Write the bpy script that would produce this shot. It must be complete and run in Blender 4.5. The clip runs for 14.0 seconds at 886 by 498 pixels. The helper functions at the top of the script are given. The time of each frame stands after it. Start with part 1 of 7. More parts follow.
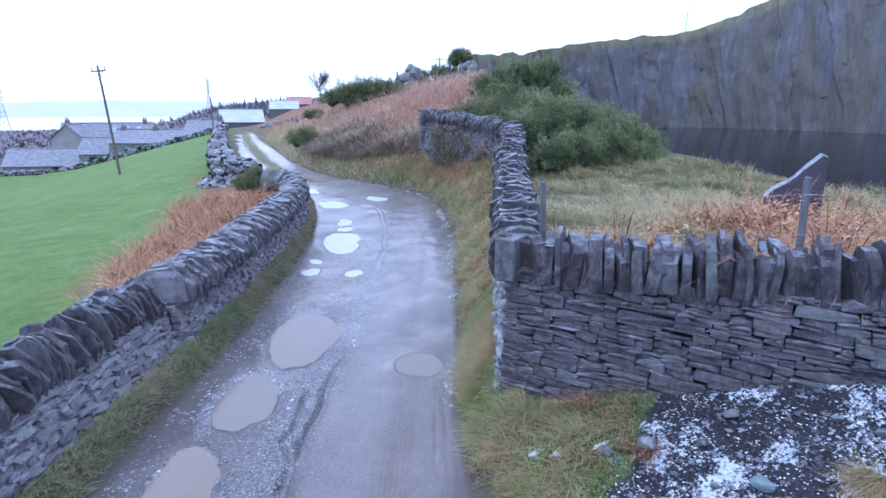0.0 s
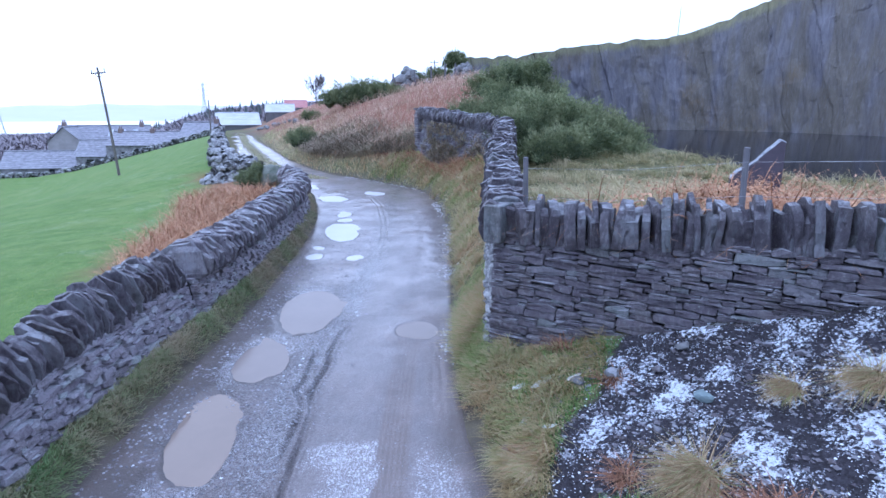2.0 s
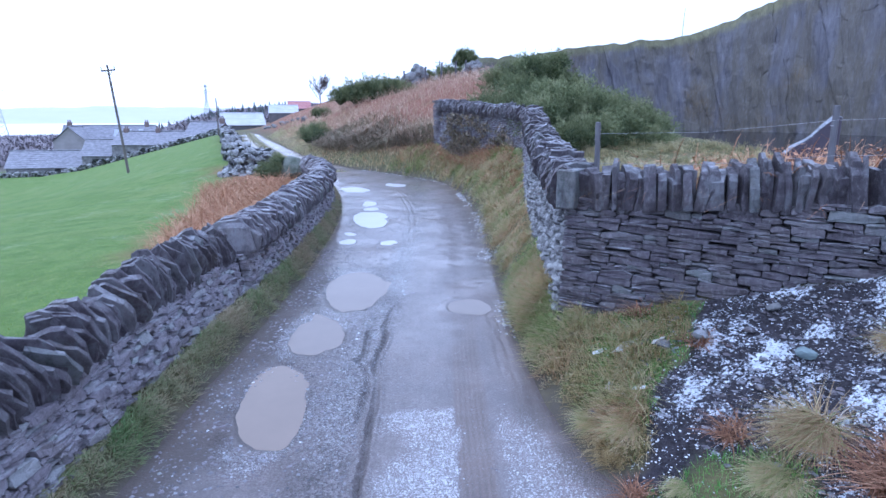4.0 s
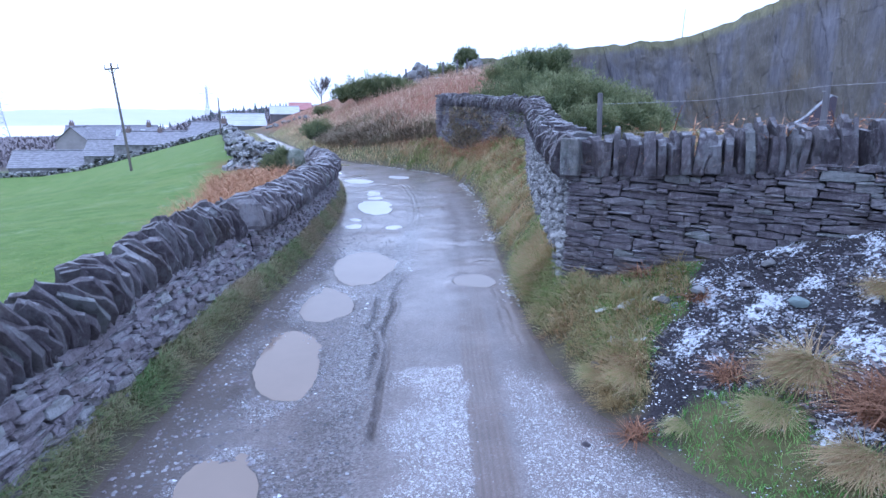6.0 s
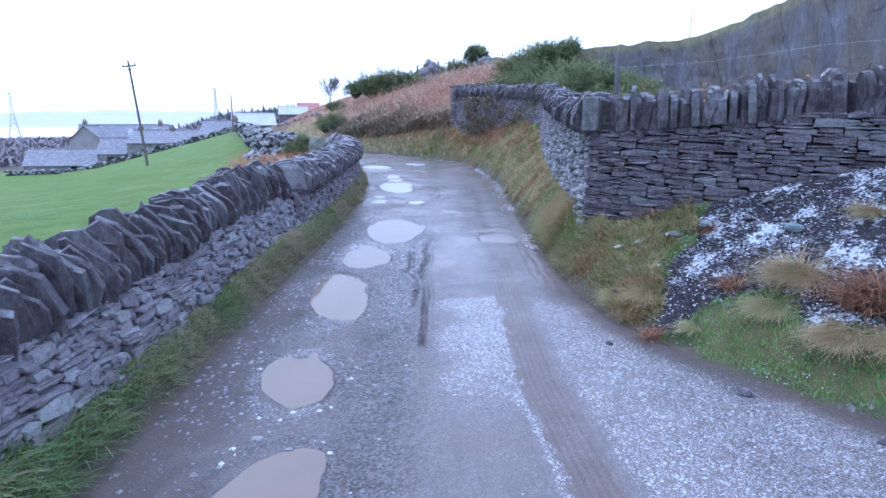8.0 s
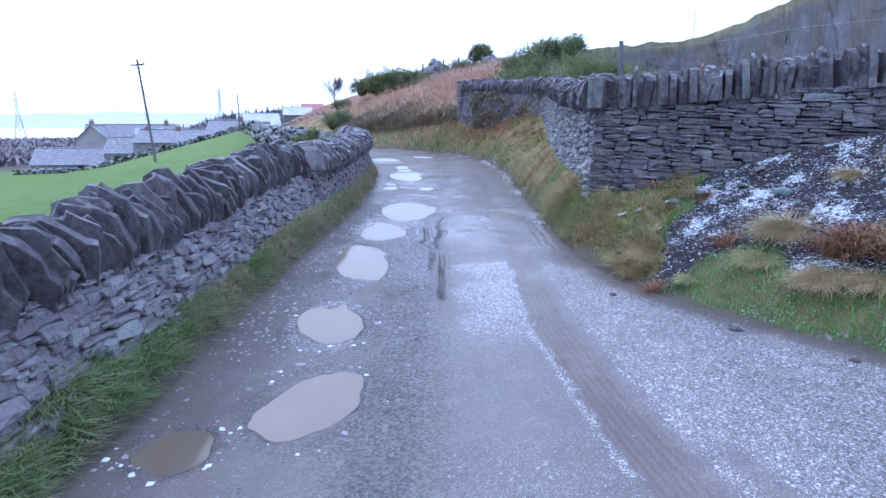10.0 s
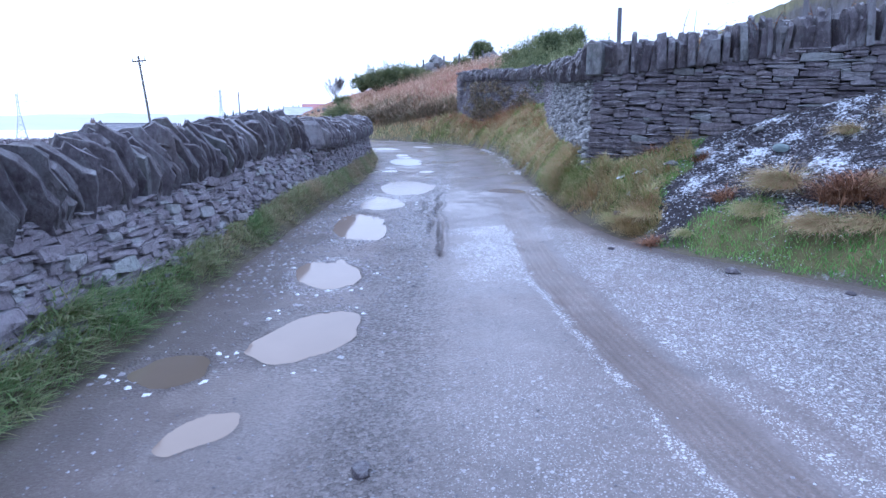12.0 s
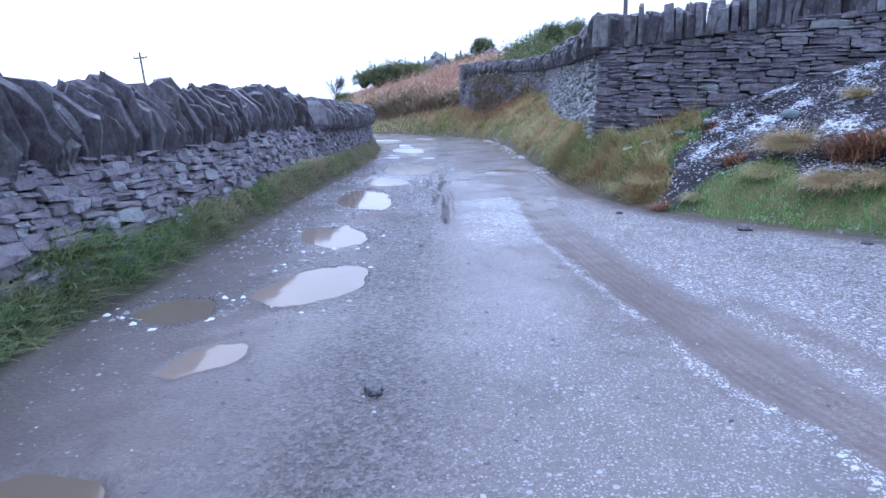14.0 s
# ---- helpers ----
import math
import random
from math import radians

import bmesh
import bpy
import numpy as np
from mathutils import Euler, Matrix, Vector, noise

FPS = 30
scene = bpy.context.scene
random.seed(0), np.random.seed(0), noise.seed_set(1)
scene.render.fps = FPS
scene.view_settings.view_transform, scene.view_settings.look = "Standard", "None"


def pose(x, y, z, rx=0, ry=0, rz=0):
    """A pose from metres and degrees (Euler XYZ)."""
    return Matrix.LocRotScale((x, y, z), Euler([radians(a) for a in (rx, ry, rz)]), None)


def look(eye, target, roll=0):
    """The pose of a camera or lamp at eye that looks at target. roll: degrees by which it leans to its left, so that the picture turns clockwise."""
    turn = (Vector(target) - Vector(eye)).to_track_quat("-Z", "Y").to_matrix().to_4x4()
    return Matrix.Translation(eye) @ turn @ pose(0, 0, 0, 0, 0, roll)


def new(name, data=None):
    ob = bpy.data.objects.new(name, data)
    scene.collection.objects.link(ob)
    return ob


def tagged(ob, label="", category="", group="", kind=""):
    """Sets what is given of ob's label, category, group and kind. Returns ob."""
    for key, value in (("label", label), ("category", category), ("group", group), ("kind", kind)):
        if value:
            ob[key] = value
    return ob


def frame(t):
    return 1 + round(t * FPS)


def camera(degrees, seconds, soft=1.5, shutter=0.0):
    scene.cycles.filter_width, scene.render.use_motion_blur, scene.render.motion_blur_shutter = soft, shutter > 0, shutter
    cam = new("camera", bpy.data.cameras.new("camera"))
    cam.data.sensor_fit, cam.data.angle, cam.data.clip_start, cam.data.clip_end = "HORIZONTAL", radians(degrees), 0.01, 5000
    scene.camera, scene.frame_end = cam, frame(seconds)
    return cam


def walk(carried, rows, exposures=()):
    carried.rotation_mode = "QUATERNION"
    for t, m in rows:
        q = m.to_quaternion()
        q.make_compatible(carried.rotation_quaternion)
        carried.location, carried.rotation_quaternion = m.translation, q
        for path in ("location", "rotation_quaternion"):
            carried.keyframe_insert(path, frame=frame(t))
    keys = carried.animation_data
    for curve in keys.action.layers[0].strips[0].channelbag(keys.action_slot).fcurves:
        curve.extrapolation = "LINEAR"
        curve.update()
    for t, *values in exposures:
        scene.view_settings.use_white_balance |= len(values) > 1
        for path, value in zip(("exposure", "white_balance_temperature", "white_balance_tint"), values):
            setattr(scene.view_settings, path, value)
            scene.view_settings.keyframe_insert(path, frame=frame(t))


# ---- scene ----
cam = camera(72.4, 14.0)
METRES, EYE, TILT, LEAN, TURN = 5.0, 3.4, -13.0, 0.0, 0.0
ROWS = [
    (0.0, 0.0, 0.0, 0.0, -0.0, 0.0, -0.0),
    (0.5, 0.0016, -0.0209, -0.0092, -0.11, 0.12, 0.02),
    (1.0, 0.0032, -0.0969, -0.0344, -0.22, 0.19, 0.05),
    (1.5, 0.0034, -0.151, -0.0607, -0.32, 0.26, 0.09),
    (2.0, -0.0005, -0.168, -0.0812, -0.43, 0.34, 0.12),
    (2.5, -0.0258, -0.1699, -0.0998, -0.29, 0.41, 0.05),
    (3.0, -0.0866, -0.1625, -0.1205, -0.33, 0.47, 0.05),
    (3.5, -0.1372, -0.1488, -0.1398, -0.35, 0.51, 0.07),
    (6.0, -0.1688, -0.1935, -0.2398, -0.32, 0.77, 0.03),
    (6.5, -0.1777, -0.2309, -0.2731, -0.27, 0.82, 0.02),
    (7.0, -0.1921, -0.2523, -0.309, -0.29, 0.89, 0.02),
    (7.5, -0.2118, -0.2883, -0.3398, 0.0, 0.94, -0.07),
    (8.0, -0.2389, -0.3512, -0.377, 0.24, 0.95, -0.13),
    (10.5, -0.2694, -0.4575, -0.4833, 0.53, 1.14, -0.24),
    (11.0, -0.2661, -0.4581, -0.5093, 0.56, 1.17, -0.25),
    (11.5, -0.2624, -0.4583, -0.5336, 0.56, 1.21, -0.26),
    (12.0, -0.263, -0.4557, -0.5567, 0.58, 1.25, -0.27),
    (12.5, -0.2659, -0.4516, -0.5759, 0.58, 1.28, -0.27),
    (13.0, -0.2711, -0.4462, -0.5972, 0.59, 1.31, -0.28),
    (13.5, -0.2755, -0.4443, -0.6122, 0.6, 1.33, -0.29),
    (14.0, -0.2746, -0.4409, -0.6279, 0.63, 1.35, -0.32),
]
walk(cam, [(t, pose(0, 0, EYE, TILT, LEAN, TURN) @ pose(METRES * x, METRES * y, METRES * z, 90 + pitch, roll, yaw)) for t, x, y, z, yaw, pitch, roll in ROWS],
     exposures=((0.0, 0.62, 4740, 15), (8.0, 0.61, 4740, 15), (14.0, 0.69, 4820, 15)))

# ---------------------------------------------------------------- light: a white overcast sky
world = bpy.data.worlds.new("overcast")
scene.world = world
world.use_nodes = True
wn, wl = world.node_tree.nodes, world.node_tree.links
wn.clear()
sky = wn.new("ShaderNodeTexSky")
sky.sky_type = "NISHITA"
sky.sun_disc = False
sky.sun_elevation, sky.sun_rotation = radians(28), radians(-40)
sky.dust_density, sky.air_density = 5.0, 1.0
sky_level = wn.new("ShaderNodeVectorMath")
sky_level.operation = "SCALE"
sky_level.inputs["Scale"].default_value = 0.1
cloud = wn.new("ShaderNodeMixRGB")
cloud.inputs["Fac"].default_value = 0.86
cloud.inputs["Color2"].default_value = (1.0, 1.04, 1.16, 1)
bg = wn.new("ShaderNodeBackground")
bg.inputs["Strength"].default_value = 1.0
wo = wn.new("ShaderNodeOutputWorld")
wl.new(sky.outputs[0], sky_level.inputs[0])
wl.new(sky_level.outputs[0], cloud.inputs["Color1"])
wl.new(cloud.outputs[0], bg.inputs["Color"])
wl.new(bg.outputs[0], wo.inputs["Surface"])

sun_data = bpy.data.lights.new("sun", "SUN")
sun_data.energy, sun_data.angle, sun_data.color = 0.6, radians(25), (1.0, 0.97, 0.94)
sun = new("sun", sun_data)
sun.matrix_world = look((0, 0, 60), (20, 30, 0))

# ---------------------------------------------------------------- node helpers


class Mat:
    """A node material: every call adds one node and gives its first output."""

    def __init__(self, name):
        self.m = bpy.data.materials.new(name)
        self.m.use_nodes = True
        self.t = self.m.node_tree
        self.t.nodes.clear()
        self.out = self.t.nodes.new("ShaderNodeOutputMaterial")

    def put(self, socket, value):
        if isinstance(value, bpy.types.NodeSocket):
            self.t.links.new(value, socket)
        elif value is not None:
            if isinstance(value, tuple) and len(value) == 3 and socket.type == "RGBA":
                value = (*value, 1)
            socket.default_value = value

    def add(self, kind, **values):
        n = self.t.nodes.new(kind)
        for k, v in values.items():
            self.put(n.inputs[k.replace("_", " ")], v)
        return n

    def pos(self):
        return self.t.nodes.new("ShaderNodeNewGeometry").outputs["Position"]

    def local(self):
        return self.t.nodes.new("ShaderNodeTexCoord").outputs["Object"]

    def rnd(self):
        return self.t.nodes.new("ShaderNodeObjectInfo").outputs["Random"]

    def island(self):
        return self.t.nodes.new("ShaderNodeNewGeometry").outputs["Random Per Island"]

    def attr(self, name):
        n = self.t.nodes.new("ShaderNodeAttribute")
        n.attribute_name = name
        return n.outputs["Fac"]

    def stretch(self, v, x, y, z, rot=(0, 0, 0)):
        n = self.add("ShaderNodeMapping", Vector=v)
        n.inputs["Scale"].default_value = (x, y, z)
        n.inputs["Rotation"].default_value = rot
        return n.outputs[0]

    def noise(self, v, scale, detail=4, rough=0.6):
        return self.add("ShaderNodeTexNoise", Vector=v, Scale=scale, Detail=detail, Roughness=rough).outputs["Fac"]

    def cells(self, v, scale, feature="F1", out="Distance"):
        n = self.t.nodes.new("ShaderNodeTexVoronoi")
        n.feature = feature
        self.put(n.inputs["Vector"], v)
        n.inputs["Scale"].default_value = scale
        return n.outputs[out]

    def ramp(self, fac, *stops):
        n = self.add("ShaderNodeValToRGB", Fac=fac)
        e = n.color_ramp.elements
        while len(e) < len(stops):
            e.new(0.5)
        for el, (p, c) in zip(e, stops):
            el.position = p
            el.color = (c, c, c, 1) if isinstance(c, (int, float)) else (*c, 1)
        return n.outputs[0]

    def mix(self, fac, a, b, how="MIX"):
        n = self.t.nodes.new("ShaderNodeMixRGB")
        n.blend_type = how
        for s, v in zip(n.inputs, (fac, a, b)):
            self.put(s, v)
        return n.outputs[0]

    def math(self, op, a, b=0.0):
        n = self.t.nodes.new("ShaderNodeMath")
        n.operation = op
        self.put(n.inputs[0], a)
        self.put(n.inputs[1], b)
        n.use_clamp = False
        return n.outputs[0]

    def bump(self, height, strength, distance, base=None):
        n = self.add("ShaderNodeBump", Height=height, Strength=strength, Distance=distance)
        if base is not None:
            self.put(n.inputs["Normal"], base)
        return n.outputs[0]

    def done(self, color, rough=0.8, normal=None, metal=0.0, spec=0.5, **more):
        p = self.t.nodes.new("ShaderNodeBsdfPrincipled")
        self.put(p.inputs["Base Color"], color)
        self.put(p.inputs["Roughness"], rough)
        self.put(p.inputs["Metallic"], metal)
        self.put(p.inputs["Specular IOR Level"], spec)
        if normal is not None:
            self.put(p.inputs["Normal"], normal)
        for k, v in more.items():
            self.put(p.inputs[k.replace("_", " ")], v)
        self.t.links.new(p.outputs[0], self.out.inputs["Surface"])
        return self.m


def slate_mat(name, joined=False, pale=0.0, lichen=0.0, coping=False):
    """Split slate: purple to blue-grey to green-grey from piece to piece, layered, with pale lichen specks."""
    k = Mat(name)
    r = k.island() if joined else k.rnd()
    v, p = k.local(), k.pos()
    a, b, c, d = [tuple(x * (1 + pale) + 0.05 * pale for x in col) for col in ((0.070, 0.055, 0.070), (0.120, 0.104, 0.122), (0.172, 0.162, 0.180), (0.175, 0.195, 0.192))]
    tone = k.ramp(r, (0.0, a), (0.35, b), (0.64, a), (0.88, c), (1.0, d))
    mottle = k.noise(p, 9, 6, 0.7)
    tone = k.mix(k.ramp(mottle, (0.35, 0.0), (0.7, 0.42)), tone, tuple(x * 1.5 for x in c))
    tone = k.mix(k.ramp(k.noise(p, 2.3, 3), (0.5, 0.0), (0.75, 0.45)), tone, (0.16, 0.13, 0.10))
    spots = k.cells(p, 22)
    grow = k.math("MULTIPLY", k.ramp(spots, (0.13, 1.0), (0.24, 0.0)), k.ramp(k.noise(p, 3.1, 3), (0.60 - lichen * 0.25, 0.0), (0.70 - lichen * 0.2, 1.0)))
    tone = k.mix(grow, tone, (0.42, 0.44, 0.42))
    scar = k.noise(k.stretch(p, 1, 1, 0.55), 26, 6, 0.75)
    tone = k.mix(k.ramp(scar, (0.52, 0.0), (0.68, 0.7)), tone, (0.275, 0.258, 0.272))
    tone = k.mix(k.ramp(scar, (0.32, 0.7), (0.46, 0.0)), tone, (0.035, 0.030, 0.04))
    up = k.t.nodes.new("ShaderNodeSeparateXYZ")
    k.put(up.inputs[0], k.t.nodes.new("ShaderNodeNewGeometry").outputs["True Normal"])
    # upward faces paled: rime, and also sky light put into the colour
    rime_sky = k.math("MULTIPLY", k.ramp(up.outputs[2], (0.50, 0.0), (0.82, 1.0)), k.ramp(k.noise(p, 5, 4, 0.6), (0.46, 0.0), (0.62, 0.65)))
    tone = k.mix(rime_sky, tone, (0.50, 0.51, 0.55))
    layers = k.noise(k.stretch(p, 4, 4, 55), 1.0, 4, 0.7)
    grain = k.noise(p, 60, 5, 0.7)
    if coping:
        coarse = k.noise(k.stretch(p, 1, 1, 0.5), 8, 5, 0.7)
        tone = k.mix(k.ramp(coarse, (0.34, 0.6), (0.5, 0.0)), tone, (0.035, 0.028, 0.038))
        tone = k.mix(k.ramp(coarse, (0.53, 0.0), (0.63, 0.6)), tone, (0.225, 0.23, 0.25))
        layers = k.noise(k.stretch(p, 1, 1, 0.6), 14, 7, 0.75)
    h = k.mix(0.5, layers, grain)
    nrm = k.bump(h, 0.9, 0.03)
    nrm = k.bump(k.mix(0.5, mottle, k.noise(k.stretch(v, 3, 3, 1.2), 1.6, 6, 0.75)), 0.8, 0.05 if coping else 0.06, nrm)
    return k.done(tone, k.ramp(grain, (0.3, 0.42), (0.7, 0.72)), nrm)


SLATE = slate_mat("slate", pale=-0.06)
SLATE_JOINED = slate_mat("slate_joined", True, pale=-0.06)
COPING = slate_mat("coping_slate", pale=0.05, coping=True)
COPING_JOINED = slate_mat("coping_slate_joined", True, pale=0.05, coping=True)
DARK_COPING = slate_mat("purple_coping_slate", pale=-0.2, coping=True)
DARK_COPING_JOINED = slate_mat("purple_coping_slate_joined", True, pale=-0.2, coping=True)
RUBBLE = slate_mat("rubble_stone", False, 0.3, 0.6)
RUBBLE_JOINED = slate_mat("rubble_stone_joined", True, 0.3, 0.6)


def slab_mat():
    k = Mat("dark_slab")
    p = k.pos()
    n = k.noise(p, 7, 5, 0.7)
    return k.done(k.mix(n, (0.04, 0.034, 0.05), (0.085, 0.075, 0.1)), 0.55, k.bump(k.noise(k.stretch(p, 30, 30, 6), 1, 4), 0.4, 0.01))


SLAB_DARK = slab_mat()
GREYSLATE = slate_mat("grey_slate", False, 0.78, 0.1)
GREYSLATE_JOINED = slate_mat("grey_slate_joined", True, 0.78, 0.1)


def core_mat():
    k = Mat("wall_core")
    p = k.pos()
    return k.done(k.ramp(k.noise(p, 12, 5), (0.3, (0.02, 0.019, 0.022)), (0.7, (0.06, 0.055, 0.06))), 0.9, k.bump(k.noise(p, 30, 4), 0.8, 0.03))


CORE = core_mat()


def ground_mat():
    """Pasture, verge turf, bracken litter and dark slate spoil with frost, shared out by the plan."""
    k = Mat("ground")
    p = k.pos()
    n1, n2, n3 = k.noise(p, 0.35, 5), k.noise(p, 4.0, 5), k.noise(p, 40, 4, 0.7)
    field = k.mix(k.ramp(n2, (0.3, 0.0), (0.7, 1.0)), (0.12, 0.205, 0.043), (0.19, 0.275, 0.068))
    field = k.mix(k.ramp(k.noise(p, 1.1, 6, 0.7), (0.45, 0.0), (0.62, 0.7)), field, (0.085, 0.165, 0.026))
    field = k.mix(k.ramp(n1, (0.45, 0.0), (0.7, 0.5)), field, (0.235, 0.275, 0.085))
    field = k.mix(k.ramp(n3, (0.42, 0.0), (0.7, 0.7)), field, (0.07, 0.135, 0.022))
    field = k.mix(k.ramp(k.noise(p, 11, 6, 0.75), (0.56, 0.0), (0.70, 0.6)), field, (0.30, 0.32, 0.12))
    field = k.mix(k.ramp(k.noise(p, 2.4, 7, 0.8), (0.52, 0.0), (0.62, 0.55)), field, (0.085, 0.15, 0.03))
    field = k.mix(k.math("MULTIPLY", k.ramp(k.noise(p, 0.5, 3, 0.6), (0.56, 0.0), (0.68, 0.5)), k.ramp(k.noise(p, 9, 6, 0.8), (0.5, 0.0), (0.6, 1.0))), field, (0.42, 0.46, 0.36))
    verge = k.mix(k.ramp(n2, (0.35, 0.0), (0.65, 1.0)), (0.085, 0.095, 0.035), (0.19, 0.165, 0.08))
    verge = k.mix(k.ramp(n3, (0.4, 0.0), (0.7, 0.7)), verge, (0.12, 0.115, 0.055))
    litter = k.mix(n2, (0.20, 0.085, 0.05), (0.33, 0.16, 0.10))
    litter = k.mix(k.ramp(n3, (0.45, 0.0), (0.7, 0.8)), litter, (0.10, 0.05, 0.03))
    litter = k.mix(k.ramp(n1, (0.5, 0.0), (0.62, 0.45)), litter, (0.14, 0.12, 0.06))
    spoil = k.ramp(k.cells(p, 45, out="Color"), (0.25, (0.022, 0.020, 0.024)), (0.75, (0.085, 0.078, 0.092)))
    spoil = k.mix(0.6, spoil, k.ramp(n2, (0.3, (0.02, 0.018, 0.02)), (0.7, (0.065, 0.058, 0.07))))
    snow_n = k.math("ADD", k.math("MULTIPLY", k.noise(p, 3.3, 4, 0.65), 0.66), k.math("MULTIPLY", k.noise(p, 32, 5, 0.8), 0.71))
    snow = k.math("MULTIPLY", k.ramp(k.math("ADD", snow_n, k.math("MULTIPLY", k.attr("frost"), 0.1)), (0.815, 0.0), (0.85, 1.0)), k.ramp(k.attr("frost"), (0.05, 0.0), (0.5, 1.0)))
    wood = k.mix(n2, (0.06, 0.05, 0.05), (0.12, 0.10, 0.09))
    c = k.mix(k.attr("verge"), field, verge)
    c = k.mix(k.attr("litter"), c, litter)
    c = k.mix(k.math("MULTIPLY", k.attr("soil"), k.ramp(n2, (0.3, 1.0), (0.65, 0.55))), c, k.mix(n3, (0.07, 0.06, 0.055), (0.16, 0.135, 0.12)))
    c = k.mix(k.attr("spoil"), c, spoil)
    c = k.mix(k.attr("scrub"), c, wood)
    c = k.mix(snow, c, (0.78, 0.82, 0.9))
    nrm = k.bump(n3, 0.7, 0.04)
    nrm = k.bump(k.math("MULTIPLY", k.cells(p, 45), k.attr("spoil")), 0.8, 0.03, nrm)
    nrm = k.bump(snow, 0.5, 0.015, nrm)
    return k.done(c, 0.85, nrm, spec=0.25)


def road_mat():
    """Worn stony lane: packed grey grit, wet in the wheel tracks, frosted chippings."""
    k = Mat("road")
    p = k.pos()
    n1, n2, n3 = k.noise(p, 0.9, 5), k.noise(p, 7, 5, 0.65), k.noise(p, 60, 4, 0.75)
    chips = k.cells(p, 52)
    chipc = k.ramp(k.cells(p, 52, out="Color"), (0.3, (0.07, 0.068, 0.075)), (0.5, (0.19, 0.185, 0.20)), (0.72, (0.42, 0.415, 0.45)))
    base = k.mix(n2, (0.12, 0.115, 0.122), (0.275, 0.262, 0.275))
    base = k.mix(k.ramp(n1, (0.4, 0.0), (0.62, 0.7)), base, (0.20, 0.168, 0.165))
    base = k.mix(k.math("MULTIPLY", k.attr("gravel"), 0.62), base, chipc)
    base = k.mix(k.ramp(n3, (0.5, 0.0), (0.72, 0.45)), base, (0.09, 0.085, 0.095))
    base = k.mix(k.attr("mud"), base, k.mix(n2, (0.15, 0.125, 0.118), (0.25, 0.205, 0.195)))
    drag = k.noise(k.stretch(p, 13, 0.8, 1), 1.0, 5, 0.75)
    base = k.mix(k.ramp(drag, (0.45, 0.0), (0.70, 0.35)), base, (0.13, 0.115, 0.115))
    base = k.mix(k.ramp(drag, (0.30, 0.2), (0.42, 0.0)), base, (0.30, 0.285, 0.295))
    grit = k.ramp(k.cells(p, 110, out="Color"), (0.45, 0.0), (0.75, 1.0))
    base = k.mix(k.math("MULTIPLY", grit, k.ramp(k.noise(p, 5, 4, 0.7), (0.4, 0.1), (0.65, 0.45))), base, (0.42, 0.41, 0.43))
    base = k.mix(k.math("MULTIPLY", k.ramp(n3, (0.30, 0.6), (0.42, 0.0)), 1.0), base, (0.06, 0.056, 0.06))
    base = k.mix(k.math("MULTIPLY", k.attr("damp"), 0.72), base, (0.08, 0.07, 0.066))
    base = k.mix(1.0, base, (0.87, 0.81, 0.765), "MULTIPLY")
    patch = k.math("ADD", k.math("MULTIPLY", k.attr("frost"), 0.40), k.math("MULTIPLY", k.math("SUBTRACT", k.noise(p, 3.2, 4, 0.65), 0.5), 0.45))

    def flecks(size, least):
        """Frosted grains: more of them where the frost is heavier."""
        shape = k.ramp(k.cells(p, size), (0.34, 1.0), (0.46, 0.0))
        return k.math("MULTIPLY", shape, k.ramp(k.math("ADD", k.cells(p, size, out="Color"), patch), (least, 0.0), (least + 0.05, 1.0)))

    fr = k.math("MAXIMUM", flecks(75, 0.82), k.math("MAXIMUM", flecks(36, 0.95), flecks(140, 0.78)))
    fr = k.math("MULTIPLY", fr, k.ramp(k.attr("frost"), (0.05, 0.0), (0.5, 0.64)))
    base = k.mix(fr, base, (0.73, 0.745, 0.79))
    nrm = k.bump(k.math("MULTIPLY", chips, k.attr("gravel")), 0.9, 0.03)
    nrm = k.bump(k.mix(0.5, n2, n3), 0.45, 0.02, nrm)
    rough = k.math("ADD", k.ramp(n2, (0.3, 0.46), (0.7, 0.66)), k.math("MULTIPLY", fr, 0.3))
    film = k.math("MULTIPLY", k.attr("wet"), k.ramp(k.math("ADD", n1, k.math("MULTIPLY", n3, 0.25)), (0.42, 0.15), (0.75, 0.95)))
    film = k.math("MULTIPLY", film, k.math("SUBTRACT", 1.0, fr))
    return k.done(base, rough, nrm, spec=0.5, Coat_Weight=film, Coat_Roughness=0.16, Coat_IOR=1.4, Coat_Normal=k.bump(n2, 0.08, 0.02))


def water_mat(name, deep, rough, ripple, size, shine=0.5):
    k = Mat(name)
    p = k.pos()
    return k.done(k.mix(k.noise(p, size, 3), deep, tuple(x * 1.25 for x in deep)), rough, k.bump(k.noise(p, size * 6, 3), ripple, 0.02), spec=shine, IOR=1.35)


GROUND, ROAD = ground_mat(), road_mat()
PUDDLE = water_mat("muddy_water", (0.225, 0.18, 0.15), 0.04, 0.03, 2.0)
PALE_PUDDLE = water_mat("pale_muddy_water", (0.215, 0.18, 0.16), 0.13, 0.05, 2.0, 0.5)
# far puddles: the white sky's reflection is put into the base colour
SKY_PUDDLE = water_mat("sky_pale_water", (0.50, 0.50, 0.52), 0.28, 0.06, 2.0)
BROWN_PUDDLE = water_mat("brown_water", (0.135, 0.108, 0.082), 0.07, 0.02, 2.0)
POND = water_mat("pond_water", (0.008, 0.009, 0.014), 0.07, 0.10, 0.4, 0.03)
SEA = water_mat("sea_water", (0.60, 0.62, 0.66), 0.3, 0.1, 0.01)


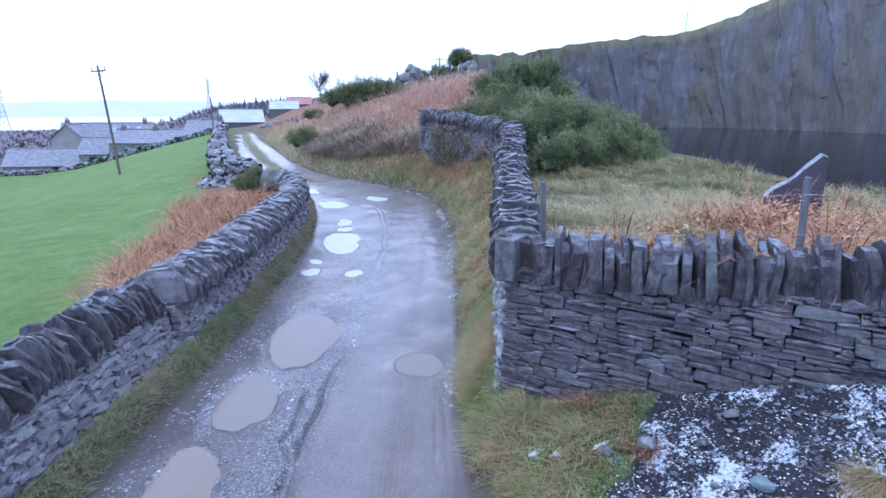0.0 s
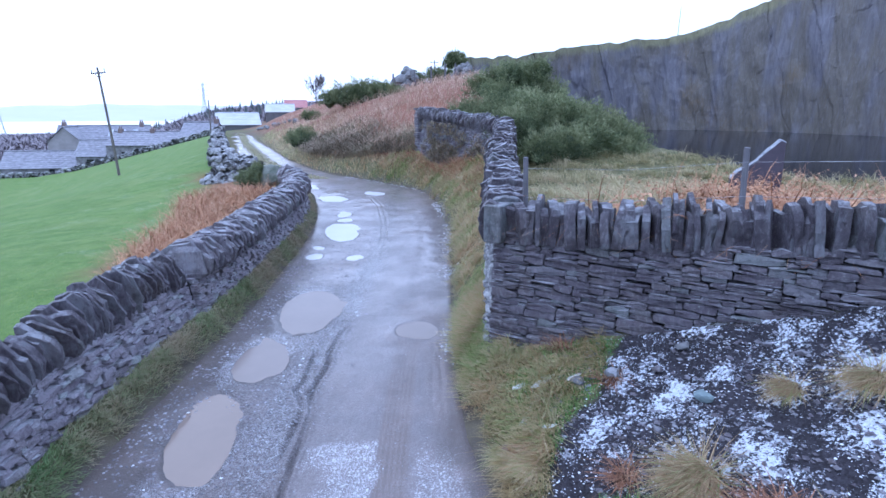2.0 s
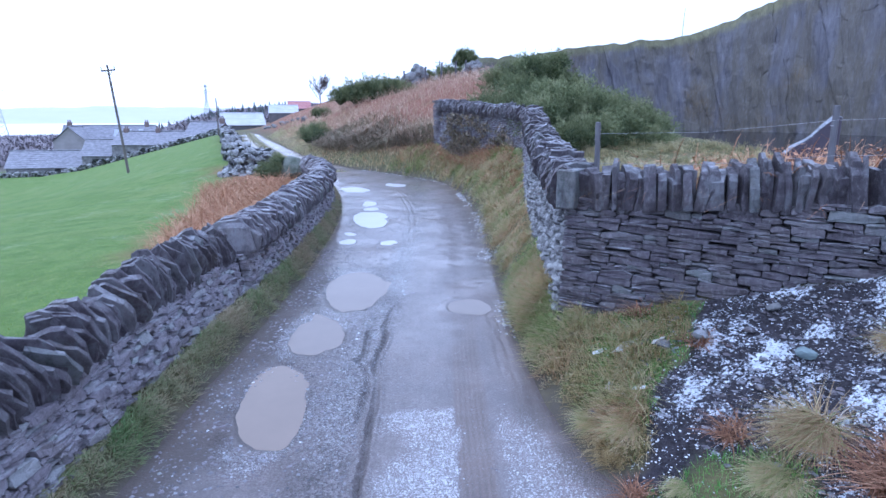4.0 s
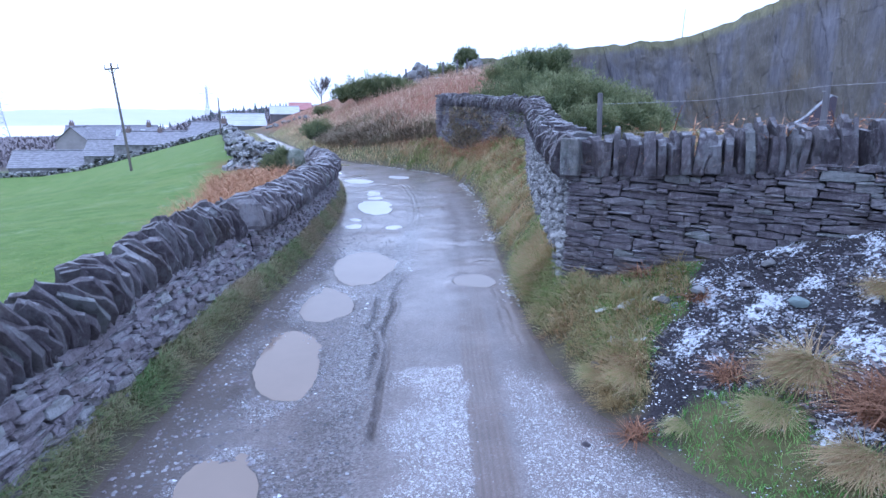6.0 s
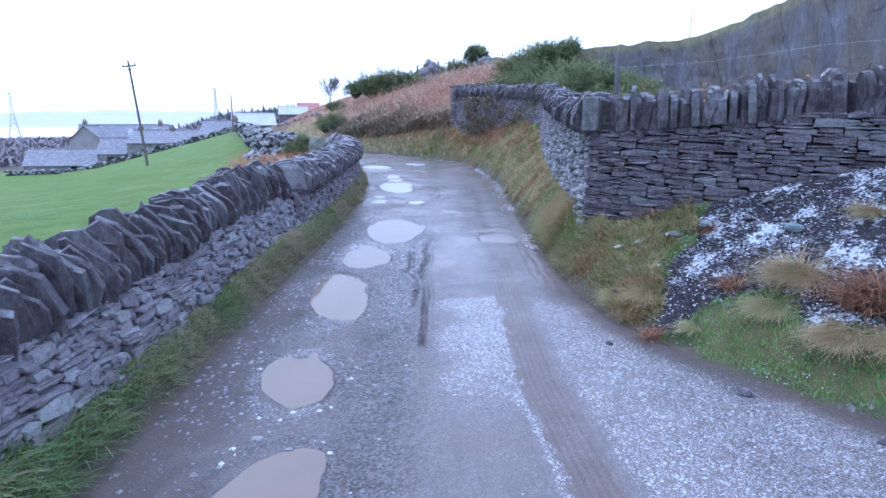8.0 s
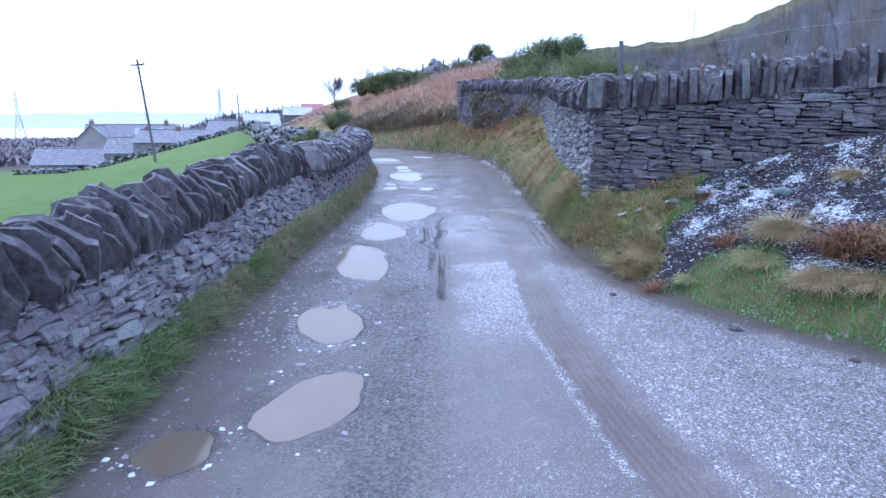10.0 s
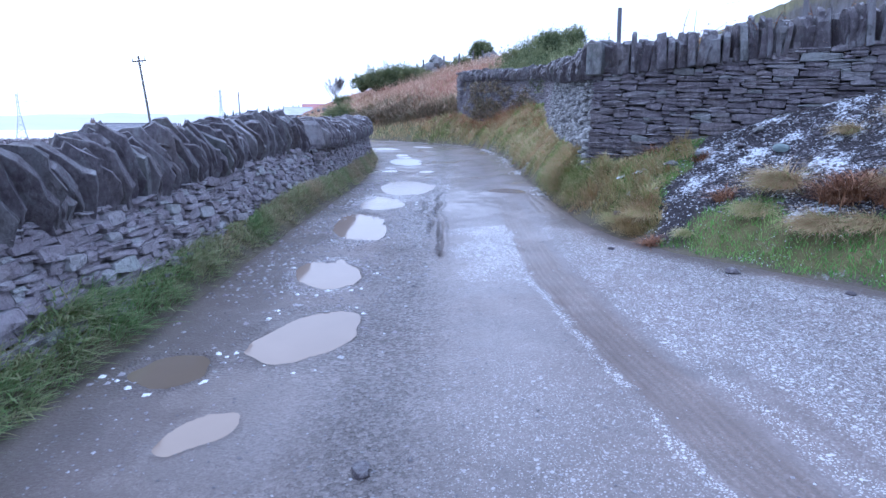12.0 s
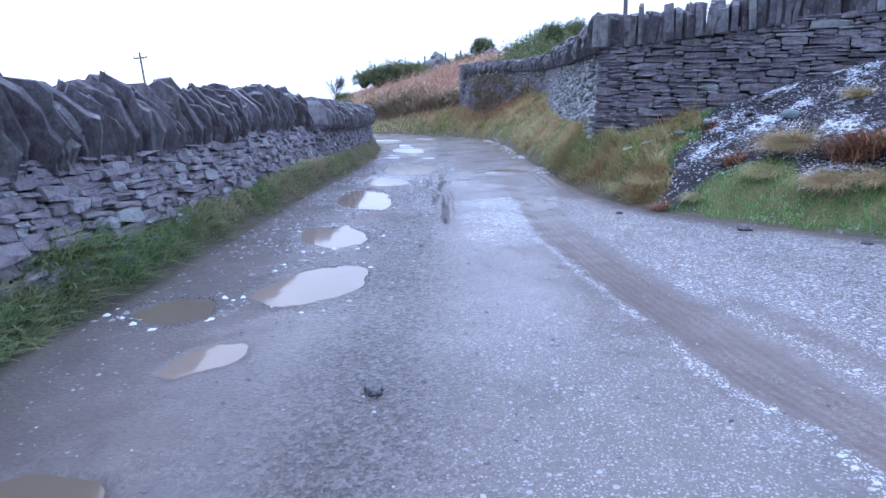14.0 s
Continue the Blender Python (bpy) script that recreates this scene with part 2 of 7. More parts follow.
def cliff_mat():
    k = Mat("quarry_face")
    p = k.pos()
    v = k.stretch(p, 0.9, 0.9, 0.10, (0.12, 0.06, 0.0))
    streak = k.noise(v, 1.0, 8, 0.68)
    blot = k.noise(p, 0.09, 6, 0.6)
    fine = k.noise(k.stretch(p, 1.0, 1.0, 0.4), 1.6, 6, 0.7)
    c = k.ramp(streak, (0.28, (0.10, 0.096, 0.112)), (0.48, (0.165, 0.16, 0.18)), (0.64, (0.21, 0.205, 0.226)), (0.78, (0.31, 0.31, 0.33)))
    sheets = k.noise(k.stretch(p, 0.16, 0.16, 0.03, (0.1, 0.05, 0.0)), 1.0, 5, 0.55)
    c = k.mix(k.ramp(sheets, (0.48, 0.0), (0.58, 0.65)), c, k.mix(fine, (0.10, 0.088, 0.062), (0.185, 0.165, 0.125)))
    c = k.mix(k.ramp(blot, (0.44, 0.0), (0.60, 0.7)), c, k.mix(fine, (0.105, 0.092, 0.072), (0.205, 0.185, 0.145)))
    rust = k.math("MULTIPLY", k.ramp(k.noise(p, 0.06, 4), (0.54, 0.0), (0.66, 1.0)), k.ramp(fine, (0.35, 1.0), (0.6, 0.15)))
    c = k.mix(k.math("MULTIPLY", rust, 0.7), c, (0.21, 0.155, 0.08))
    crisp = k.noise(k.stretch(p, 1.0, 1.0, 0.22), 3.4, 7, 0.75)
    c = k.mix(k.ramp(crisp, (0.52, 0.0), (0.66, 0.5)), c, (0.25, 0.245, 0.26))
    c = k.mix(k.ramp(crisp, (0.34, 0.55), (0.44, 0.0)), c, (0.08, 0.075, 0.09))
    grass = k.ramp(k.math("ADD", k.attr("turf"), k.math("MULTIPLY", fine, 0.5)), (0.72, 0.0), (1.0, 1.0))
    c = k.mix(grass, c, k.mix(fine, (0.17, 0.18, 0.09), (0.32, 0.29, 0.18)))
    return k.done(c, 0.8, k.bump(k.mix(0.5, k.mix(0.5, streak, fine), crisp), 0.8, 0.45), spec=0.3)


CLIFF = cliff_mat()


def fieldstone_mat(name, joined):
    k = Mat(name)
    p = k.pos()
    tone = k.ramp(k.island() if joined else k.rnd(), (0.0, (0.09, 0.088, 0.095)), (0.5, (0.20, 0.198, 0.205)), (1.0, (0.36, 0.36, 0.36)))
    n = k.noise(p, 11, 6, 0.75)
    tone = k.mix(k.ramp(n, (0.50, 0.0), (0.60, 0.65)), tone, (0.54, 0.55, 0.54))
    tone = k.mix(k.ramp(n, (0.34, 0.8), (0.44, 0.0)), tone, (0.06, 0.058, 0.06))
    return k.done(tone, 0.85, k.bump(n, 0.8, 0.05))


FIELDSTONE, FIELDSTONE_JOINED = fieldstone_mat("fieldstone", False), fieldstone_mat("fieldstone_joined", True)

# ---------------------------------------------------------------- plan of the ground (metres)


def table(*pts):
    """A smoothed curve through (y, value) pairs."""
    ys = np.arange(-40, 400, 0.2)
    v = np.interp(ys, [a for a, _ in pts], [b for _, b in pts])
    ker = np.ones(9) / 9
    sm = np.convolve(np.pad(v, 4, mode="edge"), ker, "valid")
    return lambda y: np.interp(y, ys, sm)


road_level = table((-12, -0.42), (-3, -0.27), (1, -0.21), (3, -0.175), (4.5, -0.125), (6, -0.075), (8, -0.035), (12, -0.01), (15, 0.05), (20, 0.2), (26, 0.33), (32, 0.45), (50, 0.55), (73, 0.6), (95, 0.2), (140, -1.0), (300, -3))
road_left = table((-12, -3.5), (0, -3.43), (4, -3.37), (9, -3.23), (13, -3.35), (16.5, -3.6), (20, -4.25), (22, -4.8), (25, -6.4), (28, -8.2), (30.4, -9.6), (35, -11.6), (52.7, -18.0), (73, -24.8), (110, -37), (300, -90))
lane_right = table((-12, 0.6), (0, 0.55), (3.5, 0.50), (4.4, 0.33), (5.5, 0.22), (6.7, 0.20), (9.5, 0.24), (14.8, 0.32), (19, -0.02), (21.5, -0.4), (23.2, -1.0), (25.9, -3.2), (27.3, -4.7), (30.4, -6.6), (35.2, -8.8), (52.7, -15.2), (73, -22), (110, -34), (300, -87))
apron_right = table((-12, 12), (-2.2, 4.2), (-0.8, 3.2), (0.3, 2.4), (1.15, 1.8), (1.55, 1.52), (2.0, 1.27), (2.42, 1.05), (2.75, 0.84), (3.1, 0.66), (3.5, 0.50), (4.4, 0.33), (5.5, 0.22))
field_fall = table((-40, 0.05), (5, 0.05), (25, 0.14), (45, 0.32), (56, 0.34), (70, 0.30), (95, 0.255), (300, 0.12))


def right_edge(y):
    return np.where(y < 4.4, apron_right(y), lane_right(y))


def smooth(a, b, v):
    k = np.clip((v - a) / (b - a), 0, 1)
    return k * k * (3 - 2 * k)


LATTICES = {}


def wobble(x, y, size, seed=0, octaves=3):
    """Value noise, about -1 to 1, with features of that size."""
    if seed not in LATTICES:
        LATTICES[seed] = np.random.RandomState(seed).uniform(-1, 1, (256, 256))
    lattice = LATTICES[seed]
    total, amp, span = 0.0, 1.0, 0.0
    for o in range(octaves):
        u, v = np.asarray(x) / size * 2 ** o + 17.3 * o, np.asarray(y) / size * 2 ** o + 5.1 * o
        i, j = np.floor(u).astype(int), np.floor(v).astype(int)
        a, b = u - i, v - j
        a, b = a * a * (3 - 2 * a), b * b * (3 - 2 * b)
        p = lattice[i % 256, j % 256] * (1 - a) + lattice[(i + 1) % 256, j % 256] * a
        q = lattice[i % 256, (j + 1) % 256] * (1 - a) + lattice[(i + 1) % 256, (j + 1) % 256] * a
        total, span, amp = total + amp * (p * (1 - b) + q * b), span + amp, amp * 0.5
    return total / span * 1.5


CLIFF_AZ = [2.0, 4.4, 8.4, 10.9, 14.7, 17.5, 20.2, 22.4, 24.4, 26, 28.3, 34.1, 42, 52, 64, 80]
CLIFF_R = [96, 105, 118, 125, 138, 146, 150, 150, 148, 146, 142, 130, 118, 105, 92, 80]
CLIFF_E = [0.082, 0.0852, 0.0893, 0.0965, 0.102, 0.108, 0.108, 0.116, 0.129, 0.141, 0.156, 0.177, 0.19, 0.18, 0.16, 0.14]
POND_Z = -0.5
PLATEAU = 1.85
FACE_T, FACE_N = np.array((0.857, -0.514)), np.array((-0.514, -0.857))
CORNER = np.array((0.55, 5.5))
WALL4_Y, WALL4_X = [5.62, 8, 12, 16, 17.8, 20, 22.4, 24.9], [0.53, 0.72, 1.10, 1.60, 1.62, 1.05, 0.1, -0.85]

NEAR_PUDDLES = [  # x, y, half width, half length, turn, depth, brown
    (-2.12, 8.68, 0.47, 1.0, 0.10, 0.05, 0), (-2.38, 6.66, 0.31, 0.60, 0.13, 0.045, 0), (-2.45, 4.70, 0.29, 0.70, 0.17, 0.05, 0),
    (-2.42, 2.57, 0.265, 0.44, 0.2, 0.05, 0), (-2.27, 1.05, 0.29, 0.45, -0.5, 0.05, 0), (-2.92, 0.43, 0.20, 0.20, 0.2, 0.05, 1),
    (-2.49, -0.28, 0.115, 0.21, -0.45, 0.015, 0), (-2.60, -1.40, 0.22, 0.24, 0, 0.045, 1), (-0.32, 7.55, 0.26, 0.34, 0, 0.04, 0),
]
FAR_PUDDLES = [
    (-2.57, 14.92, 0.38, 0.92, 0.15, 0.05, 0), (-3.74, 20.45, 0.45, 0.66, 0.3, 0.05, 0), (-2.82, 12.5, 0.19, 0.24, 0, 0.03, 0),
    (-1.90, 12.4, 0.18, 0.22, 0, 0.025, 0), (-2.91, 17.55, 0.19, 0.40, 0.1, 0.035, 0), (-2.76, 16.7, 0.19, 0.28, 0, 0.03, 0),
    (-2.36, 21.65, 0.32, 0.46, 0.3, 0.03, 0),
    (-2.89, 13.35, 0.12, 0.20, 0.4, 0.03, 0), (-5.2, 23.5, 0.3, 0.9, 0.45, 0.03, 0), (-11.0, 32.6, 0.30, 0.8, 0.45, 0.03, 0), (-14.4, 42.0, 0.35, 1.4, 0.38, 0.03, 0),
]
PUDDLES = NEAR_PUDDLES + FAR_PUDDLES


SPOIL_EDGE = [(0.68, 3.2), (0.9, 3.45), (0.98, 3.77), (1.04, 4.02), (1.37, 4.15), (1.5, 4.38), (1.9, 4.75), (6.0, 2.4), (8.0, 1.1), (8.0, 0.4), (4.0, 1.0), (2.6, 1.5), (1.95, 1.98), (1.62, 2.3), (1.8, 2.75), (1.64, 3.02), (1.49, 2.99), (1.21, 3.06), (0.96, 3.03)]


def on_spoil(x, y):
    """Distance inside the outline of the spoil slope (negative outside)."""
    near, odd = np.full(np.shape(x), 1e9), np.zeros(np.shape(x), bool)
    for (ax, ay), (bx, by) in zip(SPOIL_EDGE, SPOIL_EDGE[1:] + SPOIL_EDGE[:1]):
        k = np.clip(((x - ax) * (bx - ax) + (y - ay) * (by - ay)) / ((bx - ax) ** 2 + (by - ay) ** 2), 0, 1)
        near = np.minimum(near, np.hypot(x - ax - k * (bx - ax), y - ay - k * (by - ay)))
        odd ^= ((ay > y) != (by > y)) & (x < (bx - ax) * (y - ay) / (by - ay + 1e-9) + ax)
    return np.where(odd, near, -near)


def pothole(x, y):
    """Depth of the potholes at x, y."""
    d = np.zeros_like(x)
    for i, (cx, cy, a, b, turn, deep, _) in enumerate(PUDDLES):
        c, s = math.cos(turn), math.sin(turn)
        u, v = (x - cx) * c + (y - cy) * s, (y - cy) * c - (x - cx) * s
        ang = np.arctan2(v / b, u / a)
        edge = 1 + 0.07 * np.sin(2 * ang + i) + 0.045 * np.sin(3 * ang + 2.1 * i) + 0.03 * np.sin(5 * ang + i * 3.3) + 0.08 * wobble(x, y, 0.45, 90) + 0.05 * wobble(x, y, 0.12, 89)
        q = np.sqrt((u / a) ** 2 + (v / b) ** 2) / edge
        d = np.maximum(d, deep * smooth(1.22, 0.85, q))
    return d


RUTS = [  # wheel ruts: where along the lane, across it, and how deep
    ([3.0, 4.0, 5.02, 5.31, 5.75, 6.12, 6.57, 6.93, 7.59, 8.1], [-1.40, -1.42, -1.43, -1.45, -1.53, -1.51, -1.45, -1.50, -1.47, -1.34], 0.055),
    ([4.2, 5.0, 5.47, 5.86, 6.12, 7.05, 7.3], [-1.58, -1.55, -1.55, -1.74, -1.67, -1.71, -1.68], 0.045),
    ([11.8, 12.6, 14.21, 16.54, 19.1, 21.34], [-1.50, -1.47, -1.46, -1.64, -2.03, -2.63], 0.011),
    ([11.8, 12.6, 14.21, 16.54, 19.1, 21.34], [-1.38, -1.35, -1.33, -1.50, -1.88, -2.45], 0.009),
    ([4.4, 5.05, 6.19, 7.3], [0.02, 0.00, -0.03, -0.02], 0.012), ([4.4, 5.05, 6.19, 7.3], [0.07, 0.05, 0.02, 0.03], 0.012), ([4.4, 5.05, 6.19, 7.3], [-0.04, -0.06, -0.08, -0.07], 0.010),
]


def ruts(x, y):
    """Depth of the wheel ruts and of the mud pressed up beside them."""
    cut, lip = np.zeros_like(x), np.zeros_like(x)
    for k, (ys, xs, deep) in enumerate(RUTS):
        c = np.interp(y, ys, xs) + 0.014 * wobble(y * 1.0, y * 0, 0.18, 70 + k)
        c = c + 0.012 * wobble(y, y * 0 + 9, 0.06, 60 + k) * (deep > 0.02)
        on = smooth(ys[0], ys[0] + 0.6, y) * smooth(ys[-1], ys[-1] - 0.5, y) * np.clip(0.8 + 0.5 * wobble(y, y * 0 + 5, 0.5, 50 + k), 0.15, 1.1)
        w = (0.024 if deep > 0.02 else 0.014) * (1 + 0.35 * wobble(y, y * 0 + 3, 0.25, 80 + k))
        cut = np.maximum(cut, deep * on * np.exp(-((x - c) / w) ** 2))
        lip = np.maximum(lip, 0.42 * deep * on * np.exp(-((np.abs(x - c) - 0.06) / 0.025) ** 2))
    return cut, lip


def track_line(y):
    """The tyre track that swings from the lane to the side road."""
    return np.interp(y, TRACK_Y, TRACK_X)


TRACK_Y, TRACK_X = [-4, -2, -0.7, -0.4, 0, 0.5, 1.15, 2.4, 4.5, 6, 9, 12, 16, 20], [0.5, 0.15, -0.12, -0.15, -0.20, -0.28, -0.35, -0.45, -0.46, -0.45, -0.4, -0.35, -0.45, -1.0]


def lane_base(x, y):
    z = road_level(y) + 0.08 * np.maximum(0, x + 1.5) * smooth(30, 15, y)
    z = z + 0.012 * wobble(x, y, 1.6, 3) + 0.006 * wobble(x, y, 0.5, 4)
    return z - 0.014 * np.exp(-((x - track_line(y)) / 0.14) ** 2) * smooth(20, 10, y)


PUDDLE_Z = [float(lane_base(np.array(p[0]), np.array(p[1]))) for p in PUDDLES]


def road_height(x, y):
    z = lane_base(x, y)
    total, level, most = 1e-9, 0.0, 0.0
    for (cx, cy, a, b, turn, _, _), here in zip(PUDDLES, PUDDLE_Z):  # a level shelf round each pothole
        c, s = math.cos(turn), math.sin(turn)
        u, v = (x - cx) * c + (y - cy) * s, (y - cy) * c - (x - cx) * s
        w = smooth(1.9, 1.2, np.hypot(u / a, v / b))
        total, level, most = total + w ** 4, level + w ** 4 * here, np.maximum(most, w)
    z = z + (level / total - z) * most
    cut, lip = ruts(x, y)
    return z + lip - cut + 0.004 * wobble(x, y, 0.14, 12) - pothole(x, y)


def ground_height(x, y):
    r, az = np.hypot(x, y), np.degrees(np.arctan2(x, y))
    zr = road_level(y) + 0.08 * np.clip(x + 1.5, 0, 4.5) * smooth(30, 15, y)
    xl, xr = road_left(y), right_edge(y)
    dl, dr = xl - x, x - xr
    # pasture side
    left = zr + 0.30 * smooth(0, 0.24, dl) - field_fall(y) * np.clip(dl - 1.0, 0, 27) - 0.035 * np.clip(dl - 28, 0, 900)
    left = left + 0.06 * wobble(x, y, 6, 5) * smooth(1, 4, dl)
    # bank and hill side
    dlane = x - lane_right(y)
    bank = PLATEAU * (1 - np.exp(-np.maximum(dlane, 0) / (0.82 + 0.26 * smooth(6, 10, y) + 0.2 * smooth(10, 14, y) - 0.28 * smooth(15, 18, y))))
    hill = 6.95 * (1 - np.exp(-np.maximum(dlane, 0) / 11.0)) - 0.45 * np.maximum(x - 2.5, 0)
    hill = np.maximum(hill, -1.0)
    up = zr + bank + (hill - bank) * smooth(18, 36, y)
    up = up + (0.10 * wobble(x, y, 2.2, 6) * smooth(5, 12, y) + 0.25 * wobble(x, y, 9, 7) * smooth(20, 40, y)) * smooth(0.3, 2, dlane)
    spoil = np.maximum(-0.96 + 0.49 * x + 0.233 * y, zr)
    spoil = spoil - np.maximum(spoil - 1.9, 0) * 0.75
    spoil = zr + (spoil - zr) * smooth(-0.03, 0.5, dr)
    spoil = spoil + 0.035 * wobble(x, y, 0.9, 8) * smooth(0.1, 0.6, dr)
    behind = (x - CORNER[0]) * 0.514 + (y - CORNER[1]) * 0.857
    shelf = PLATEAU - 0.06 * np.clip(behind - 2, 0, 8)
    past = x > np.interp(y, WALL4_Y, WALL4_X) + 0.2
    right = np.where(behind > 0.22, np.where(past & (y < 22), np.minimum(np.maximum(up, shelf), shelf + (up - shelf) * smooth(12, 20, y)), up), spoil)
    right = np.where((behind <= 0.22) & (y > 5.0) & (x < 0.75), np.minimum(up, np.maximum(spoil, zr)), right)
    right = right + 0.10 * wobble(x, y, 1.1, 83) * smooth(1.0, 1.6, behind) * past * smooth(13, 10, y)
    front = smooth(-0.5, 0.6, behind)
    right = np.where((x < 0.78) & (y > 4.2) & (y < 7.5), np.minimum(up, np.maximum(spoil, zr)) * (1 - front) + up * front, right)
    # quarry pit
    xe = np.interp(y, [12, 14, 18, 25, 40, 60, 90, 120], [40, 9.5, 6.6, 7.2, 8, 8, 6, 4])
    pit = smooth(0, 3, np.minimum(x - xe, y - 12.3 - 0.5 * wobble(x, 0 * x, 3, 11)))
    rc = np.interp(az, CLIFF_AZ, CLIFF_R)
    top = 3.4 + np.interp(az, CLIFF_AZ, CLIFF_E) * rc
    right = right * (1 - pit) - 6.0 * pit
    beyond = smooth(2, 7, r - rc) * smooth(1.0, 4.0, az)
    right = right * (1 - beyond) + (top - 0.5) * beyond
    z = np.where(dl > 0, left, np.where(dr > 0, right, zr - 0.20 * smooth(0.02, 0.4, np.minimum(-dl, -dr))))
    # far country: down to the estuary, up behind the farm
    far_z = np.interp(r, [100, 150, 250, 400, 550, 1100, 1600], [-6, -5.5, -6.5, -9.5, -13.5, -30, -42]) * (1 - smooth(-27, -19, az)) + (-1 + 10 * smooth(150, 420, r) * smooth(-27, -10, az)) * smooth(-27, -19, az)
    far_z = np.maximum(far_z - 0.03 * np.maximum(r - 500, 0) * smooth(-27, -19, az), -36) + 1.2 * wobble(x, y, 160, 9)
    k = smooth(120, 230, r) * smooth(1.5, -2, az) * (y > 0)
    return z * (1 - k) + far_z * k

# ---------------------------------------------------------------- mesh helpers


def mesh_np(name, verts, faces, mat, attrs=(), smooth_shade=False):
    """A mesh from arrays: verts (n, 3), faces (m, 3 or 4)."""
    me = bpy.data.meshes.new(name)
    verts, faces = np.asarray(verts, np.float32), np.asarray(faces, np.int32)
    n, k = faces.shape
    me.vertices.add(len(verts))
    me.vertices.foreach_set("co", verts.ravel())
    me.loops.add(n * k)
    me.loops.foreach_set("vertex_index", faces.ravel())
    me.polygons.add(n)
    me.polygons.foreach_set("loop_start", np.arange(0, n * k, k, dtype=np.int32))
    me.polygons.foreach_set("loop_total", np.full(n, k, np.int32))
    me.polygons.foreach_set("use_smooth", np.full(n, smooth_shade))
    for key, v in attrs:
        a = me.attributes.new(key, "FLOAT", "POINT")
        a.data.foreach_set("value", np.asarray(v, np.float32).ravel())
    me.update(calc_edges=True)
    me.validate()
    me.materials.append(mat)
    return me


def grid_faces(rows, cols):
    i = np.arange(rows * cols).reshape(rows, cols)
    return np.stack([i[:-1, :-1], i[:-1, 1:], i[1:, 1:], i[1:, :-1]], -1).reshape(-1, 4)


def bm_mesh(name, bm, mat):
    me = bpy.data.meshes.new(name)
    bm.normal_update()
    bm.to_mesh(me)
    bm.free()
    me.materials.append(mat)
    return me


def child(name, me, parent, m=None, label=""):
    ob = new(name, me)
    ob.parent = parent
    if m is not None:
        ob.matrix_basis = m
    return tagged(ob, label)


def part(name, bm, mat, parent, label="", m=None):
    return child(name, bm_mesh(name, bm, mat), parent, m, label)


def thing(name, m, label, category, group="", kind=""):
    ob = new(name)
    ob.empty_display_size = 0.2
    ob.matrix_basis = m
    return tagged(ob, label, category, group, kind)


def box_bm(x0, x1, y0, y1, z0, z1, bm=None, bevel=0.0):
    bm = bm or bmesh.new()
    vs = [bm.verts.new(p) for p in ((x0, y0, z0), (x1, y0, z0), (x1, y1, z0), (x0, y1, z0), (x0, y0, z1), (x1, y0, z1), (x1, y1, z1), (x0, y1, z1))]
    fs = [bm.faces.new([vs[i] for i in f]) for f in ((0, 3, 2, 1), (4, 5, 6, 7), (0, 1, 5, 4), (1, 2, 6, 5), (2, 3, 7, 6), (3, 0, 4, 7))]
    if bevel:
        bmesh.ops.bevel(bm, geom=list({e for f in fs for e in f.edges}), offset=bevel, segments=1, affect="EDGES")
    return bm


def tube_bm(pts, r0, r1, sides=8, bm=None):
    """A tapered round bar along a row of points."""
    bm = bm or bmesh.new()
    rings = []
    pts = [Vector(p) for p in pts]
    for i, p in enumerate(pts):
        d = (pts[min(i + 1, len(pts) - 1)] - pts[max(i - 1, 0)]).normalized()
        a = d.orthogonal().normalized()
        b = d.cross(a)
        r = r0 + (r1 - r0) * i / (len(pts) - 1)
        rings.append([bm.verts.new(p + r * (a * math.cos(t) + b * math.sin(t))) for t in (6.2832 * k / sides for k in range(sides))])
    for q, s in zip(rings, rings[1:]):
        for k in range(sides):
            bm.faces.new((q[k], q[(k + 1) % sides], s[(k + 1) % sides], s[k]))
    bm.faces.new(rings[0][::-1])
    bm.faces.new(rings[-1])
    return bm


# ---------------------------------------------------------------- ground sheet
def axis(lo, a, b, hi, step, grow=1.13, mid=()):
    out = list(np.arange(a, b, step))
    for c, s in mid:
        out += list(np.arange(out[-1] + s, c, s))
    s, v = step * (mid[-1][1] / step if mid else 1), out[-1]
    while v < hi:
        s *= grow
        v += s
        out.append(v)
    s, v, before = step, a, []
    while v > lo:
        s *= grow
        v -= s
        before.append(v)
    return np.array(before[::-1] + out)


gx = axis(-3900, -9.5, 7.5, 3900, 0.11, 1.12)
gx = np.unique(np.round(np.concatenate([gx, np.arange(-0.4, 2.2, 0.036)]), 3))
gy = axis(-400, -4.0, 12.0, 3900, 0.11, 1.10, ((34.0, 0.22),))
GX, GY = np.meshgrid(gx, gy)
GZ = ground_height(GX, GY)
dlane = GX - lane_right(GY)
dedge = GX - right_edge(GY)
dleft = road_left(GY) - GX
behind = (GX - CORNER[0]) * 0.514 + (GY - CORNER[1]) * 0.857
edge_n = 0.25 * wobble(GX, GY, 1.3, 21)
spoil_a = smooth(-0.05, 0.05, on_spoil(GX, GY) + 0.10 * wobble(GX, GY, 0.35, 21)) * (behind < 0.22) * (dedge > 0.03)
litter_a = np.maximum(smooth(18, 24, GY) * (dlane > 0.2) * smooth(0.5, 1.5, dlane + edge_n), smooth(9.5, 11.5, GY) * smooth(30, 26, GY) * smooth(0.5, 1.0, dleft) * smooth(4.6, 3.0, dleft + edge_n * 2) * 0.9)
verge_a = np.where(dleft > 0, smooth(1.7, 1.0, dleft + edge_n), 1.0)
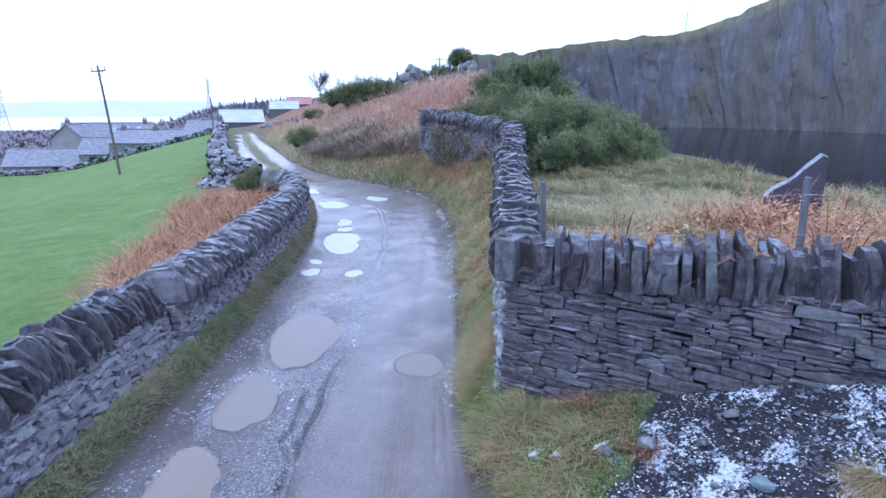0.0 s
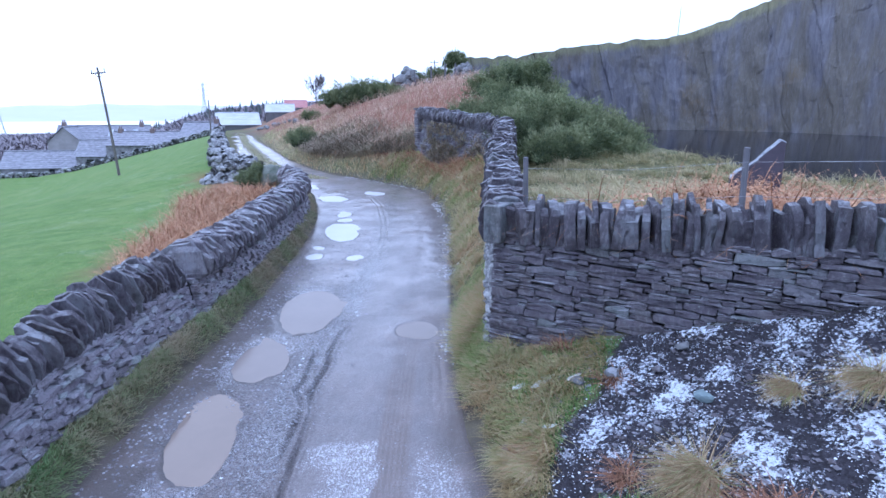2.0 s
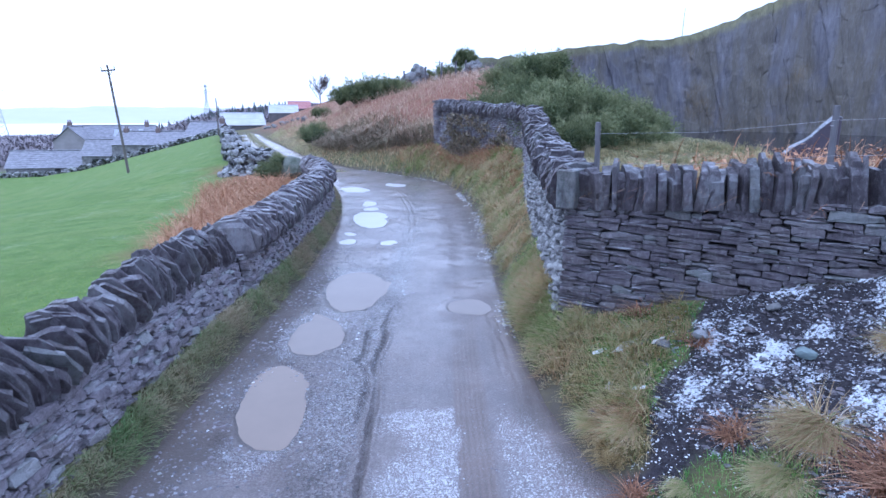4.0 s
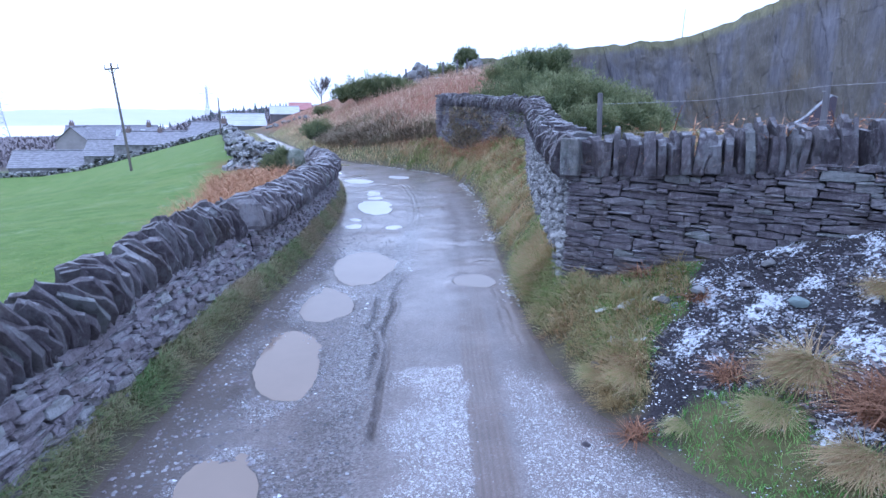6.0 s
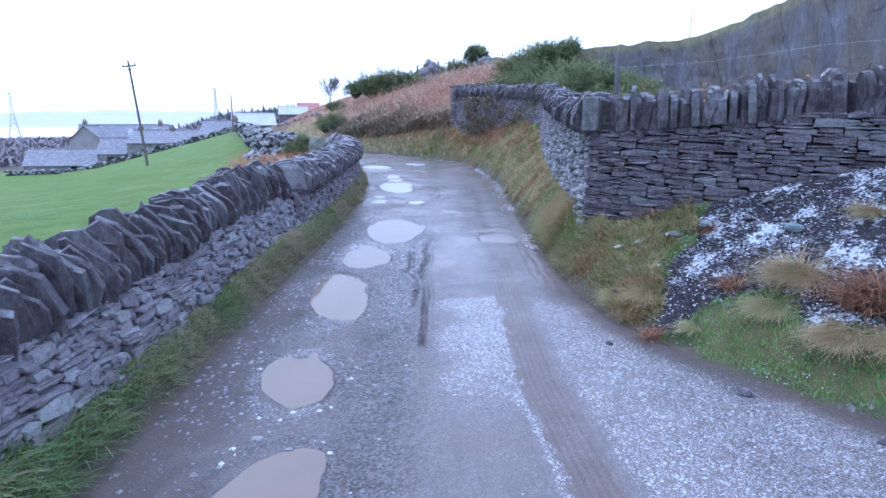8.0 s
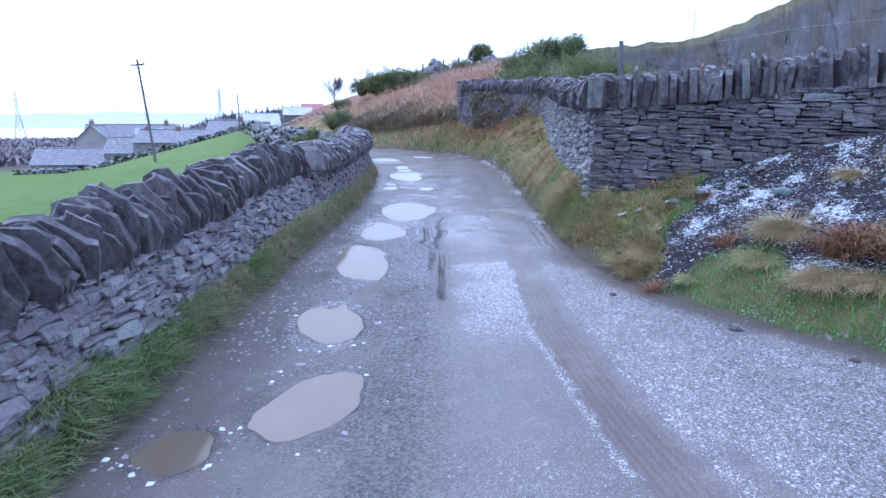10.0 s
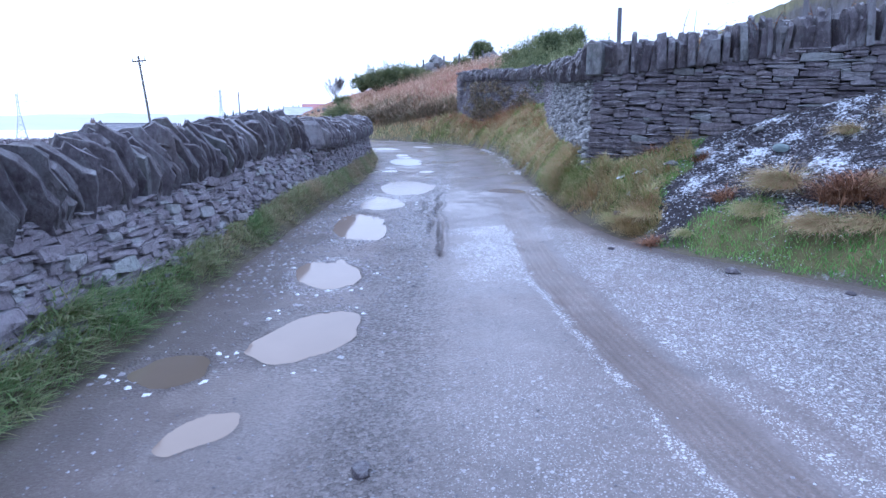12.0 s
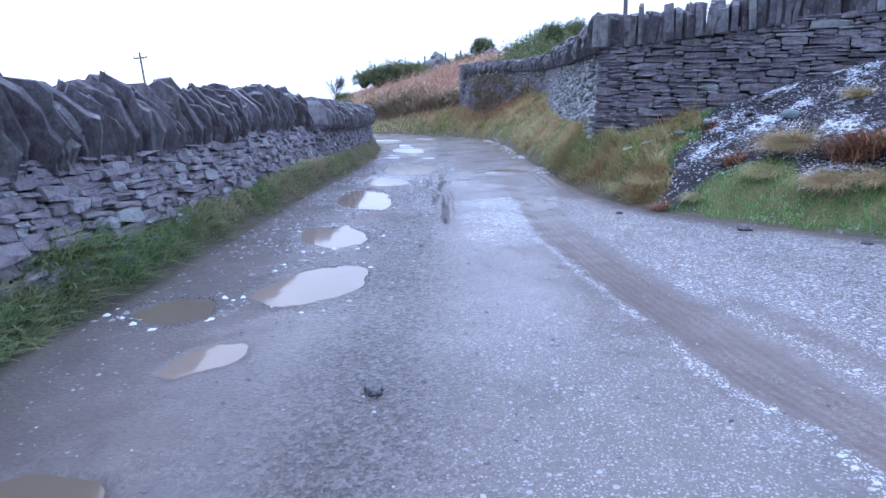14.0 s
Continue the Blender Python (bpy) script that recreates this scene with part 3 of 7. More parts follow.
scrub_a = np.maximum(smooth(118, 140, np.hypot(GX, GY) + GX * 0.0) * (dleft > 2), smooth(6, 2, GZ) * (dlane > 12) * 0.5)
scrub_a = scrub_a * smooth(900, 600, np.hypot(GX, GY))
frost_a = spoil_a * (0.80 + 0.30 * smooth(0.2, 0.9, GX - 1.8 + 0.3 * wobble(GX, GY, 0.8, 22))) + 0.16 * (dedge > 0) * (behind < 0) * (GY < 2.9) * smooth(0.5, 0.1, dedge)
ground = new("ground", mesh_np("ground", np.stack([GX, GY, GZ], -1).reshape(-1, 3), grid_faces(*GX.shape), GROUND,
                               (("spoil", spoil_a), ("litter", litter_a), ("verge", verge_a), ("scrub", scrub_a), ("frost", frost_a), ("soil", np.where(dleft > 0, smooth(0.16, 0.02, dleft), np.where(dedge > 0, smooth(0.16 + 0.16 * smooth(5.2, 4.4, GY) * (GY > 2.9), 0.02, dedge + 0.06 * wobble(GX, GY, 0.3, 84)), 1.0)))), True))
tagged(ground, "rough hillside ground of pasture, turf, bracken litter and slate spoil", "ground", kind="structure")

# ---------------------------------------------------------------- lane and side road
ry = np.concatenate([np.arange(-9, -4, 0.12), np.arange(-4, 12, 0.035), np.arange(12, 30, 0.07), np.arange(30, 112, 0.6)])
ru = np.linspace(0, 1, 210)
RY, RU = np.meshgrid(ry, ru, indexing="ij")
L0, R0 = road_left(RY) - 0.06, np.where(RY < 3.5, 0.42, lane_right(RY)) + 0.08
RXX = L0 + (R0 - L0) * RU
ay = np.concatenate([np.arange(-9, -4, 0.12), np.arange(-4, 3.52, 0.04)])
AY, AU = np.meshgrid(ay, np.linspace(0, 1, 70) ** 1.5, indexing="ij")
AX = 0.50 + (np.maximum(apron_right(AY) + 0.08, 0.51) - 0.50) * AU


def road_verts(x, y):
    fade = smooth(road_left(y) - 0.06, road_left(y) + 0.2, x) * smooth(0.08, -0.1, x - right_edge(y))
    return np.stack([x, y, road_height(x, y) + 0.012 - 0.03 * (1 - fade)], -1).reshape(-1, 3)


rv = np.concatenate([road_verts(RXX, RY), road_verts(AX, AY)])
rf = np.concatenate([grid_faces(*RXX.shape), grid_faces(*AX.shape) + RXX.size])[:, ::-1]
x, y = rv[:, 0], rv[:, 1]
track = smooth(0.19, 0.12, np.abs(x - track_line(y)))
cut, lip = ruts(x, y)
mid = np.exp(-((x - np.interp(y, [0, 5, 9, 14, 20], [-1.7, -1.75, -1.55, -1.35, -1.6])) / 0.33) ** 2)
ring = np.clip(sum(np.exp(-((np.hypot((x - p[0]) / p[2], (y - p[1]) / p[3]) - 1.35) / 0.3) ** 2) for p in PUDDLES[:6]), 0, 1)
frost = 0.66 * smooth(0.14, 0.32, x - track_line(y)) * smooth(4.9, 4.0, y) * smooth(0.0, 0.5, right_edge(y) - x) * (1 - 0.7 * np.exp(-((x - track_line(y) - 0.42) / 0.09) ** 2) * smooth(0.6, 0.0, y))
frost = np.maximum(frost, 0.95 * (x < track_line(y) - 0.13) * smooth(-1.45, -1.0, x + 0.2 * wobble(x, y, 0.5, 38)) * smooth(4.75, 4.55, y) * smooth(1.2, 3.4, y))
frost = np.maximum(frost, 0.30 * smooth(-2.2, -1.0, x) * smooth(1.4, 0.0, y) * (x < track_line(y)))
frost = np.maximum(frost, 0.68 * mid * smooth(14.5, 11, y) * smooth(2.5, 5, y))
frost = np.maximum(frost, 0.72 * ring * smooth(-0.25, 0.25, wobble(x, y, 0.9, 31)) * smooth(1.0, 2.5, y))
frost = frost * (1 - 0.92 * track)
frost = np.maximum(frost, 0.75 * np.exp(-((x - track_line(y) + 0.175 + 0.05 * wobble(x, y, 0.35, 39)) / 0.045) ** 2) * smooth(4.6, 4.2, y) * (wobble(x, y, 0.22, 35) > -0.3))
gravel = np.clip(0.12 + 0.85 * mid + 0.5 * ring + 0.6 * smooth(0.2, 0.8, x) * smooth(5, 3, y), 0, 1)
wet = np.clip(0.5 + 0.8 * np.exp(-((x + 1.1) / 0.3) ** 2 - ((y - 6.9) / 0.7) ** 2) + 0.7 * np.exp(-((x + 0.6) / 0.2) ** 2 - ((y - 6.5) / 0.4) ** 2) + 0.9 * smooth(6, 16, y) + 0.5 * wobble(x, y, 2.4, 33) + 0.4 * np.exp(-((x + 0.9) / 0.5) ** 2) - 0.8 * smooth(0.1, 0.6, x), 0, 1)
mud = np.clip(track * 0.95 * smooth(9, 4, y) + 0.8 * smooth(0.35, 0.05, x - road_left(y)) + 0.7 * smooth(0.45, 0.1, right_edge(y) - x) + 0.5 * smooth(0.2, 0.7, wobble(x, y, 1.7, 34)), 0, 1)
mud = mud * smooth(0.6, 0.2, frost)
# besides wet ground, rut floors are darkened: groove shade put into the colour
damp = np.clip(0.75 * smooth(0.006, 0.03, cut) + 0.55 * track * smooth(9, 4, y) + smooth(0.0, 0.012, pothole(x, y)) + 0.3 * sum(np.exp(-((np.hypot((x - p[0]) / p[2], (y - p[1]) / p[3]) - 1.15) / 0.16) ** 2) for p in PUDDLES), 0, 1) * (0.6 + 0.4 * wobble(x, y, 0.3, 91))
damp = np.maximum(damp, 0.5 * np.exp(-((x + 1.95) / 0.2) ** 2 - ((y - 3.65) / 0.3) ** 2))
damp = np.maximum(damp, 0.95 * smooth(1.1, 0.25, x - road_left(y) + 0.4 * wobble(x, y, 0.5, 36)) * smooth(14, 8, y))
damp = np.clip(damp + 0.3 * track * np.sin((x - track_line(y)) * 125.0) * smooth(9, 4, y), 0, 1)
damp = np.maximum(damp, 0.38 * smooth(1.6, -0.6, y) * (x < track_line(y)) * smooth(-0.6, 0.5, wobble(x, y, 0.8, 40) + 0.3))
damp = np.maximum(damp, 0.55 * smooth(-1.6, -2.6, x + 0.4 * wobble(x, y, 1.2, 37)) * smooth(1.8, 0.2, y))
damp = np.maximum(damp, 0.85 * smooth(0.6, 0.1, right_edge(y) - x + 0.25 * wobble(x, y, 0.7, 45)) * smooth(5, 9, y) * smooth(30, 24, y))
damp = np.maximum(damp, 0.85 * smooth(0.38, 0.12, right_edge(y) - x + 0.18 * wobble(x, y, 0.4, 46)) * smooth(6, 4.5, y))
grass_mid = smooth(25, 31, y) * np.exp(-((x - (road_left(y) + lane_right(y)) / 2 + 0.1) / 0.38) ** 2)
road = new("road", mesh_np("road", rv, rf, ROAD, (("frost", frost), ("gravel", gravel), ("wet", wet), ("mud", np.maximum(mud, grass_mid)), ("damp", np.maximum(damp, grass_mid))), True))
tagged(road, "potholed single-track stony lane, wet grey grit with frosted gravel", "road", kind="structure")

for i, (cx, cy, a, b, turn, deep, brown) in enumerate(PUDDLES):
    n = 40
    t = np.linspace(0, 6.28318, n, endpoint=False)
    reach = np.linspace(0.5, 1.7, 49)
    U, V = a * np.outer(reach, np.cos(t)), b * np.outer(reach, np.sin(t))
    PX, PY = U * math.cos(turn) - V * math.sin(turn), U * math.sin(turn) + V * math.cos(turn)
    bed = road_height(cx + PX, cy + PY) + 0.012
    rim = bed[(reach > 0.9)].max(axis=0)
    rise = math.tan(radians(1.8 if cy > 2 else 1.2)) * (0.0 if brown else 1.0)  # water tilted so its reflection clears wall and hill and shows sky
    level = float(max(min(PUDDLE_Z[i] + 0.012 - 0.0045 - 0.22 * deep, rim.min() - 0.002), PUDDLE_Z[i] + 0.012 - 0.65 * deep))
    bm = bmesh.new()
    centre, row = bm.verts.new((0, 0, 0)), []
    for j in range(n):  # out to the shore, and a little into the bank
        dry = np.nonzero(bed[:, j] > level + rise * PY[:, j])[0]
        k = min(int(dry[0]) + 2, 48) if len(dry) else 24
        row.append(bm.verts.new((PX[k, j], PY[k, j], rise * PY[k, j])))
    for j in range(n):
        bm.faces.new((centre, row[j], row[(j + 1) % n]))
    ob = new("puddle", bm_mesh("puddle", bm, BROWN_PUDDLE if brown else SKY_PUDDLE if cy > 11 else PALE_PUDDLE if cy > 6 else PUDDLE))
    ob.matrix_basis = pose(cx, cy, level)
    tagged(ob, "brown rain puddle lying in a lane pothole" if brown else "pale puddle in a lane pothole, sky reflection painted in its colour" if cy > 11 else "muddy rain puddle reflecting the white sky in a pothole", "puddle", "puddles in the lane")

# ---------------------------------------------------------------- stone pieces
rng = np.random.RandomState(11)


def block_variant(i, rubble=False):
    """A flat-bedded building stone, 1 x 1 x 1, its rough face at y = 0."""
    r = np.random.RandomState(100 + i + (50 if rubble else 0))
    n = 8
    if rubble:
        base = [(-0.5, -0.25), (-0.32, -0.5), (0.3, -0.5), (0.5, -0.22), (0.5, 0.2), (0.28, 0.5), (-0.3, 0.5), (-0.5, 0.22)]
        out = [(x * (1 - r.uniform(0, 0.1)) + r.uniform(-0.05, 0.05), z * (1 - r.uniform(0, 0.16))) for x, z in base]
    else:
        base = [(-0.5, -0.3), (-0.47, -0.5), (0.1, -0.5), (0.48, -0.5), (0.5, 0.25), (0.46, 0.5), (-0.1, 0.5), (-0.48, 0.48)]
        out = [(x * (1 - r.uniform(0, 0.06)), z * (1 - r.uniform(0, 0.10))) for x, z in base]
        e = r.randint(5)
        if e == 0:  # one end tapers
            out = [(x, z * r.uniform(0.35, 0.7) if x > 0.4 else z) for x, z in out]
        elif e == 1:
            out = [(x, z * r.uniform(0.35, 0.7) if x < -0.4 else z) for x, z in out]
        elif e >= 2:  # lens-shaped
            out = [(x, z * (1 - 0.36 * (abs(x) / 0.5) ** 2 * r.uniform(0.3, 1))) for x, z in out]
        if e == 4:
            out[6] = (r.uniform(-0.3, 0.3), 0.56)
            out[5], out[7] = (0.47, 0.25), (-0.48, 0.2)
        out = [(x + 0.12 * (z - 0.1) * r.uniform(-0.6, 0.6), z) for x, z in out]
    vs, fs = [], []
    for depth, inset in ((0.0, 0.96 if not rubble else 0.80), (0.06 if not rubble else 0.16, 1.0), (1.0, 0.95)):
        for x, z in out:
            vs.append((x * inset + (r.uniform(-0.02, 0.02) if depth == 0 else 0), depth + (r.uniform(-0.07, 0.07) if depth < 0.04 else 0), z * inset))
    for a in (0, n):
        for j in range(n):
            m = (j + 1) % n
            fs.append((a + j, a + n + m, a + m))
            fs.append((a + j, a + n + j, a + n + m))
    vs.append((0.0, r.uniform(-0.06, 0.03) if not rubble else -0.14, 0.0))
    for j in range(n):
        fs.append((24, j, (j + 1) % n))
    return np.array(vs), np.array(fs)


def slab_variant(i, tall=False):
    """An upright coping slate: u across the wall (x), thickness along it (y), 1 high (z)."""
    r = np.random.RandomState(300 + i + (60 if tall else 0))
    if tall:
        a, b = r.uniform(-0.12, 0.12), r.uniform(0.75, 1.0)
        out = [(-0.44, 0.0), (0.46, -0.02), (0.5 + r.uniform(-0.05, 0.05), 0.45), (0.46 + r.uniform(-0.1, 0.04), b), (0.2 + a, min(b + r.uniform(0.0, 0.16), 1.06)), (-0.25 + a, r.uniform(0.82, 1.02)), (-0.47 + r.uniform(-0.03, 0.1), r.uniform(0.66, 0.92)), (-0.5, 0.4)]
    else:
        out = [(-0.42, 0.0), (0.45, -0.02), (0.52, 0.3), (0.46 + r.uniform(-0.08, 0.05), 0.60 + r.uniform(-0.18, 0.16)), (0.22 + r.uniform(-0.16, 0.14), 0.90 + r.uniform(-0.2, 0.10)), (-0.08 + r.uniform(-0.1, 0.1), 0.98 + r.uniform(-0.1, 0.06)), (-0.38, 0.74 + r.uniform(-0.15, 0.1)), (-0.5, 0.35 + r.uniform(-0.1, 0.1))]
    # rougher outline: a jittered point on every edge
    full = []
    for k in range(len(out)):
        a, b = out[k], out[(k + 1) % len(out)]
        full += [a, ((a[0] + b[0]) / 2 + r.uniform(-0.07, 0.07), (a[1] + b[1]) / 2 + (r.uniform(-0.07, 0.07) if k else 0))]
    out, n = full, len(full)
    vs, fs = [], []
    cx, cz = 0.0, 0.48
    skew = r.uniform(-0.10, 0.10)
    for d, inset in ((-0.5, 0.55), (-0.5, 0.97), (-0.44, 1.0), (0.44, 1.0), (0.5, 0.97), (0.5, 0.55)):
        for x, z in out:
            k_ = inset * (1 + r.uniform(-0.035, 0.035))
            vs.append((cx + (x - cx) * k_, d * (1 + skew * (z - 0.5)) + r.uniform(-0.03, 0.03) * (1.6 if inset < 0.6 else 0.8), cz + (z - cz) * k_))
    for a in range(0, 5 * n, n):
        for j in range(n):
            m = (j + 1) % n
            fs += [(a + j, a + n + m, a + m), (a + j, a + n + j, a + n + m)]
    c0, c1 = len(vs), len(vs) + 1
    vs += [(cx + r.uniform(-0.1, 0.1), -0.52, cz + r.uniform(-0.15, 0.15)), (cx, 0.52, cz)]
    for j in range(n):
        m = (j + 1) % n
        fs += [(c0, j, m), (c1, 5 * n + m, 5 * n + j)]
    return np.array(vs), np.array(fs)


BLOCKS = [block_variant(i) for i in range(22)]
RUBBLES = [block_variant(i, True) for i in range(14)]
SLABS = [slab_variant(i) for i in range(16)]
TALLS = [slab_variant(i, True) for i in range(14)]


def pieces(owner, name, variants, mat, mat_joined, items, first=300):
    """Stones of one wall: the first ones as objects on shared meshes, the rest as one mesh. items: (variant, 4x4 matrix)."""
    meshes = {}
    for v, m in items[:first]:
        if v not in meshes:
            meshes[v] = mesh_np(name, variants[v][0], variants[v][1], mat)
        child(name, meshes[v], owner, Matrix(m))
    rest = items[first:]
    if rest:
        vs, fs, at = [], [], 0
        for v, m in rest:
            p, f = variants[v]
            m = np.array(m)
            vs.append(p @ m[:3, :3].T + m[:3, 3])
            fs.append(f + at)
            at += len(p)
        ob = child(name + "_rest", mesh_np(name + "_rest", np.concatenate(vs), np.concatenate(fs), mat_joined), owner)
        tagged(ob, kind="stuff")


class Line:
    """A wall's foot along a row of points, with the side that shows (side = 1: on the right of the way along it)."""

    def __init__(self, pts, side):
        p = np.array(pts, float)
        fine = [p[0]]
        for i in range(len(p) - 1):  # Catmull-Rom
            a, b, c, d = p[max(i - 1, 0)], p[i], p[i + 1], p[min(i + 2, len(p) - 1)]
            for t in np.linspace(0, 1, 24)[1:]:
                fine.append(0.5 * (2 * b + (c - a) * t + (2 * a - 5 * b + 4 * c - d) * t * t + (3 * b - a - 3 * c + d) * t ** 3))
        self.p = np.array(fine)
        self.s = np.concatenate([[0], np.cumsum(np.linalg.norm(np.diff(self.p, axis=0), axis=1))])
        self.length, self.side = self.s[-1], side

    def at(self, s):
        q = np.array([np.interp(s, self.s, self.p[:, 0]), np.interp(s, self.s, self.p[:, 1])])
        e = 0.12
        a = np.array([np.interp(max(s - e, 0), self.s, self.p[:, k]) for k in (0, 1)])
        b = np.array([np.interp(min(s + e, self.length), self.s, self.p[:, k]) for k in (0, 1)])
        t = (b - a) / np.linalg.norm(b - a)
        n = self.side * np.array((t[1], -t[0]))
        return q, t, n


def lay_stones(length, foot, top, wide, high, r, flat, sub=0.01, tol=0.024):
    """Random-rubble laying: drops stones into the lowest gap until the face is full. Gives s, z, width, height."""
    n = int(length / sub)
    sk = np.array([foot(i * sub) for i in range(n)])
    lim = np.array([top(i * sub) for i in range(n)])
    out = []
    for _ in range(6000):
        gap = np.where(sk < lim - 0.012, sk - (lim - 1), 9)
        i = int(np.argmin(gap))
        if gap[i] > 8:
            break
        z = sk[i]
        a = i
        while a > 0 and abs(sk[a - 1] - z) < tol:
            a -= 1
        b = i
        while b < n - 1 and abs(sk[b + 1] - z) < tol:
            b += 1
        run = (b - a + 1) * sub
        if run < 0.045:
            nb = min(sk[a - 1] if a > 0 else 99, sk[b + 1] if b < n - 1 else 99)
            sk[a:b + 1] = nb if nb < 90 else lim[a]
            continue
        w = min(run, math.exp(r.uniform(math.log(wide[0]), math.log(wide[1]))))
        if run - w < 0.06:
            w = run
        if w > wide[1] * 1.2:
            w = wide[1]
        k = a if (a == 0 or r.rand() < 0.5) else b + 1 - int(round(w / sub))
        k = max(k, a)
        e = min(k + max(int(round(w / sub)), 3), n)
        h = min(high[0] + (high[1] - high[0]) * r.rand() ** 1.7, flat * w + 0.012)
        zb = 0.55 * sk[k:e].max() + 0.45 * sk[k:e].mean()
        h = min(h, max(lim[k:e].mean() - zb, 0.02))
        out.append(((k + e) / 2 * sub, zb + h / 2, (e - k) * sub, h))
        sk[k:e] = zb + h + r.uniform(-0.002, 0.004)
    return out


def build_wall(owner_name, label, line, foot, head, thick, batter, wide, high, blocks, mats, seed, flat=0.45, loose_by=0.012, split=None, far_kind=None):
    """A dry-stone wall: dark core and one face of laid stones. foot, head: heights along it. Returns the wall object."""
    r = np.random.RandomState(seed)
    ss = np.linspace(0, line.length, max(int(line.length / 0.25), 6))
    vs = []
    for s in ss:
        q, t, n = line.at(s)
        h = head(s) - foot(s)
        f, k = q - n * 0.07, q - n * (batter * h + 0.07)
        bk, bk2 = q - n * (thick + 0.10), q - n * (thick - 0.02)
        vs += [(*f, foot(s) - 0.5), (*k, head(s) - 0.02), (*bk2, head(s) - 0.02), (*bk, foot(s) - 0.5)]
    fs = []
    for i in range(len(ss) - 1):
        for j in range(4):
            a, b = 4 * i + j, 4 * i + (j + 1) % 4
            fs.append((a, b, b + 4, a + 4))
    e = 4 * (len(ss) - 1)
    fs += [(3, 2, 1, 0), (e, e + 1, e + 2, e + 3)]
    if line.side < 0:
        fs = [f[::-1] for f in fs]
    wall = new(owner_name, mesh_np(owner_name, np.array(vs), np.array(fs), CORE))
    tagged(wall, label, "wall", kind="structure")
    items, beyond = [], []
    for s, z, w, h in lay_stones(line.length, lambda a: foot(a) - 0.12, head, wide, high, r, flat):
        q, t, n = line.at(s)
        up = z - foot(s)
        c = q - n * (batter * up - r.uniform(-loose_by, 2 * loose_by))
        tilt = r.uniform(-0.05, 0.05) * (loose_by / 0.012) ** 0.6
        X, Y, Z = np.array((*t, tilt)), np.array((*-n, 0.0)), np.array((*(-n * batter), 1.0))
        X = X * line.side
        m = np.eye(4)
        m[:3, 0], m[:3, 1], m[:3, 2], m[:3, 3] = X * (w + 0.002), Y * r.uniform(0.14, 0.2), Z * (h + 0.001) * 1.09, (*c, z)
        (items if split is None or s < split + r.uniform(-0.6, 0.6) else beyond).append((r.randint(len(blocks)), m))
    pieces(wall, "stone", blocks, mats[0], mats[1], items)
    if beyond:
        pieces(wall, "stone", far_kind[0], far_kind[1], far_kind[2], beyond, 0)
    return wall


def cope(wall, line, s0, s1, level, step, tall, across, lean, yaw, slabs, mats, seed, first=300, thick=0.5, name="coping_slate", turned=0.0, sway=4):
    """Slates set on edge along a wall's top."""
    r = np.random.RandomState(seed)
    items, s = [], s0
    while s < s1:
        st = r.uniform(*step)
        q, t, n = line.at(min(s + st / 2, line.length))
        h, w = r.uniform(*tall), r.uniform(*across)
        le, ya = radians(r.uniform(*lean) + sway * float(wobble(s, seed * 3.1, 0.7, 98))), radians(r.uniform(*yaw) + sway * float(wobble(s, seed * 1.7, 0.5, 99)))
        h = h * (1 + 0.012 * sway * float(wobble(s, seed * 2.3, 0.45, 97)))
        if r.rand() < turned:
            ya, w, st = ya + radians(r.choice((-1, 1)) * r.uniform(55, 80)), r.uniform(0.10, 0.2), st
        T, N = np.array((*t, 0.0)), np.array((*n, 0.0))
        T2 = T * math.cos(ya) + N * math.sin(ya)
        N2 = N * math.cos(ya) - T * math.sin(ya)
        U = np.array((0, 0, 1.0)) * math.cos(le) + T2 * math.sin(le)
        T3 = T2 * math.cos(le) - np.array((0, 0, 1.0)) * math.sin(le)
        m = np.eye(4)
        c = q - n * (thick * 0.5 + r.uniform(-0.03, 0.04))
        m[:3, 0], m[:3, 1], m[:3, 2], m[:3, 3] = N2 * w, T3 * st * r.uniform(0.92, 1.25), U * h, (*c, level(s) - 0.03)
        if np.linalg.det(m[:3, :3]) < 0:
            m[:3, 0] = -m[:3, 0]
        items.append((r.randint(len(slabs)), m))
        s += st
    pieces(wall, name, slabs, mats[0], mats[1], items, first)


TOPS = (COPING, COPING_JOINED)
PLAIN, GREY, RUB = (SLATE, SLATE_JOINED), (GREYSLATE, GREYSLATE_JOINED), (FIELDSTONE, FIELDSTONE_JOINED)

# wall between lane and pasture, nearer length
wl_a = Line([(-3.60, 7.85), (-3.60, 6), (-3.58, 3), (-3.58, 0), (-3.6, -3.5)], -1)
LA = wl_a.length
yA = lambda s: 7.85 - s
headA = lambda s: 0.53 + 0.042 * yA(s) + 0.02 * math.sin(yA(s) * 1.7)
footA = lambda s: float(road_level(yA(s))) + 0.20
wall_1 = build_wall("wall_1", "low dry-stone slate wall with large leaning slates along its top", wl_a, lambda s: footA(s), headA, 0.62, 0.28, (0.07, 0.36), (0.025, 0.11), BLOCKS, GREY, 1, 0.42, 0.024)
cope(wall_1, wl_a, 0.12, LA, lambda s: headA(s) - 0.14 * float(smooth(1.0, 0.1, s)), (0.022, 0.075), (0.44, 0.66), (0.40, 0.62), (6, 30), (-4, 34), SLABS, TOPS, 2, thick=0.78, sway=9)
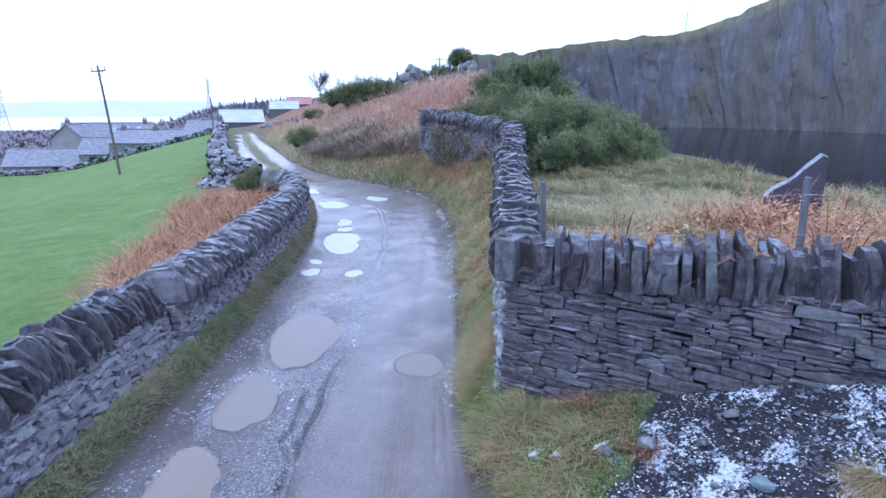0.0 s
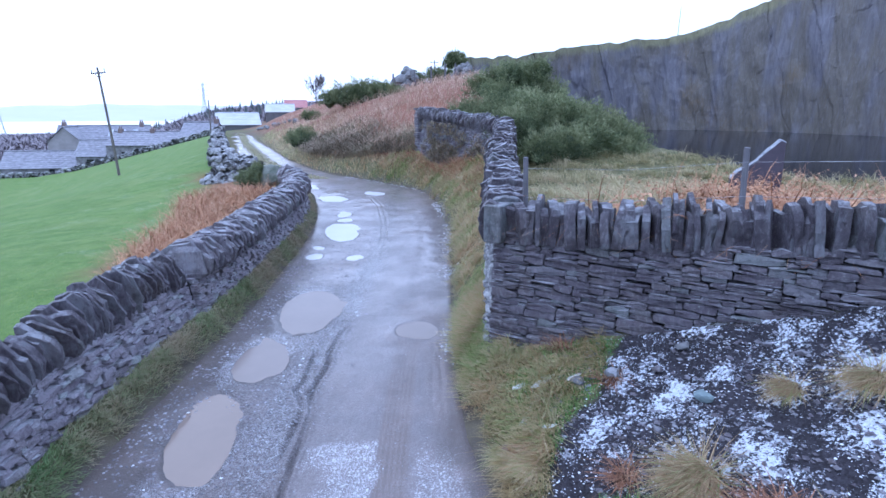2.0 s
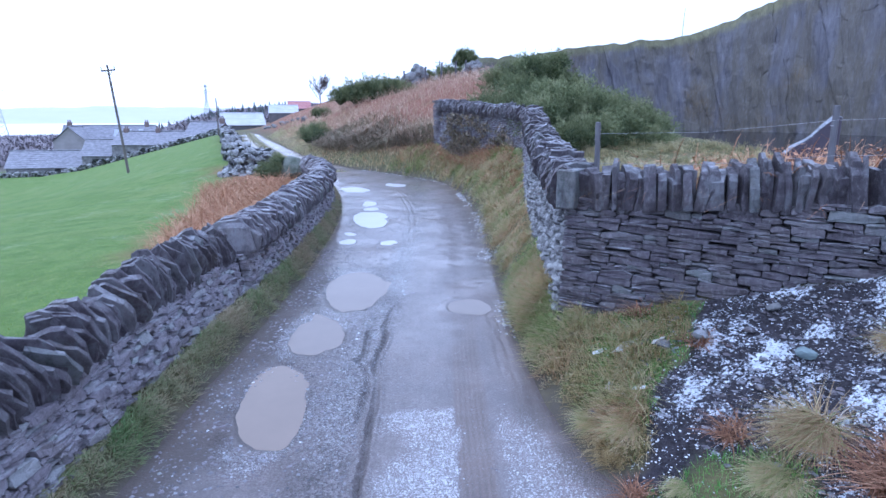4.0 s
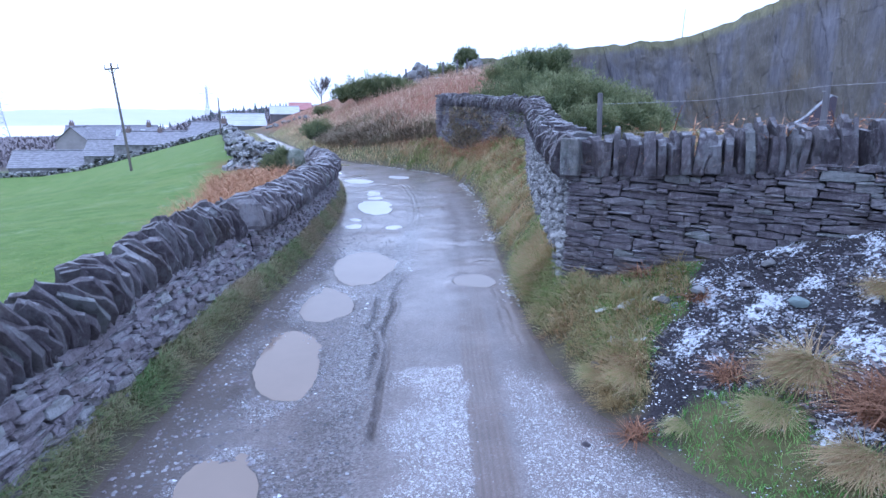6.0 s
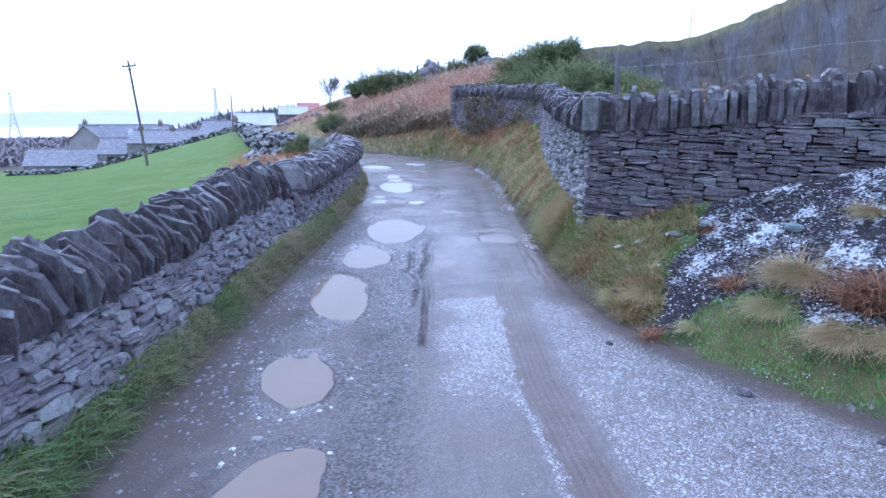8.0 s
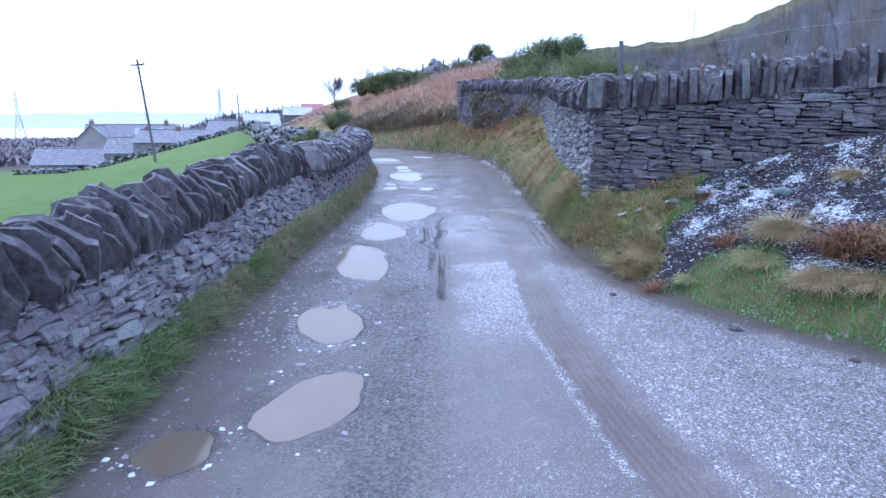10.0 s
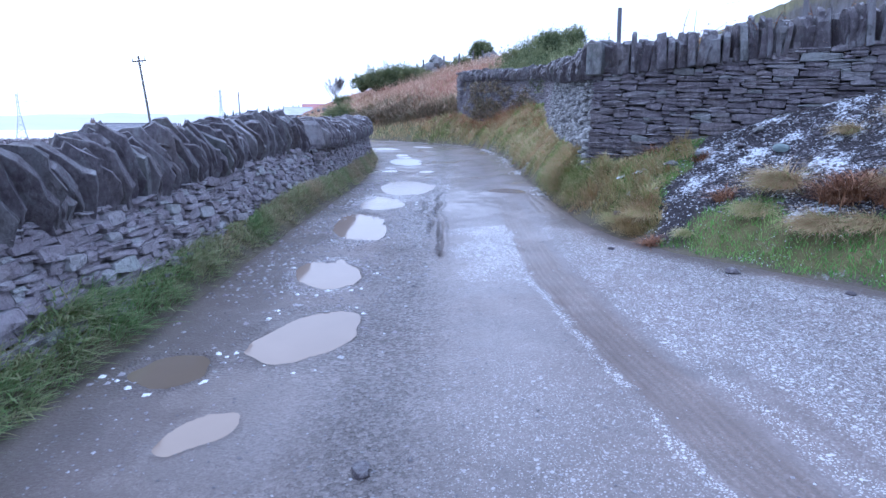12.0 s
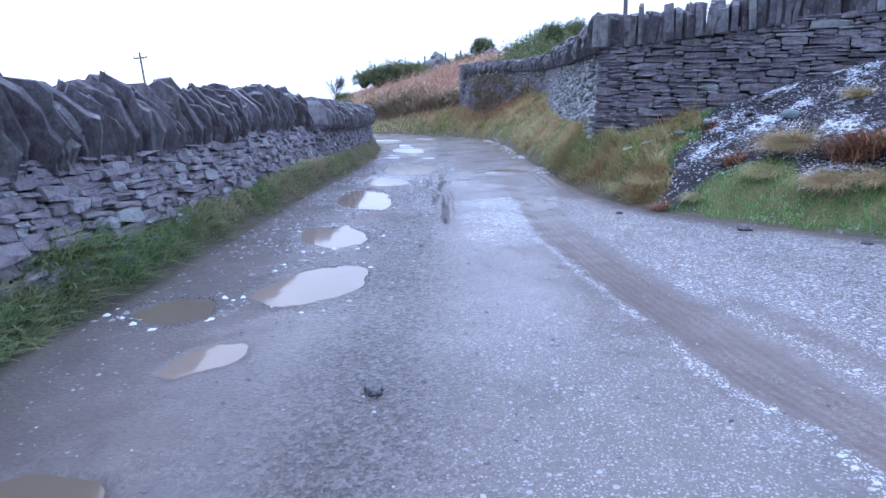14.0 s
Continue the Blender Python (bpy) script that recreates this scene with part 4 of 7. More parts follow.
# farther length, whose coping stands higher at the step
wl_b = Line([(-3.52, 7.8), (-3.52, 10), (-3.60, 13), (-3.76, 16), (-4.12, 18.2), (-4.85, 20.0)], 1)
yB = lambda s: 7.8 + s * 0.985
headB = lambda s: 0.76 + 0.018 * (yB(s) - 8)
footB = lambda s: float(road_level(yB(s))) + 0.24
wall_2 = build_wall("wall_2", "curving dry-stone slate wall topped with tight upright slates", wl_b, footB, headB, 0.6, 0.22, (0.07, 0.30), (0.025, 0.09), BLOCKS, GREY, 3, 0.42, 0.026)
cope(wall_2, wl_b, 0.24, wl_b.length, lambda s: headB(s) + 0.05 * float(smooth(3, 0, s)), (0.07, 0.13), (0.50, 0.57), (0.70, 0.82), (-11, -2), (-12, 2), SLABS, TOPS, 4, thick=0.66, sway=2)
end_bm = box_bm(-0.5, 0.5, -0.5, 0.5, 0, 1, None, 0.16)
for v in end_bm.verts:
    v.co.x *= 1 - 0.45 * max(0.0, v.co.z - 0.3)
part("end_slab", end_bm, COPING, wall_2, "pale rounded slate closing the higher coping", pose(-3.82, 7.98, 0.73, -10, 0, 10) @ Matrix.Diagonal((0.62, 0.24, 0.50, 1)))

# wall facing the side road, from the corner up the bank
wf = Line([(0.55, 5.5), (1.80, 4.75), (3.26, 3.875), (5.0, 2.83), (8.5, 0.75)], 1)
footF = lambda s: float(max(-0.96 + 0.49 * wf.at(s)[0][0] + 0.233 * wf.at(s)[0][1], 0.6) - max(0, s - 3.4) * 0.12)
headF = lambda s: 1.845 + 0.072 * min(s, 3.6) + 0.05 * max(0, s - 3.6)

wall_3 = build_wall("wall_3", "dry-stone wall of flat purple slates with upright slate coping", wf, footF, headF, 0.55, 0.10, (0.10, 0.50), (0.022, 0.10), BLOCKS, PLAIN, 5, 0.31, 0.014)
cope(wall_3, wf, 0.22, wf.length, headF, (0.035, 0.11), (0.36, 0.50), (0.36, 0.48), (-9, 7), (-40, 6), TALLS, (DARK_COPING, DARK_COPING_JOINED), 6, thick=0.45)
part("corner_block", box_bm(-0.10, 0.10, -0.24, 0.22, 0, 0.41, None, 0.012), DARK_COPING, wall_3, "square dark slate block ending the coping", pose(0.69, 5.66, 1.825, 0, 0, -31))

# wall along the lane's bank, bending away to its far end
ws = Line([(0.53, 5.62), (0.72, 8), (1.10, 12), (1.60, 16), (1.62, 17.8), (1.05, 20), (0.1, 22.4), (-0.85, 24.9)], -1)
yS = lambda s: ws.at(s)[0][1]


def footS(s):
    q, t, n = ws.at(s)
    g = q + n * 0.12
    return min(float(np.interp(q[1], [5.5, 9, 17, 25], [0.62, 0.85, 1.45, 2.15])), float(ground_height(np.array(g[0]), np.array(g[1]))) + 0.02)


headS = lambda s: float(np.interp(yS(s), [5.5, 9, 17.4, 25], [1.82, 1.99, 2.64, 3.05]))
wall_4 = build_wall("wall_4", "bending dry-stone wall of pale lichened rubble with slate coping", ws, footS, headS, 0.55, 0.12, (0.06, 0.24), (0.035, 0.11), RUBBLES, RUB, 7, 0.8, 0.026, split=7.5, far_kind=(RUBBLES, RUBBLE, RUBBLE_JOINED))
cope(wall_4, ws, 0.05, ws.length, headS, (0.03, 0.075), (0.36, 0.50), (0.44, 0.60), (-34, -10), (-14, 8), TALLS, (DARK_COPING, DARK_COPING_JOINED), 8, thick=0.45)

# squared end of flat slates
pr = np.random.RandomState(61)
q, t, n = ws.at(ws.length)
turn_ = math.degrees(math.atan2(t[1], t[0]))
slab_me = [bm_mesh("end_slate", box_bm(-0.5, 0.5, -0.5, 0.5, -0.5, 0.5, None, 0.12), SLATE) for _ in range(2)]
z = footS(ws.length) - 0.2
while z < headS(ws.length) + 0.34:
    hh = pr.uniform(0.06, 0.13)
    c = q - n * 0.27 + t * (0.12 + pr.uniform(-0.03, 0.03))
    child("end_slate", slab_me[pr.randint(2)], wall_4, pose(c[0], c[1], z + hh / 2, pr.uniform(-2, 2), pr.uniform(-2, 2), turn_ + pr.uniform(-6, 6)) @ Matrix.Diagonal((pr.uniform(0.42, 0.55), pr.uniform(0.58, 0.70), hh * 1.02, 1)))
    z += hh

# ---------------------------------------------------------------- quarry: face and pond
caz = np.radians(np.concatenate([np.linspace(2.0, 44, 760), np.linspace(44.2, 80, 160)]))
cup = np.linspace(0, 1, 120)
CA, CU = np.meshgrid(caz, cup, indexing="ij")
cr = np.interp(np.degrees(CA), CLIFF_AZ, CLIFF_R)
ctop = 3.4 + np.interp(np.degrees(CA), CLIFF_AZ, CLIFF_E) * cr
CU2 = np.minimum(CU / 0.92, 1)
lip = np.clip((CU - 0.92) / 0.08, 0, 1)
along = CA * 140
slant = along + 5 * CU2
rough = 3.8 * wobble(slant, CU2 * 5, 20, 41, 2) + 1.5 * wobble(slant, CU2 * 3, 7, 42, 2) + 0.12 * wobble(along, CU2 * 30, 2.2, 44)


def blocks_of(u, v, seed):
    """Stepped noise: one value for each cell, for split rock."""
    t = np.random.RandomState(seed).uniform(-1, 1, (64, 64))
    return t[np.floor(u).astype(int) % 64, np.floor(v).astype(int) % 64]


warp = wobble(along, CU2 * 30, 5, 48)
rough = rough + 0.5 * wobble(slant, CU2 * 12, 3, 40) + 0.30 * wobble(slant, CU2 * 7, 1.5, 52, 2) + 0.35 * blocks_of((along + 9 * CU2) / 7.5 + 0.10 * warp, CU2 * 0.5, 49) + 0.15 * blocks_of((along + 7 * CU2) / 2.8 + 0.08 * warp, CU2 * 0.8, 50) + 0.10 * blocks_of(slant / 1.1 + 0.1 * warp, CU2 * 5 + 0.5 * warp, 43)
ledge = 1.6 * np.floor(CU2 * 4 + 0.8 * wobble(along, CU2 * 6, 14, 45))
cz = -7 + (ctop + 7) * CU2 + (0.5 * wobble(along, 0 * along, 8, 46) + 0.3 * wobble(along, 0 * along, 2.5, 47)) * CU2 - 0.8 * lip
crr = cr - 3.0 + rough * (1 - lip) + CU2 * 3.0 + ledge * 0.04 + lip * 14
cv = np.stack([crr * np.sin(CA), crr * np.cos(CA), cz], -1).reshape(-1, 3)
cliff = new("quarry_cliff", mesh_np("quarry_cliff", cv, grid_faces(*CA.shape), CLIFF, (("turf", smooth(0.82, 0.98, CU2) * 0.74 + 0.3 * lip),)))
tagged(cliff, "tall grey slate quarry face streaked with rust and turf", "cliff", kind="structure")
bm = bmesh.new()
pts = [(6, 13), (60, 8), (150, 40), (120, 150), (40, 170), (0, 140), (3, 60)]
bm.faces.new([bm.verts.new((px, py, POND_Z)) for px, py in pts])
pond = new("quarry_pond", bm_mesh("quarry_pond", bm, POND))
tagged(pond, "still dark flooded quarry pool below the rock face", "water", kind="structure")

# ---------------------------------------------------------------- estuary and far hills


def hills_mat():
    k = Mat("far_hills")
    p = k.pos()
    # pale blue-greys: the haze over the water is put into the hills' colour
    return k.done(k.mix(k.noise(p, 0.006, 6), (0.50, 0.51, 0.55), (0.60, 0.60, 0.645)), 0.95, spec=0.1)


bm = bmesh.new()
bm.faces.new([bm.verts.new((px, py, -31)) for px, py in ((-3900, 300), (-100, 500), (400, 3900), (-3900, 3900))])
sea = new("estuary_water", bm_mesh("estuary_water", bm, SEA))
tagged(sea, "pale estuary water under a white sky", "water", kind="structure")
ha, hu = np.meshgrid(np.radians(np.linspace(-70, 12, 220)), np.linspace(0, 1, 24), indexing="ij")
hr = 3000 + 700 * hu
hz = -33 + smooth(0, 1, hu) * (78 + 9 * wobble(ha * 40, 0 * ha, 9, 51) + 5 * wobble(ha * 40, hu, 3, 52) + 8 * np.sin(ha * 3)) * 1.05
hz += 4 * wobble(ha * 60, hu * 6, 2.5, 53) * hu
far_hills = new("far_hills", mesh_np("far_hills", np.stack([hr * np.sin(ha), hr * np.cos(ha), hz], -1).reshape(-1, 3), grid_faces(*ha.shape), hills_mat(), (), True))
tagged(far_hills, "low hills across the estuary, distance haze painted in their colour", "hills", kind="structure")

# ---------------------------------------------------------------- plant materials


def leaf_mat(name, *cols, rough=0.75, spec=0.25, thin=0.0):
    """Colour runs from blade to blade, and along each blade a little."""
    k = Mat(name)
    n = len(cols)
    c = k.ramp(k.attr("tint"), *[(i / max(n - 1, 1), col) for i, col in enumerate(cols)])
    c = k.mix(k.ramp(k.noise(k.pos(), 1.7, 3), (0.4, 0.0), (0.7, 0.35)), c, cols[0])
    m = k.done(c, rough, spec=spec)
    if thin:  # light passes through thin blades
        shine = k.out.inputs["Surface"].links[0].from_socket
        glow = k.add("ShaderNodeBsdfTranslucent", Color=c)
        both = k.t.nodes.new("ShaderNodeMixShader")
        both.inputs[0].default_value = thin
        k.t.links.new(shine, both.inputs[1])
        k.t.links.new(glow.outputs[0], both.inputs[2])
        k.t.links.new(both.outputs[0], k.out.inputs["Surface"])
    return m


LANE_GRASS = leaf_mat("lane_grass", (0.20, 0.33, 0.13), (0.36, 0.45, 0.22), (0.48, 0.46, 0.29), (0.56, 0.47, 0.34), thin=0.5)
MEADOW = leaf_mat("winter_meadow", (0.25, 0.25, 0.11), (0.42, 0.38, 0.20), (0.58, 0.50, 0.30), (0.68, 0.58, 0.39), thin=0.4)
BANK_GRASS = leaf_mat("bank_grass", (0.21, 0.33, 0.09), (0.42, 0.45, 0.20), (0.63, 0.54, 0.32), (0.73, 0.61, 0.43), (0.60, 0.38, 0.23), thin=0.5)
TURF = leaf_mat("turf", (0.11, 0.27, 0.06), (0.22, 0.44, 0.11), (0.42, 0.54, 0.20), thin=0.4)
PASTURE = leaf_mat("pasture", (0.15, 0.25, 0.04), (0.22, 0.33, 0.06), (0.38, 0.39, 0.13), thin=0.4)
STRAW = leaf_mat("straw_grass", (0.27, 0.19, 0.10), (0.46, 0.34, 0.19), (0.60, 0.49, 0.30), thin=0.3)
DRY = leaf_mat("dry_grass", (0.34, 0.24, 0.11), (0.52, 0.42, 0.21), (0.66, 0.56, 0.34), thin=0.4)
DARK_BRACKEN = leaf_mat("wet_bracken", (0.17, 0.085, 0.05), (0.33, 0.17, 0.10), (0.48, 0.28, 0.17), (0.58, 0.41, 0.27))
BRACKEN = leaf_mat("dead_bracken", (0.21, 0.095, 0.05), (0.38, 0.19, 0.095), (0.53, 0.30, 0.165), (0.62, 0.43, 0.26))
HILL_BRACKEN = leaf_mat("pale_bracken", (0.29, 0.175, 0.115), (0.46, 0.30, 0.205), (0.60, 0.44, 0.32), (0.70, 0.56, 0.42))
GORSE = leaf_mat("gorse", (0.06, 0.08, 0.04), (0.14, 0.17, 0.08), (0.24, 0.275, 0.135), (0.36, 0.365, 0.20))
BRAMBLE = leaf_mat("bramble", (0.15, 0.14, 0.095), (0.26, 0.215, 0.15), (0.38, 0.28, 0.20), (0.26, 0.25, 0.15))
# twig colour lightened towards mauve-grey: distance haze painted into the wood
FAR_WOOD = leaf_mat("far_wood", (0.19, 0.17, 0.19), (0.25, 0.22, 0.235), (0.31, 0.275, 0.28))
TWIG = leaf_mat("bare_twigs", (0.09, 0.075, 0.075), (0.15, 0.125, 0.12), (0.19, 0.155, 0.14))
PINE = leaf_mat("conifer", (0.09, 0.105, 0.105), (0.13, 0.15, 0.14))
IVY = leaf_mat("moss_green", (0.05, 0.09, 0.02), (0.11, 0.17, 0.04), (0.25, 0.33, 0.05))


def plain_mat(name, a, b, size, rough=0.8, bump=0.4, depth=0.01, metal=0.0, stretch=(1, 1, 1)):
    k = Mat(name)
    p = k.stretch(k.pos(), *stretch)
    n = k.noise(p, size, 5, 0.65)
    return k.done(k.mix(k.ramp(n, (0.3, 0.0), (0.7, 1.0)), a, b), rough, k.bump(n, bump, depth), metal)


POLE_WOOD = plain_mat("pole_wood", (0.10, 0.085, 0.08), (0.19, 0.165, 0.15), 6, stretch=(3, 3, 0.3))
POST_WOOD = plain_mat("post_wood", (0.09, 0.085, 0.095), (0.17, 0.165, 0.18), 12, stretch=(3, 3, 0.3))
STEEL = plain_mat("galvanised_steel", (0.35, 0.36, 0.38), (0.5, 0.51, 0.53), 20, 0.45, 0.1, 0.002, 0.7)
# steel paled and blued: distance haze put into the colour
PYLON_HAZED = plain_mat("pylon_steel_hazed", (0.58, 0.61, 0.66), (0.66, 0.69, 0.74), 2, 0.6, 0.0)
PORCELAIN = plain_mat("porcelain", (0.5, 0.5, 0.5), (0.65, 0.65, 0.66), 20, 0.3, 0.0)
FARM_STONE = plain_mat("farm_stone", (0.11, 0.105, 0.11), (0.30, 0.29, 0.30), 1.6, 0.9, 0.8, 0.15)
RENDER_WALL = plain_mat("grey_render", (0.24, 0.225, 0.215), (0.33, 0.31, 0.30), 0.8, 0.9, 0.3, 0.05)
ROOF_SLATE = plain_mat("roof_slate", (0.15, 0.145, 0.17), (0.34, 0.335, 0.37), 1.6, 0.5, 0.3, 0.04, stretch=(1, 1, 2.5))
ROOF_PALE = plain_mat("pale_sheet_roof", (0.42, 0.43, 0.47), (0.55, 0.56, 0.6), 0.5, 0.4, 0.2, 0.03)
ROOF_RED = plain_mat("red_sheet_roof", (0.36, 0.13, 0.125), (0.44, 0.2, 0.19), 0.5, 0.5, 0.2, 0.03)
SHEET_DARK = plain_mat("dark_cladding", (0.09, 0.085, 0.09), (0.15, 0.145, 0.15), 0.5, 0.7, 0.2, 0.03)
WINDOW_DARK = plain_mat("dark_window", (0.015, 0.016, 0.02), (0.03, 0.03, 0.035), 4, 0.15, 0.0)
BRICK_RED = plain_mat("chimney_brick", (0.15, 0.11, 0.10), (0.24, 0.18, 0.165), 3, 0.85, 0.3, 0.05)
BOULDER = plain_mat("lichened_rock", (0.10, 0.10, 0.105), (0.30, 0.30, 0.30), 5, 0.85, 0.8, 0.05)


def fan(points, height, width, heading, bend, tint):
    """Arching tapered blades from arrays; gives verts, triangles and tints."""
    n = len(points)
    d = np.stack([np.cos(heading), np.sin(heading), np.zeros(n)], 1)
    side = np.stack([-np.sin(heading), np.cos(heading), np.zeros(n)], 1)
    rows = []
    for f, wf_ in ((0.0, 1.0), (0.4, 0.85), (0.75, 0.55), (1.0, 0.0)):
        up = height * (f - 0.35 * bend * f * f)
        out = height * bend * f * f * 0.95
        c = points + d * out[:, None] + np.array((0, 0, 1.0)) * up[:, None]
        if wf_ > 0:
            rows += [c - side * (width * wf_ / 2)[:, None], c + side * (width * wf_ / 2)[:, None]]
        else:
            rows += [c]
    v = np.stack(rows, 1).reshape(-1, 3)
    tri = np.array([(0, 1, 3), (0, 3, 2), (2, 3, 5), (2, 5, 4), (4, 5, 6)])
    f = (np.arange(n)[:, None, None] * 7 + tri[None]).reshape(-1, 3)
    return v, f, np.repeat(tint, 7)


def fronds(points, height, heading, bend, tint, pairs=7):
    """Dead bracken: an arching stalk with drooping, curled side leaves."""
    n = len(points)
    w = np.full(n, 0.012)
    v, f, t = fan(points, height, w * 1.2, heading, bend, tint)
    vs, fs, ts, at = [v], [f], [t], len(v)
    d = np.stack([np.cos(heading), np.sin(heading), np.zeros(n)], 1)
    side = np.stack([-np.sin(heading), np.cos(heading), np.zeros(n)], 1)
    r = np.random.RandomState(n)
    for k in range(pairs):
        q = 0.3 + 0.68 * k / pairs
        c = points + d * (height * bend * q * q * 0.95)[:, None] + np.array((0, 0, 1.0)) * (height * (q - 0.35 * bend * q * q))[:, None]
        length = height * 0.17 * (1.08 - q) * r.uniform(0.6, 1.2, n)
        for sgn in (-1, 1):
            tip = c + side * (sgn * length)[:, None] + d * (length * 0.35)[:, None] + np.array((0, 0, 1.0)) * (length * r.uniform(-0.7, 0.25, n))[:, None]
            wv = d * (length * 0.16 + 0.006)[:, None]
            vs.append(np.stack([c - wv, c + wv, tip], 1).reshape(-1, 3))
            fs.append(at + np.arange(3 * n).reshape(-1, 3))
            ts.append(np.repeat(np.clip(tint + r.uniform(-0.2, 0.2, n), 0, 1), 3))
            at += 3 * n
    return np.concatenate(vs), np.concatenate(fs), np.concatenate(ts)


def plant(name, arrays, mat, label, category, kind="", parent=None, m=None):
    v, f, t = arrays
    me = mesh_np(name, v, f, mat, (("tint", t),))
    if parent:
        return child(name, me, parent, m)
    ob = new(name, me)
    if m is not None:
        ob.matrix_basis = m
    return tagged(ob, label, category, kind=kind)


def join(*sets):
    at, vs, fs, ts = 0, [], [], []
    for v, f, t in sets:
        vs.append(v), fs.append(f + at), ts.append(t)
        at += len(v)
    return np.concatenate(vs), np.concatenate(fs), np.concatenate(ts)


def on_ground(x, y):
    return np.stack([x, y, ground_height(x, y) - 0.01], 1)


vr = np.random.RandomState(5)

def tussocky(cx, cy, blades, reach, tall, width, fall, tint, q, drop=0.45):
    """Blades grouped in tussocks: one heading, height and colour for each, spread from its crown."""
    m = len(cx)
    k = np.repeat(np.arange(m), q.poisson(blades, m))
    n = len(k)
    a, d = q.uniform(0, 6.28, n), np.sqrt(q.uniform(0, 1, n))
    x, y = cx[k] + reach[k] * d * np.cos(a), cy[k] + reach[k] * d * np.sin(a)
    lean = fall[k] + q.normal(0, 0.5, m)[k]
    head = np.arctan2(np.sin(a) * (1 - drop) + np.sin(lean) * drop, np.cos(a) * (1 - drop) + np.cos(lean) * drop) + q.normal(0, 0.35, n)
    h = tall[k] * (1.15 - 0.55 * d) * q.uniform(0.55, 1.25, n)
    return fan(on_ground(x, y), h, width[k] * q.uniform(0.6, 1.3, n), head, q.uniform(0.5, 1.9, n) * (0.65 + 0.6 * d), np.clip(tint[k] + q.normal(0, 0.13, n), 0, 1))


# verge below the pasture wall
m = 1700
y = -3.4 + 23.0 * vr.uniform(0, 1, m) ** 1.35
dl = np.clip(vr.normal(0.15, 0.07, m), 0.03, 0.27)
x = road_left(y) - dl + 0.03 * wobble(y, y * 0, 0.8, 61)
near = smooth(4.0, 0.5, y)
tall = (0.08 + 0.05 * near + (0.05 + 0.06 * near) * np.clip(0.5 + wobble(x * 2, y, 0.6, 63), 0, 1.2)) * (0.55 + 0.45 * smooth(-0.02, 0.08, dl))
plant("verge_grass", tussocky(x, y, 20, np.full(m, 0.065) + 0.02 * smooth(6, 12, y), tall, np.full(m, 0.0105) + 0.006 * smooth(5, 14, y), np.zeros(m), np.clip(0.47 + 0.40 * wobble(x, y, 0.5, 64) + 0.42 * smooth(2, 6, y) + vr.normal(0, 0.14, m), 0, 1), vr),
      LANE_GRASS, "long damp grass along the foot of the wall", "grass", "stuff")

# bank between lane and walls
BANK_Y, BANK_X = [2.9, 3.2, 3.5, 3.8, 4.1, 4.4, 4.8, 5.1, 5.5, 8, 12, 16, 17.8, 20, 22.4, 24.9, 27], [0.8, 0.80, 0.95, 1.0, 1.25, 1.6, 1.75, 1.2, 0.6, 0.68, 1.05, 1.55, 1.58, 1.0, 0.05, -0.9, -1.5]
m = 1900
y = np.where(vr.rand(m) < 0.45, vr.uniform(3.0, 8.0, m), vr.uniform(5.5, 26.0, m))
f = vr.uniform(0, 1, m) ** 0.85
verge_in = 0.05 + 0.14 * smooth(5.2, 4.4, y)  # bare soil along the lane
x = right_edge(y) + verge_in + (np.interp(y, BANK_Y, BANK_X) - right_edge(y) - verge_in) * f
lawn = smooth(0.55, 0.75, f) * smooth(5.4, 4.6, y) * smooth(3.8, 4.3, y)  # cropped turf at the wall's corner
keep = on_spoil(x, y) + 0.10 * wobble(x, y, 0.35, 21) < -0.07
x, y, f, lawn = x[keep], y[keep], f[keep], lawn[keep]
m = len(x)
tall = (0.10 + 0.12 * np.clip(0.5 + 0.8 * wobble(x, y, 0.5, 65), 0, 1.2) + 0.03 * smooth(8, 13, y)) * (0.5 + 0.5 * smooth(0.0, 0.2, f)) * (1 - 0.55 * lawn) * (1 - 0.45 * smooth(0.45, 0.85, f) * smooth(5.4, 6.5, y) * smooth(18, 14, y)) * vr.uniform(0.55, 1.5, m)
tint = 0.48 + 0.45 * wobble(x, y, 0.55, 67) + vr.normal(0, 0.24, m) + 0.12 * smooth(0.4, 0.9, f) * smooth(8, 12, y) - 0.30 * lawn
plant("bank_grass", tussocky(x, y, 30, np.full(m, 0.075) + 0.07 * smooth(8, 14, y), tall, np.full(m, 0.0095) + 0.009 * smooth(7, 18, y), np.full(m, math.pi + 0.3), np.clip(tint, 0, 1), vr),
      BANK_GRASS, "yellowing tussocky grass on the lane bank", "grass", "stuff")

# dry straw among it
m = 620
y = np.where(vr.rand(m) < 0.5, vr.uniform(3.2, 6.5, m), vr.uniform(6, 24, m))
f = vr.uniform(0.05, 1, m)
x = right_edge(y) + 0.06 + (np.interp(y, BANK_Y, BANK_X) - right_edge(y) - 0.06) * f
keep = (wobble(x, y, 0.45, 57) > 0.0) & (on_spoil(x, y) < 0.0)
x, y = x[keep], y[keep]
m = len(x)
plant("dry_bank_grass", tussocky(x, y, 26, np.full(m, 0.07), vr.uniform(0.14, 0.25, m), np.full(m, 0.006) + 0.006 * smooth(7, 18, y), np.full(m, math.pi + 0.4), vr.uniform(0.1, 1, m), vr, 0.7),
      DRY, "pale dry grass arching over the lane bank", "grass", "stuff")

